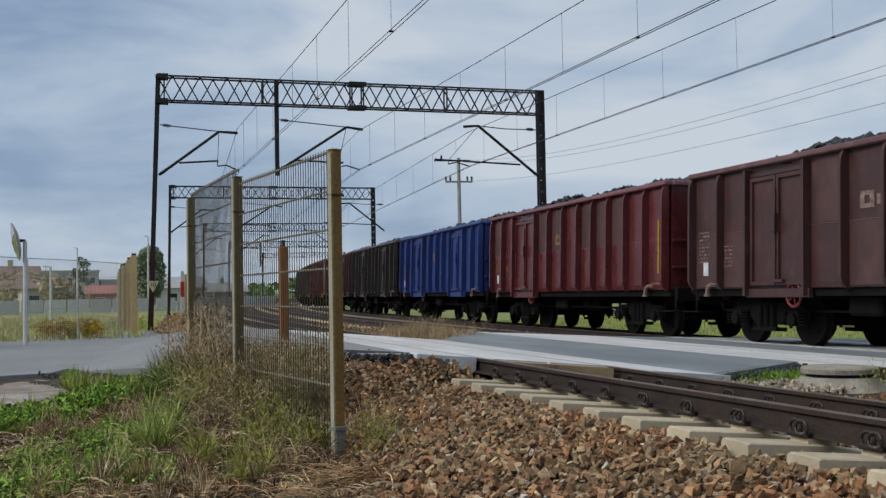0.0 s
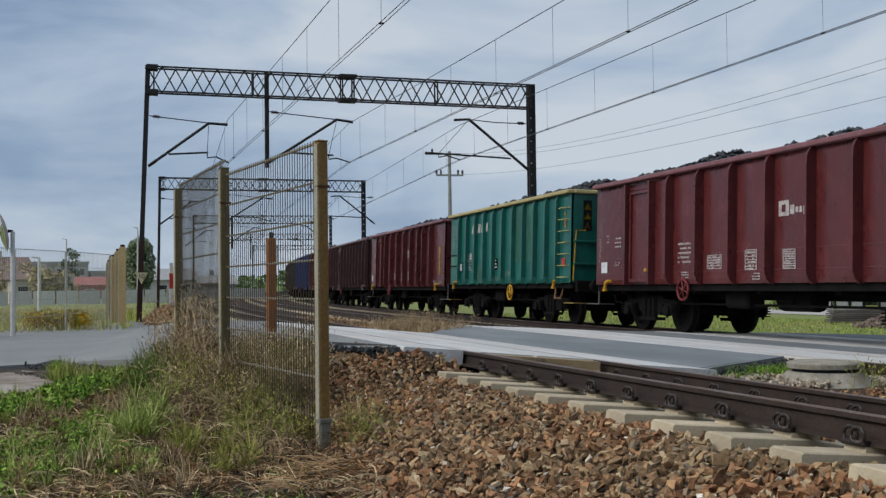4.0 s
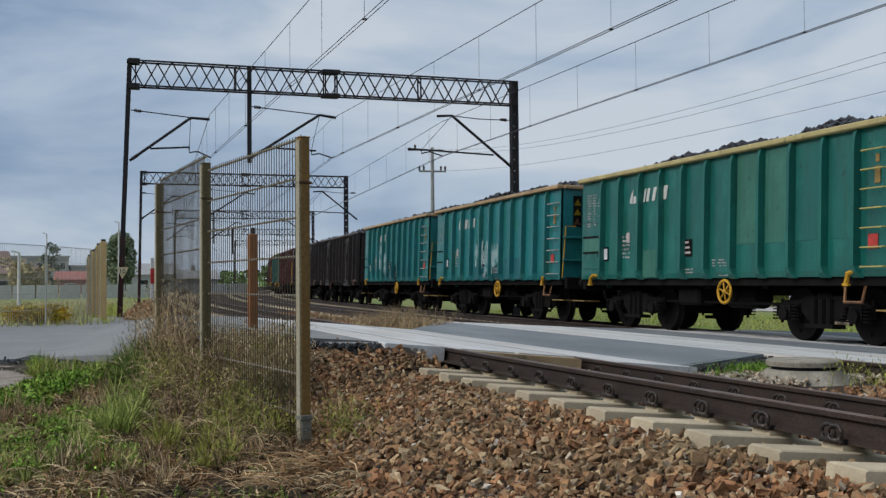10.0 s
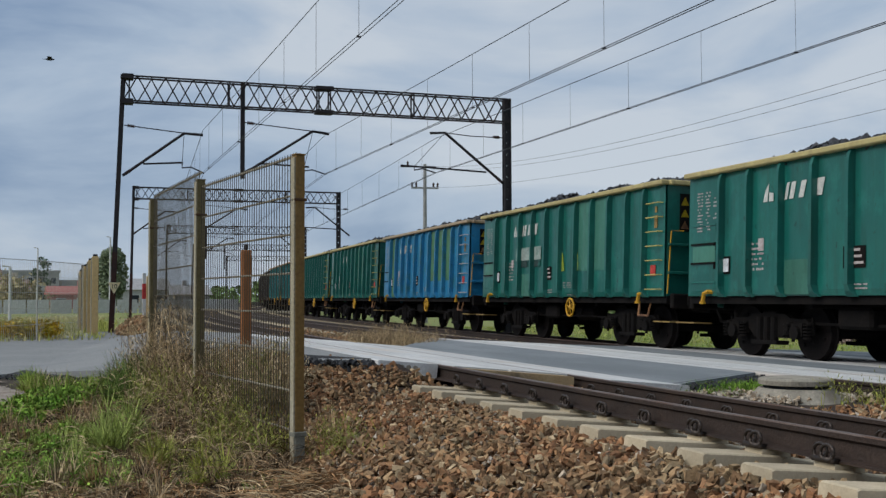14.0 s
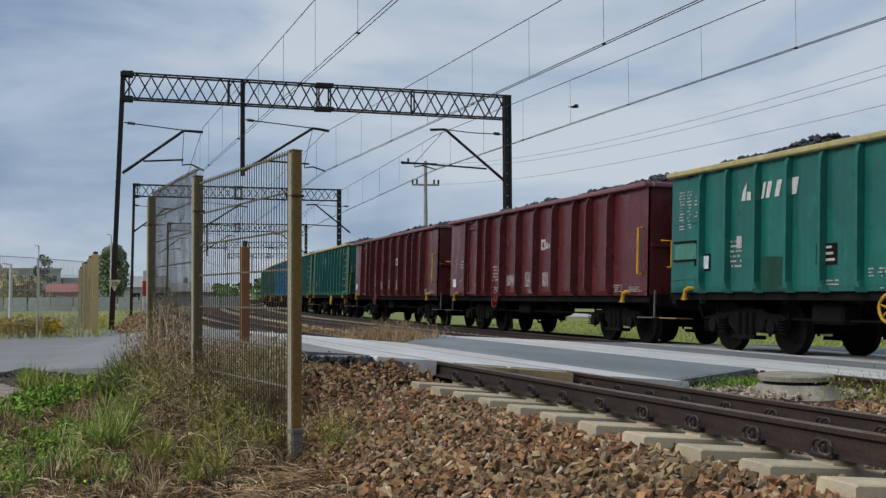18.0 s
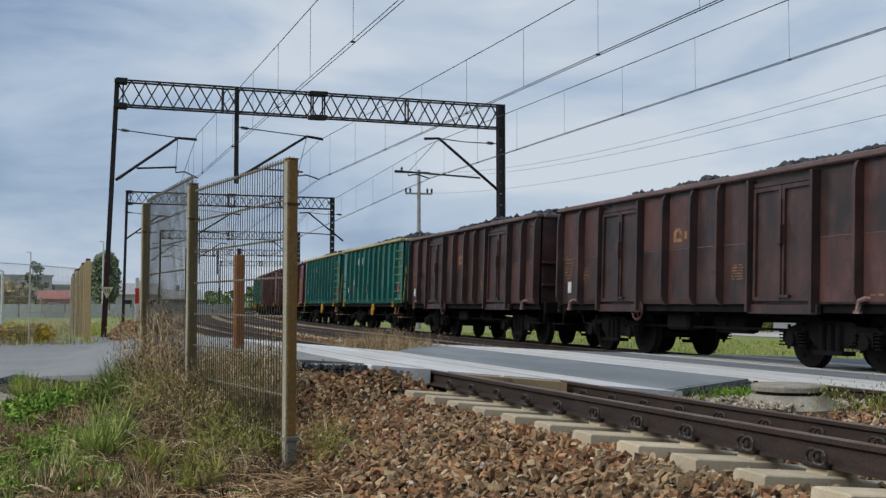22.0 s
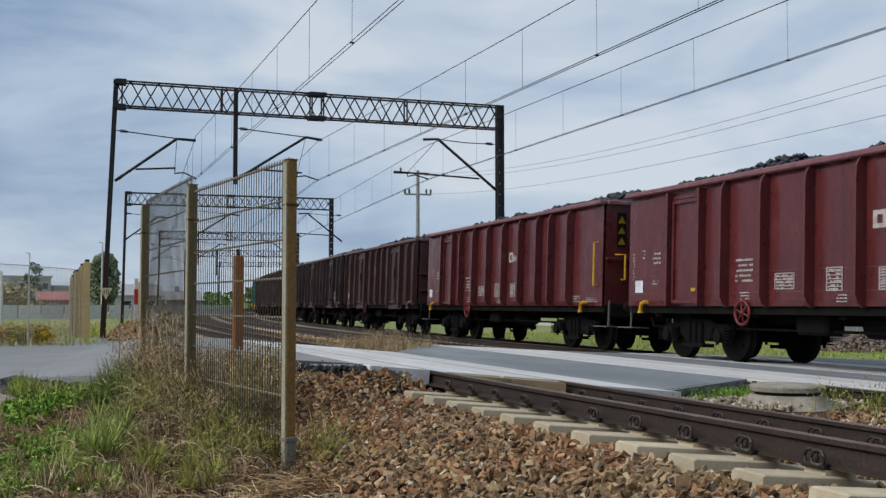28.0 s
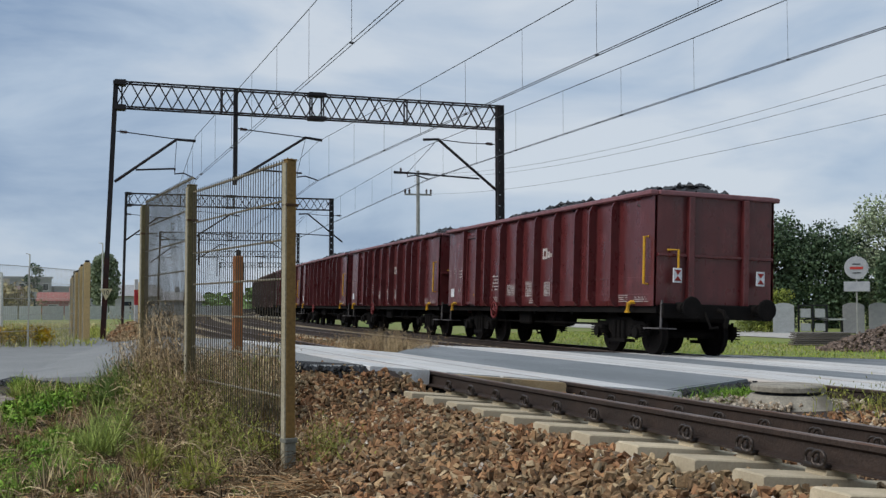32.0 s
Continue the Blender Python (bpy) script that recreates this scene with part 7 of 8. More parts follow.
blades("grass", bed_roots(700, 14, lambda r: r.uniform(5.8, 9.0), lambda r: r.gauss(2.9, 0.3)), M["grass_olive"], "thin green grass between the tracks", "grass", 0.06, 0.2, 0.008, 1.0, 37)
# meadow beyond the far track
def meadow_roots(count, seed, s0, s1, l0, l1):
    rng = random.Random(seed)
    out = []
    for _ in range(count):
        p = plan(rng.uniform(s0, s1), rng.uniform(l0, l1))
        out.append((p.x, p.y, ground_z(p.x, p.y) - 0.02))
    return out


blades("grass", meadow_roots(16000, 15, 14, 60, 11.2, 24), M["grass_green"], "short green meadow grass beyond the far track", "grass", 0.05, 0.15, 0.03, 0.9, 38, 2)
blades("grass", meadow_roots(12000, 17, 14, 60, 11.2, 24), M["meadow_olive"], "short yellowish meadow grass beyond the far track", "grass", 0.05, 0.17, 0.03, 0.9, 39, 2)
blades("grass", meadow_roots(9000, 18, 32, 70, -14, -4.4), M["meadow_dry"], "pale dry meadow grass beyond the road", "grass", 0.12, 0.42, 0.04, 0.7, 40, 2)
blades("grass", meadow_roots(8000, 19, 32, 60, -14, -3.4), M["meadow_olive"], "olive meadow grass beyond the road", "grass", 0.1, 0.42, 0.04, 0.7, 41, 2)
leaf_clump("flowering_shrub", [(-0.13 + 0.33 * k, 34.2 + 0.2 * (k % 2), -0.18, 0.75 + 0.15 * (k % 2)) for k in range(-2, 3)], M["flower"], "yellow-orange flowering shrub behind the fence", "shrub", 0.5, 420, 0.05, 42, 0.8, "")


# ---- trees ----
M["bark"] = material("bark", (0.09, 0.07, 0.05), (0.05, 0.04, 0.03), 0.95, scale=4, fine=30, bump=0.8)
M["crown_dark"] = plant_material("crown_dark", (0.065, 0.105, 0.06), (0.1, 0.145, 0.08), 0.5)
M["crown_mid"] = plant_material("crown_mid", (0.14, 0.23, 0.08), (0.2, 0.28, 0.11), 0.45)
M["crown_grey"] = plant_material("crown_grey", (0.26, 0.32, 0.19), (0.36, 0.41, 0.27), 0.45)
M["crown_yellow"] = plant_material("crown_yellow", (0.27, 0.3, 0.06), (0.18, 0.23, 0.05), 0.45)
# these two leaf colours are lightened to paint in the haze of distance
M["crown_round_hazy"] = plant_material("crown_round_hazy", (0.2, 0.25, 0.15), (0.26, 0.31, 0.19), 0.2)
M["crown_rust_hazy"] = plant_material("crown_rust_hazy", (0.42, 0.34, 0.18), (0.35, 0.31, 0.16), 0.2)


def tree(x, y, h, w, mat, label, seed, leaf=0.16, count=2600, bottom=0.18, lobes=16):
    rng = random.Random(seed)
    z0 = ground_z(x, y) if abs(x) < 300 else -0.8
    t = thing("tree", label, "tree", pose(x, y, z0), "trees")
    bm = bmesh.new()
    tube_bm(bm, [(0, 0, -0.1), (0.05, 0, h * 0.3), (-0.05, 0.05, h * 0.62), (0, 0, h * 0.9)], 0.03 * h * 0.6, 7, 0.02)
    ends = []
    for k in range(lobes):
        a = rng.uniform(0, 6.283)
        zz = h * rng.uniform(bottom, 0.93)
        prof = math.sin(math.pi * min(1.0, (zz / h - bottom * 0.5) / (1.04 - bottom * 0.5))) ** 0.6
        r = w * 0.5 * prof * rng.uniform(0.45, 0.95)
        e = (math.cos(a) * r, math.sin(a) * r, zz)
        tube_bm(bm, [(0, 0, zz * 0.72), (e[0] * 0.5, e[1] * 0.5, zz * 0.88), e], 0.012 * h * 0.5, 5, 0.01, caps=False)
        ends.append((*e, rng.uniform(0.6, 1.15)))
    part("trunk", bm, M["bark"], t)
    nr = np.random.RandomState(seed)
    V, F = [], []
    for _ in range(count):
        ex, ey, ez, k = ends[nr.randint(len(ends))]
        d = nr.normal(size=3)
        d /= np.linalg.norm(d)
        rr = w * 0.26 * k * nr.uniform(0.25, 1.0) ** 0.6
        p = np.array((ex, ey, ez)) + d * rr
        u = nr.normal(size=3)
        u /= np.linalg.norm(u)
        v = np.cross(u, nr.normal(size=3))
        v /= np.linalg.norm(v) + 1e-6
        s = leaf * nr.uniform(0.6, 1.4)
        n = len(V)
        V.extend([tuple(p - u * s), tuple(p + v * s * 0.6), tuple(p + u * s), tuple(p - v * s * 0.6)])
        F.append((n, n + 1, n + 2, n + 3))
    part("crown", raw_mesh("crown", V, F, mat), None, t)
    return t


R_TREES = [(46.5, 60.0, 7.2, 4.6, "crown_dark", "dark green conifer-like tree behind the wagon"), (50.0, 58.5, 6.8, 4.8, "crown_dark", "dark green leafy tree behind the path"), (53.5, 57.0, 8.4, 5.2, "crown_grey", "grey-green willow-like tree behind the path"),
           (56.5, 54.5, 9.0, 5.6, "crown_grey", "tall grey-green tree behind the path"), (59.5, 53.0, 8.2, 5.4, "crown_grey", "grey-green leafy tree behind the path"), (56.0, 50.0, 5.0, 4.4, "crown_yellow", "yellowish green bushy tree"),
           (52.0, 53.5, 5.2, 4.2, "crown_dark", "dark bushy tree behind the path"), (43.0, 63.5, 5.4, 4.2, "crown_mid", "green leafy tree by the path"), (39.0, 67.0, 5.0, 4.4, "crown_mid", "green leafy tree by the path"),
           (62.5, 50.0, 8.0, 5.6, "crown_grey", "grey-green leafy tree behind the path"), (60.0, 47.0, 5.4, 4.6, "crown_yellow", "yellowish green bushy tree"), (66.0, 46.0, 7.5, 5.6, "crown_mid", "green leafy tree behind the path")]
for k, (x, y, h, w, m, lab) in enumerate(R_TREES):
    tree(x, y, h, w, M[m], lab, 200 + k, 0.11, 15000, 0.02, 60)
# left: a rounded poplar and garden trees far off
tree(8.45, 132.0, 7.3, 3.1, M["crown_round_hazy"], "rounded green tree far beyond the road", 230, 0.17, 9000, 0.1, 70)
for k, (x, y, h, w, m) in enumerate([(-4.5, 120, 3.4, 6.5, "crown_rust_hazy"), (-1.0, 112, 2.9, 5.0, "crown_rust_hazy"), (-9.5, 128, 3.2, 5.5, "crown_rust_hazy"), (1.0, 190, 8.0, 3.4, "crown_dark"), (-14, 150, 5, 6, "crown_rust_hazy")]):
    tree(x, y, h, w, M[m], "autumn-tinted garden tree far off, paled for haze" if m == "crown_rust_hazy" else "green garden tree standing far off", 240 + k, 0.22, 1500, 0.05, 16)


def far_woods():
    """A low, uneven belt of woods round the horizon."""
    nr = np.random.RandomState(77)
    V, F = [], []
    for k in range(15000):
        a = nr.uniform(-0.5, 1.25)
        d = nr.uniform(240, 330)
        top = 4.2 + 2.6 * noise.noise(Vector((a * 14, 1, 2))) + 1.6 * noise.noise(Vector((a * 55, 4, 2)))
        if a > 0.55:
            top += 3.0
        z = -1 + max(0.6, top) * nr.uniform(0, 1) ** 0.8
        p = np.array((math.sin(a) * d, math.cos(a) * d, z))
        s = nr.uniform(0.5, 1.0)
        u = nr.normal(size=3)
        u /= np.linalg.norm(u)
        v = np.cross(u, nr.normal(size=3))
        v /= np.linalg.norm(v) + 1e-6
        n = len(V)
        V.extend([tuple(p - u * s), tuple(p + v * s * 0.7), tuple(p + u * s), tuple(p - v * s * 0.7)])
        F.append((n, n + 1, n + 2, n + 3))
    ob = new("far_woods", raw_mesh("far_woods", V, F, M["crown_mid"]))
    tagged(ob, "low belt of distant grey-green woods on the horizon", "woods", kind="stuff")


far_woods()


# ---- beyond the road ----
M["white_paint"] = material("white_paint", (0.7, 0.7, 0.68), (0.6, 0.6, 0.58), 0.6, scale=4, bump=0.05)
M["tan_wood"] = material("tan_wood", (0.66, 0.47, 0.22), (0.55, 0.39, 0.18), 0.75, scale=3, fine=40, bump=0.15, stretch=(1, 1, 0.2))
M["red_band"] = material("red_band", (0.5, 0.04, 0.04), None, 0.5, bump=0)
M["mirror_back"] = material("mirror_back", (0.42, 0.38, 0.32), (0.33, 0.3, 0.26), 0.6, scale=4, bump=0.05)
M["mirror_glass"] = material("mirror_glass", (0.8, 0.82, 0.85), None, 0.05, 1.0, bump=0)

# the fence's other arm, beyond the road
fence2 = thing("wire_fence", "welded-mesh fence on tan posts beyond the road", "fence")
W = [(1.86, 37.1), (1.82, 39.2), (1.76, 41.2), (1.68, 43.3)]
for k, (x, y) in enumerate(W):
    high, wide = (2.59, 2.53, 2.38, 2.25)[k], (0.2, 0.19, 0.18, 0.17)[k]
    f = part("post", box(-wide / 2, wide / 2, -0.06, 0.06, -0.3, high, 0.012), M["tan_wood"], fence2, at=pose(x, y, -0.5, 0, 0, 4))
    # left side again painted pale, as if catching the light
    part("edge_strip", box(-wide / 2 - 0.03, -wide / 2 - 0.002, -0.05, 0.05, 0.0, high - 0.05), M["post_lit_side"], f)
    part("cap", box(-0.07, 0.07, -0.05, 0.05, high, high + 0.07, 0.012), M["steel_dark"], f, "dark cap")
for a, b in zip(W, W[1:]):
    fence_panel(fence2, a, b, -0.45, 1.95, 0.06, 0.4, 0.006, 0.012)
F3 = [(1.5, 36.8), (0.1, 33.6), (-1.2, 31.4), (-2.6, 28.6), (-4.0, 25.8)]
fence3 = thing("mesh_fence", "thin pale welded-mesh fence along the meadow", "fence")
for k, (x, y) in enumerate(F3[1:]):
    part("post", tube([(x, y, -0.6), (x, y, 1.8)], 0.025, 6), M["pale_wire"], fence3)
for a, b in zip(F3, F3[1:]):
    fence_panel(fence3, a, b, -0.5, 1.82, 0.1, 0.46, 0.005, 0.007, "pale_wire")

mirror = thing("traffic_mirror", "round convex road mirror on a slim white pole", "traffic mirror", pose(-1.21, 30.4, -0.52))
part("pole", tube([(0, 0, 0), (0, 0, 2.75)], 0.055, 10), M["white_paint"], mirror)
part("bracket", tube([(0, 0, 2.62), (-0.02, 0, 2.76), (-0.12, 0, 2.76)], 0.045, 8), M["steel_dark"], mirror)
disc = lathe([(0.02, 0.10), (0.25, 0.08), (0.42, 0.035), (0.5, 0.0), (0.51, -0.02), (0.48, -0.03), (0.3, 0.03), (0.05, 0.05)], 28, "x")
part("dish", disc, M["mirror_back"], mirror, at=pose(-0.22, 0, 2.74, 0, -12, 6))
part("glass", lathe([(0.02, -0.10), (0.25, -0.085), (0.47, -0.03), (0.47, -0.025)], 28, "x"), M["mirror_glass"], mirror, at=pose(-0.22, 0, 2.74, 0, -12, 6))

for x, y, lab in ((3.57, 38.9, "white marker post with a red band by the crossing"),):
    mk = thing("marker_post", lab, "marker post", pose(x, y, -0.5))
    part("shaft", box(-0.06, 0.06, -0.06, 0.06, 0, 2.1, 0.01), M["white_paint"], mk)
    part("band", box(-0.065, 0.065, -0.065, 0.065, 1.2, 1.74, 0.01), M["red_band"], mk)
    part("rear_stake", box(0.09, 0.19, 0.1, 0.2, 0, 2.0, 0.01), M["tan_wood"], mk)
orange = thing("marker_post", "weathered orange post behind the mesh fence", "post", pose(2.54, 14.0, -0.45, 0, 0, 12))
part("shaft", box(-0.055, 0.055, -0.045, 0.045, -0.1, 1.78, 0.008), M["orange_post"], orange)
part("cap", box(-0.02, 0.02, -0.02, 0.02, 1.78, 1.86), M["steel_dark"], orange)

for x, y, h in ((-1.08, 57.6, 2.9), (0.35, 107.0, 6.0), (6.6, 105.0, 7.0), (-10.0, 96.0, 5.0)):
    lp = thing("slim_pole", "slim white pole far beyond the meadow", "pole", pose(x, y, -0.6), "slim poles")
    part("shaft", tube([(0, 0, 0), (0, 0, h)], 0.09, 8, 0.06), M["white_paint"], lp)
    part("top_bracket", tube([(0, 0, h), (-0.35, 0, h + 0.05)], 0.04, 5), M["white_paint"], lp)
wall = thing("garden_fence", "low grey slatted garden fence far off", "fence", pose(0, 0, 0))
M["grey_slat"] = material("grey_slat", (0.6, 0.61, 0.58), (0.52, 0.53, 0.5), 0.8, scale=1, fine=12, per_piece=0.15)
slat = mesh_of(box(-0.9, 0.9, -0.03, 0.03, 0, 1.25, 0.01), M["grey_slat"], name="panel")
for k in range(26):
    part("panel", slat, None, wall, at=pose(-30 + k * 1.9, 97 + 0.3 * k, -0.6, 0, 0, 9))


def house(x, y, w, d, h, roof_h, turn, wall_mat, roof_mat, label, rows=1, cols=3, flat=False):
    b = thing("house" if not flat else "building", label, "house" if not flat else "building", pose(x, y, -0.8, 0, 0, turn), "buildings far off")
    part("wall", box(-w / 2, w / 2, -d / 2, d / 2, 0, h), wall_mat, b)
    bm = bmesh.new()
    if flat:
        box_bm(bm, -w / 2 - 0.2, w / 2 + 0.2, -d / 2 - 0.2, d / 2 + 0.2, h, h + 0.4)
    else:
        e = 0.4
        v = [bm.verts.new(c) for c in ((-w / 2 - e, -d / 2 - e, h - 0.1), (w / 2 + e, -d / 2 - e, h - 0.1), (w / 2 + e, d / 2 + e, h - 0.1), (-w / 2 - e, d / 2 + e, h - 0.1), (-w / 2 - e, 0, h + roof_h), (w / 2 + e, 0, h + roof_h))]
        for f in ((0, 1, 5, 4), (2, 3, 4, 5), (1, 2, 5), (3, 0, 4), (3, 2, 1, 0)):
            bm.faces.new([v[i] for i in f])
    part("roof", bm, roof_mat, b)
    for r in range(rows):
        for c in range(cols):
            px, pz = -w / 2 + w * (c + 0.5) / cols, h * (r + 0.32) / rows
            win = part("window", box(px - w / cols * 0.25, px + w / cols * 0.25, -d / 2 - 0.06, -d / 2 - 0.01, pz, pz + h / rows * 0.42), M["white_paint"], b)
            part("pane", box(px - w / cols * 0.21, px + w / cols * 0.21, -d / 2 - 0.075, -d / 2 - 0.062, pz + 0.1, pz + h / rows * 0.42 - 0.1), M["window_glass"], win)
    if not flat:
        part("chimney", box(w * 0.2, w * 0.2 + 0.6, -0.3, 0.3, h + roof_h * 0.5, h + roof_h + 0.7), wall_mat, b)
    return b


M["window_glass"] = material("window_glass", (0.05, 0.06, 0.07), None, 0.1, bump=0)
M["beige_wall"] = material("beige_wall", (0.62, 0.55, 0.43), (0.55, 0.48, 0.38), 0.9, scale=0.5, fine=6)
M["grey_wall"] = material("grey_wall", (0.42, 0.42, 0.42), (0.36, 0.36, 0.37), 0.9, scale=0.5, fine=6)
M["white_wall"] = material("white_wall", (0.62, 0.62, 0.62), (0.55, 0.55, 0.55), 0.9, scale=0.5, fine=6)
M["red_roof"] = material("red_roof", (0.42, 0.16, 0.14), (0.36, 0.14, 0.12), 0.85, scale=0.8, fine=8)
M["brown_roof"] = material("brown_roof", (0.26, 0.18, 0.15), (0.21, 0.15, 0.13), 0.85, scale=0.8, fine=8)
house(-9.5, 138, 11, 8, 2.9, 2.6, 12, M["beige_wall"], M["brown_roof"], "beige house with a brown roof beyond the meadow", 1, 3)
house(-3.0, 118, 4.5, 4, 2.7, 0.8, 12, M["beige_wall"], M["brown_roof"], "small beige outbuilding beyond the meadow", 1, 2)
house(-5.0, 210, 18, 9, 6.2, 0.4, 5, M["grey_wall"], M["grey_wall"], "long grey flat-roofed building in the distance", 2, 9, True)
house(4.4, 150, 5, 5, 2.2, 1.0, 4, M["red_roof"], M["red_roof"], "low red shed beyond the meadow", 1, 2)
house(10.5, 215, 12, 9, 4.6, 0.4, 5, M["grey_wall"], M["grey_wall"], "grey flat-roofed block in the distance", 2, 5, True)
house(13.5, 150, 6, 6, 2.8, 1.4, 5, M["white_wall"], M["grey_wall"], "white house beside the track far off", 1, 2)
house(18.5, 165, 11, 7, 2.2, 1.3, 3, M["grey_wall"], M["grey_wall"], "dark grey shed far off", 1, 3)
house(-22, 150, 10, 8, 3.2, 3.0, 14, M["white_wall"], M["brown_roof"], "white house with a brown roof far off", 1, 3)

# ---- beside the far road ----
M["granite"] = material("granite", (0.28, 0.28, 0.28), (0.23, 0.23, 0.24), 0.5, scale=5, fine=60, bump=0.05)
M["pale_stone"] = material("pale_stone", (0.38, 0.4, 0.4), (0.32, 0.34, 0.34), 0.6, scale=5, fine=60, bump=0.05)
M["black_stone"] = material("black_stone", (0.015, 0.015, 0.017), None, 0.25, scale=5, bump=0)
M["old_wood"] = material("old_wood", (0.2, 0.18, 0.165), (0.14, 0.125, 0.115), 0.9, scale=3, fine=40, stretch=(0.3, 1, 1), per_piece=0.2)
M["gravel_path"] = material("gravel_path", (0.5, 0.48, 0.45), (0.43, 0.41, 0.38), 0.95, scale=1, fine=20, bump=0.4)


def arched(w, h, d, rise):
    bm = bmesh.new()
    prof = [(-w / 2, 0)] + [(-w / 2 + w * k / 10, h - rise + rise * math.sin(math.pi * k / 10) ** 0.8) for k in range(11)] + [(w / 2, 0)]
    a = [bm.verts.new((x, -d / 2, z)) for x, z in prof]
    b = [bm.verts.new((x, d / 2, z)) for x, z in prof]
    bm.faces.new(a[::-1])
    bm.faces.new(b)
    for k in range(len(prof)):
        q = (k + 1) % len(prof)
        bm.faces.new((a[k], a[q], b[q], b[k]))
    return bm


for k, (x, y, m, lab) in enumerate(((42.45, 48.0, "granite", "grey arched granite slab standing by the path"), (43.62, 47.3, "granite", "grey arched granite slab beside its twin"), (44.8, 46.6, "granite", "grey arched granite slab at the row's end"), (39.2, 49.8, "pale_stone", "pale arched stone slab by the path"))):
    st = thing("stone_slab", lab, "stone slab", pose(x, y, -0.95, 0, 0, -30), "stone slabs on show")
    part("slab", arched(1.12, 1.72, 0.16, 0.16), M[m], st)
    part("plinth", box(-0.65, 0.65, -0.25, 0.25, -0.05, 0.08, 0.02), M["pale_stone"], st)
rack = thing("display_rack", "dark metal rack holding small pale stone plates", "rack", pose(40.6, 49.1, -0.95, 0, 0, -30))
for x in (-0.75, 0.0, 0.75):
    part("upright", box(x - 0.05, x + 0.05, -0.05, 0.05, 0, 1.62), M["black_stone"], rack)
for z in (0.05, 0.78, 1.55):
    part("shelf", box(-0.8, 0.8, -0.15, 0.15, z, z + 0.06), M["black_stone"], rack)
for x in (-0.38, 0.38):
    for z, hh in ((0.16, 0.42), (0.9, 0.5)):
        part("plate", box(x - 0.27, x + 0.27, -0.09, -0.04, z, z + hh, 0.01), M["pale_stone"], rack)
bench = thing("stone_bench", "small pale stone bench among the slabs", "bench", pose(41.6, 48.6, -0.95, 0, 0, -30))
part("seat", box(-0.6, 0.6, -0.2, 0.2, 0.75, 0.85, 0.01), M["pale_stone"], bench)
for x in (-0.45, 0.45):
    part("leg", box(x - 0.08, x + 0.08, -0.15, 0.15, 0, 0.75, 0.01), M["black_stone"], bench)

hedge_c = [(38.2 + 0.35 * k, 52.2 - 0.2 * k, -0.95 + 0.35 + 0.6 * j, 1.0) for k in range(7) for j in range(4)]
leaf_clump("hedge", hedge_c, M["crown_yellow"], "clipped yellow-green hedge by the path", "hedge", 0.5, 260, 0.07, 60, 0.9, "")
pal = thing("timber_stack", "low stack of weathered grey timber boards on the grass", "timber stack", pose(29.6, 35.3, -1.02, 0, 0, -24))
plank = mesh_of(box(-1.15, 1.15, -0.09, 0.09, 0, 0.045, 0.006), M["old_wood"], name="plank")
for j in range(7):
    for k in range(5):
        part("plank", plank, None, pal, at=pose(rng.uniform(-0.06, 0.06), -0.44 + k * 0.22, 0.1 + j * 0.075, 0, 0, rng.uniform(-1, 1)))
for x in (-0.8, 0.8):
    part("bearer", box(x - 0.06, x + 0.06, -0.55, 0.55, 0, 0.1), M["old_wood"], pal)
rng = random.Random(31)
pl = []
for _ in range(1500):
    a, r = rng.uniform(0, 6.28), math.sqrt(rng.random())
    pl.append((29.0 + 2.6 * r * math.cos(a), 31.2 + 2.0 * r * math.sin(a), -1.02 + 0.85 * (1 - r) + rng.uniform(0, 0.1)))
M["spoil"] = material("spoil", (0.16, 0.115, 0.095), (0.22, 0.17, 0.14), 0.95, scale=10, fine=40, per_piece=0.4, islands=True)
scatter_stones("spoil_heap", pl, [rng.uniform(0.06, 0.14) for _ in pl], M["spoil"], "heap of brown rubble on the grass", 32)
strip("path", 27.5, 33.0, 38, 90, 0.03, M["gravel_path"], 2.0, 4, "pale gravel path before the trees", "path", lambda s, l: lerp_table(l, SECTION))

M["sign_grey"] = material("sign_grey", (0.42, 0.43, 0.46), (0.35, 0.36, 0.39), 0.4, scale=3, bump=0)
sg = thing("round_sign", "round pale grey sign with a red line of writing", "sign", pose(42.0, 47.2, -0.95, 0, 0, -38))
part("pole", tube([(0, 0, 0), (0, 0, 4.3)], 0.04, 8), M["pole"], sg)
part("disc", lathe([(0.05, -0.02), (0.6, -0.02), (0.62, 0.0), (0.6, 0.02), (0.05, 0.02)], 28, "y"), M["sign_grey"], sg, "round pale grey board", at=pose(0, -0.07, 3.6))
part("writing", box(-0.33, 0.33, -0.105, -0.095, 3.52, 3.66), M["red_mark"], sg, "red bar of writing")
part("writing", box(-0.2, 0.2, -0.105, -0.095, 3.78, 3.83), M["ink"], sg)
part("writing", box(-0.2, 0.2, -0.105, -0.095, 3.3, 3.35), M["ink"], sg)
part("plate", box(-0.66, 0.66, -0.085, -0.055, 2.32, 2.86, 0.01), M["sign_grey"], sg, "pale grey rectangular plate")

# ---- between the tracks ----
man = thing("manhole", "raised round concrete manhole with a weathered lid in the ballast", "manhole", pose(7.2, 9.1, -0.355))
part("ring", lathe([(0.53, -0.12), (0.52, 0.0), (0.37, 0.15), (0.36, 0.155)], 32), M["old_concrete"], man)
# near-black collar added as the shade in the slit beneath the lid
part("gap", lathe([(0.32, 0.14), (0.32, 0.186)], 24), M["asphalt_edge"], man)
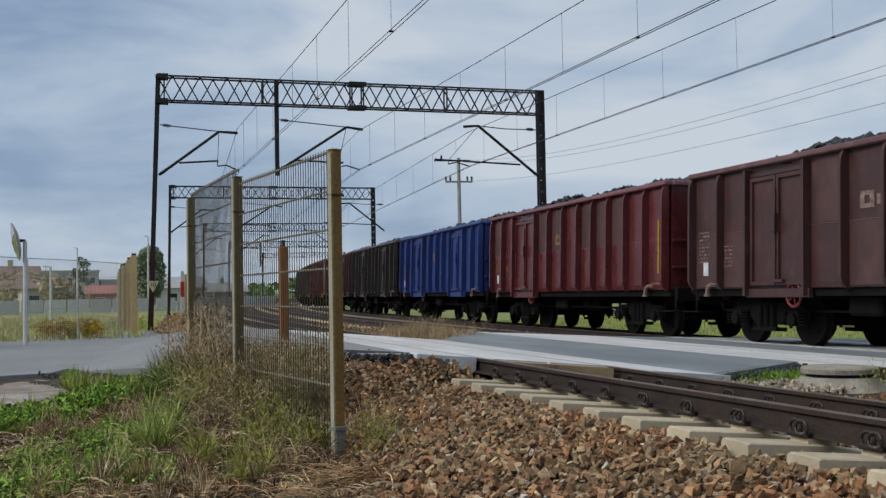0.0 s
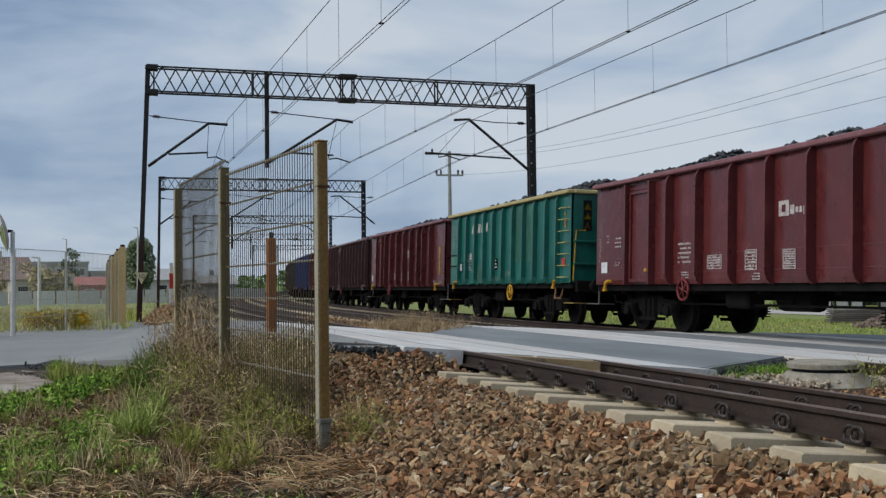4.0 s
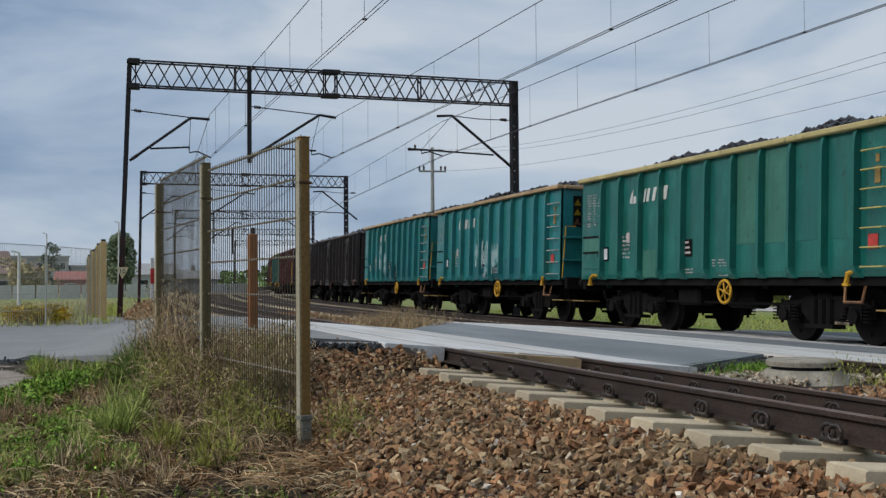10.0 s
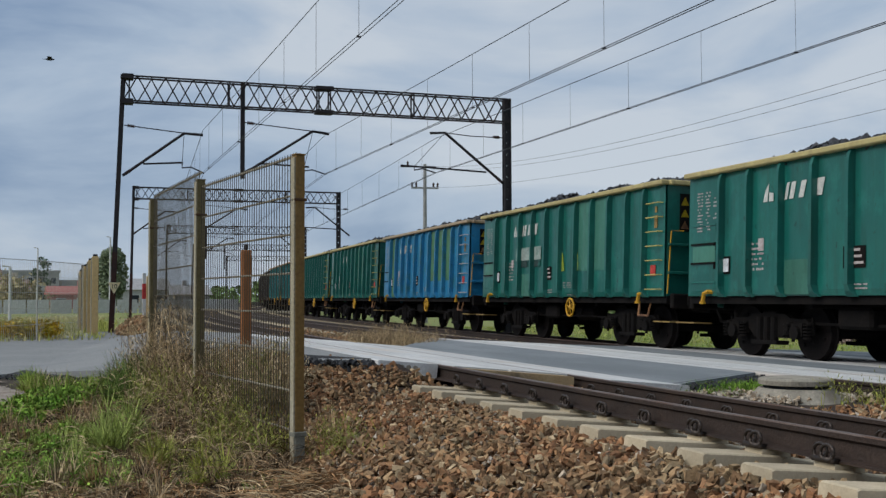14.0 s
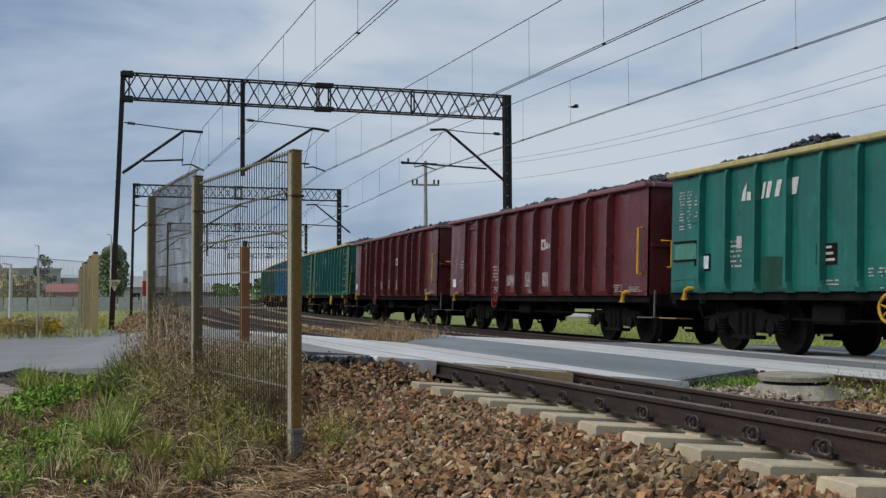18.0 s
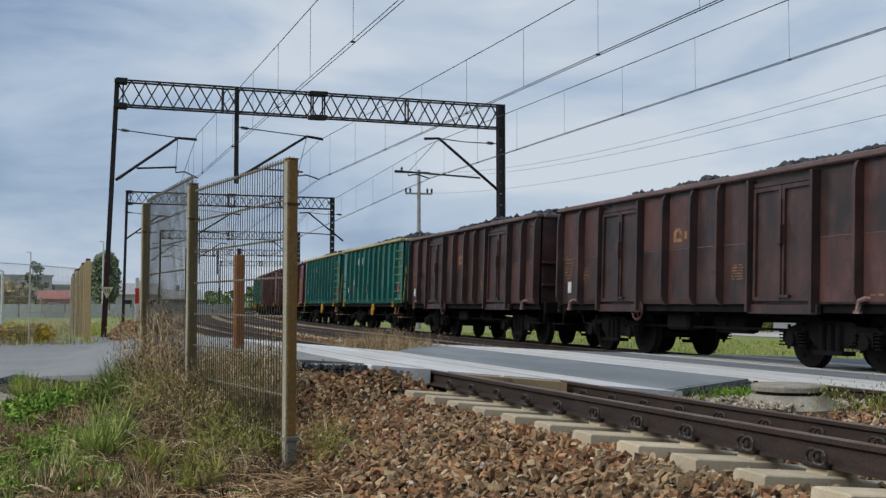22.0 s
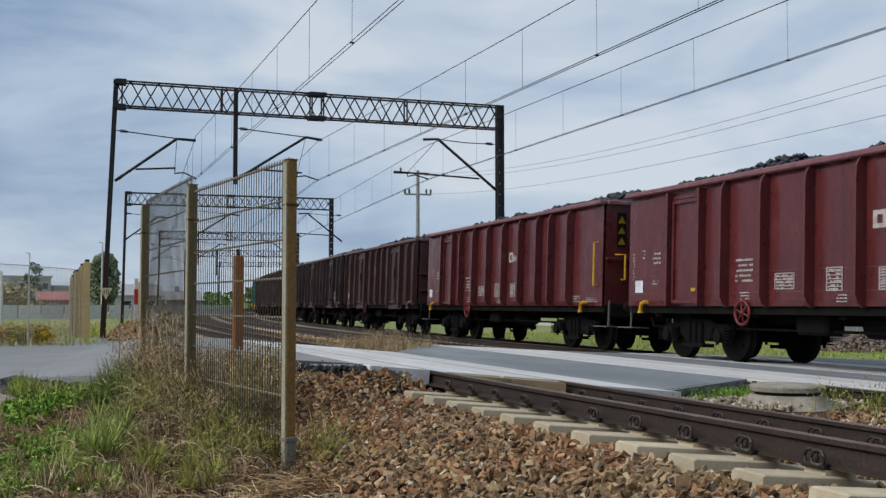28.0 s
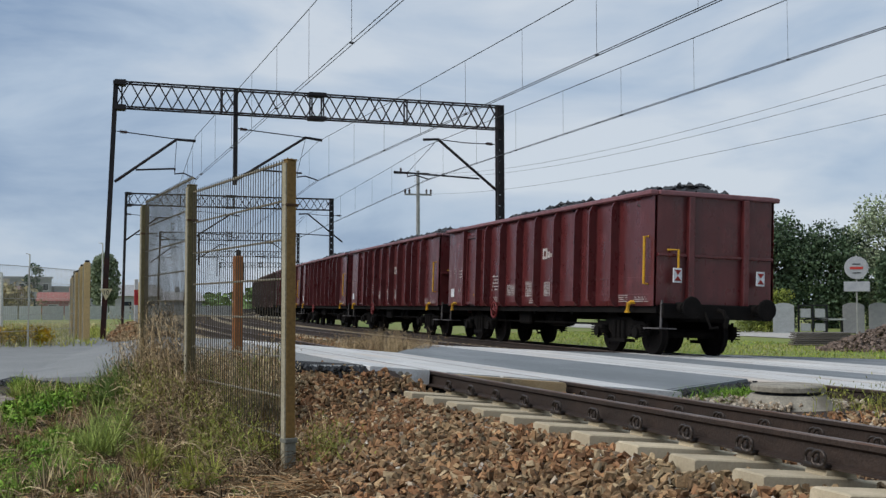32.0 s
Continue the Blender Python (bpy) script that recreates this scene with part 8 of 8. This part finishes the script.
part("lid", lathe([(0.34, 0.185), (0.365, 0.19), (0.37, 0.235), (0.355, 0.25), (0.2, 0.255), (0.05, 0.255)], 32), M["old_concrete"], man, "weathered concrete lid")

# ---- a bird in the sky ----
M["feather"] = material("feather", (0.02, 0.02, 0.022), (0.03, 0.03, 0.03), 0.8, bump=0)
bird = thing("bird", "small dark bird flying across the sky", "bird")
part("body", lathe([(0.01, -0.16), (0.045, -0.08), (0.05, 0.02), (0.03, 0.12), (0.01, 0.18)], 8, "y"), M["feather"], bird)
for e in (-1, 1):
    bm = bmesh.new()
    for z in (0.0, 0.012):
        bm.faces.new([bm.verts.new((e * x, y, z + dz)) for x, y, dz in ((0.03, 0.08, 0), (0.2, 0.1, 0.05), (0.42, -0.04, 0.02), (0.2, -0.06, 0.05), (0.03, -0.08, 0))])
    part("wing", bm, M["feather"], bird)
part("tail", box(-0.03, 0.03, -0.26, -0.14, -0.006, 0.006), M["feather"], bird)


# ---- what moves ----
def motions():
    """The train draws away along the far track, its wheels rolling."""
    times = [float(t) for t in range(33)]
    for (wg, off), (coal, _) in zip(wagons, loads):
        rows = [(t, track_pose(3, tail_station(t) + off)) for t in times]
        walk(wg, rows)
        walk(coal, rows)
        # the wheels turn while the wagon is near enough to see them
        seen = [k / 15 for k in range(481) if -4 < tail_station(k / 15) + off < 75]
        if seen:
            ts = ([] if seen[0] < 0.01 else [0.0]) + seen + ([] if seen[-1] > 31.99 else [32.0])
            for ob in wg.children_recursive:
                if ob.name.startswith("wheelset"):
                    y = ob.location.y
                    walk(ob, [(t, pose(0, y, 0.46, -math.degrees((tail_station(t) + off) / 0.46) % 360)) for t in ts])

    # the bird crosses from the road's side and dips behind the train
    flight = [(0, -86, 62, 12), (13.5, -2.8, 45.5, 10.0), (14.0, 0.47, 44.3, 9.93), (14.4, 3.0, 43.3, 9.92), (15.5, 8.4, 41.3, 10.45), (16.6, 13.85, 39.2, 10.6), (17.0, 15.5, 38.7, 10.12), (17.4, 17.2, 38.1, 9.5), (18.0, 19.4, 37.3, 7.9), (18.5, 21.2, 36.7, 6.6),
              (20, 26.5, 35, 3.0), (22, 33, 33, 3.0), (32, 75, 20, 12)]
    walk(bird, [(t, pose(x, y, z, 0, 0, -100)) for t, x, y, z in flight])


motions()
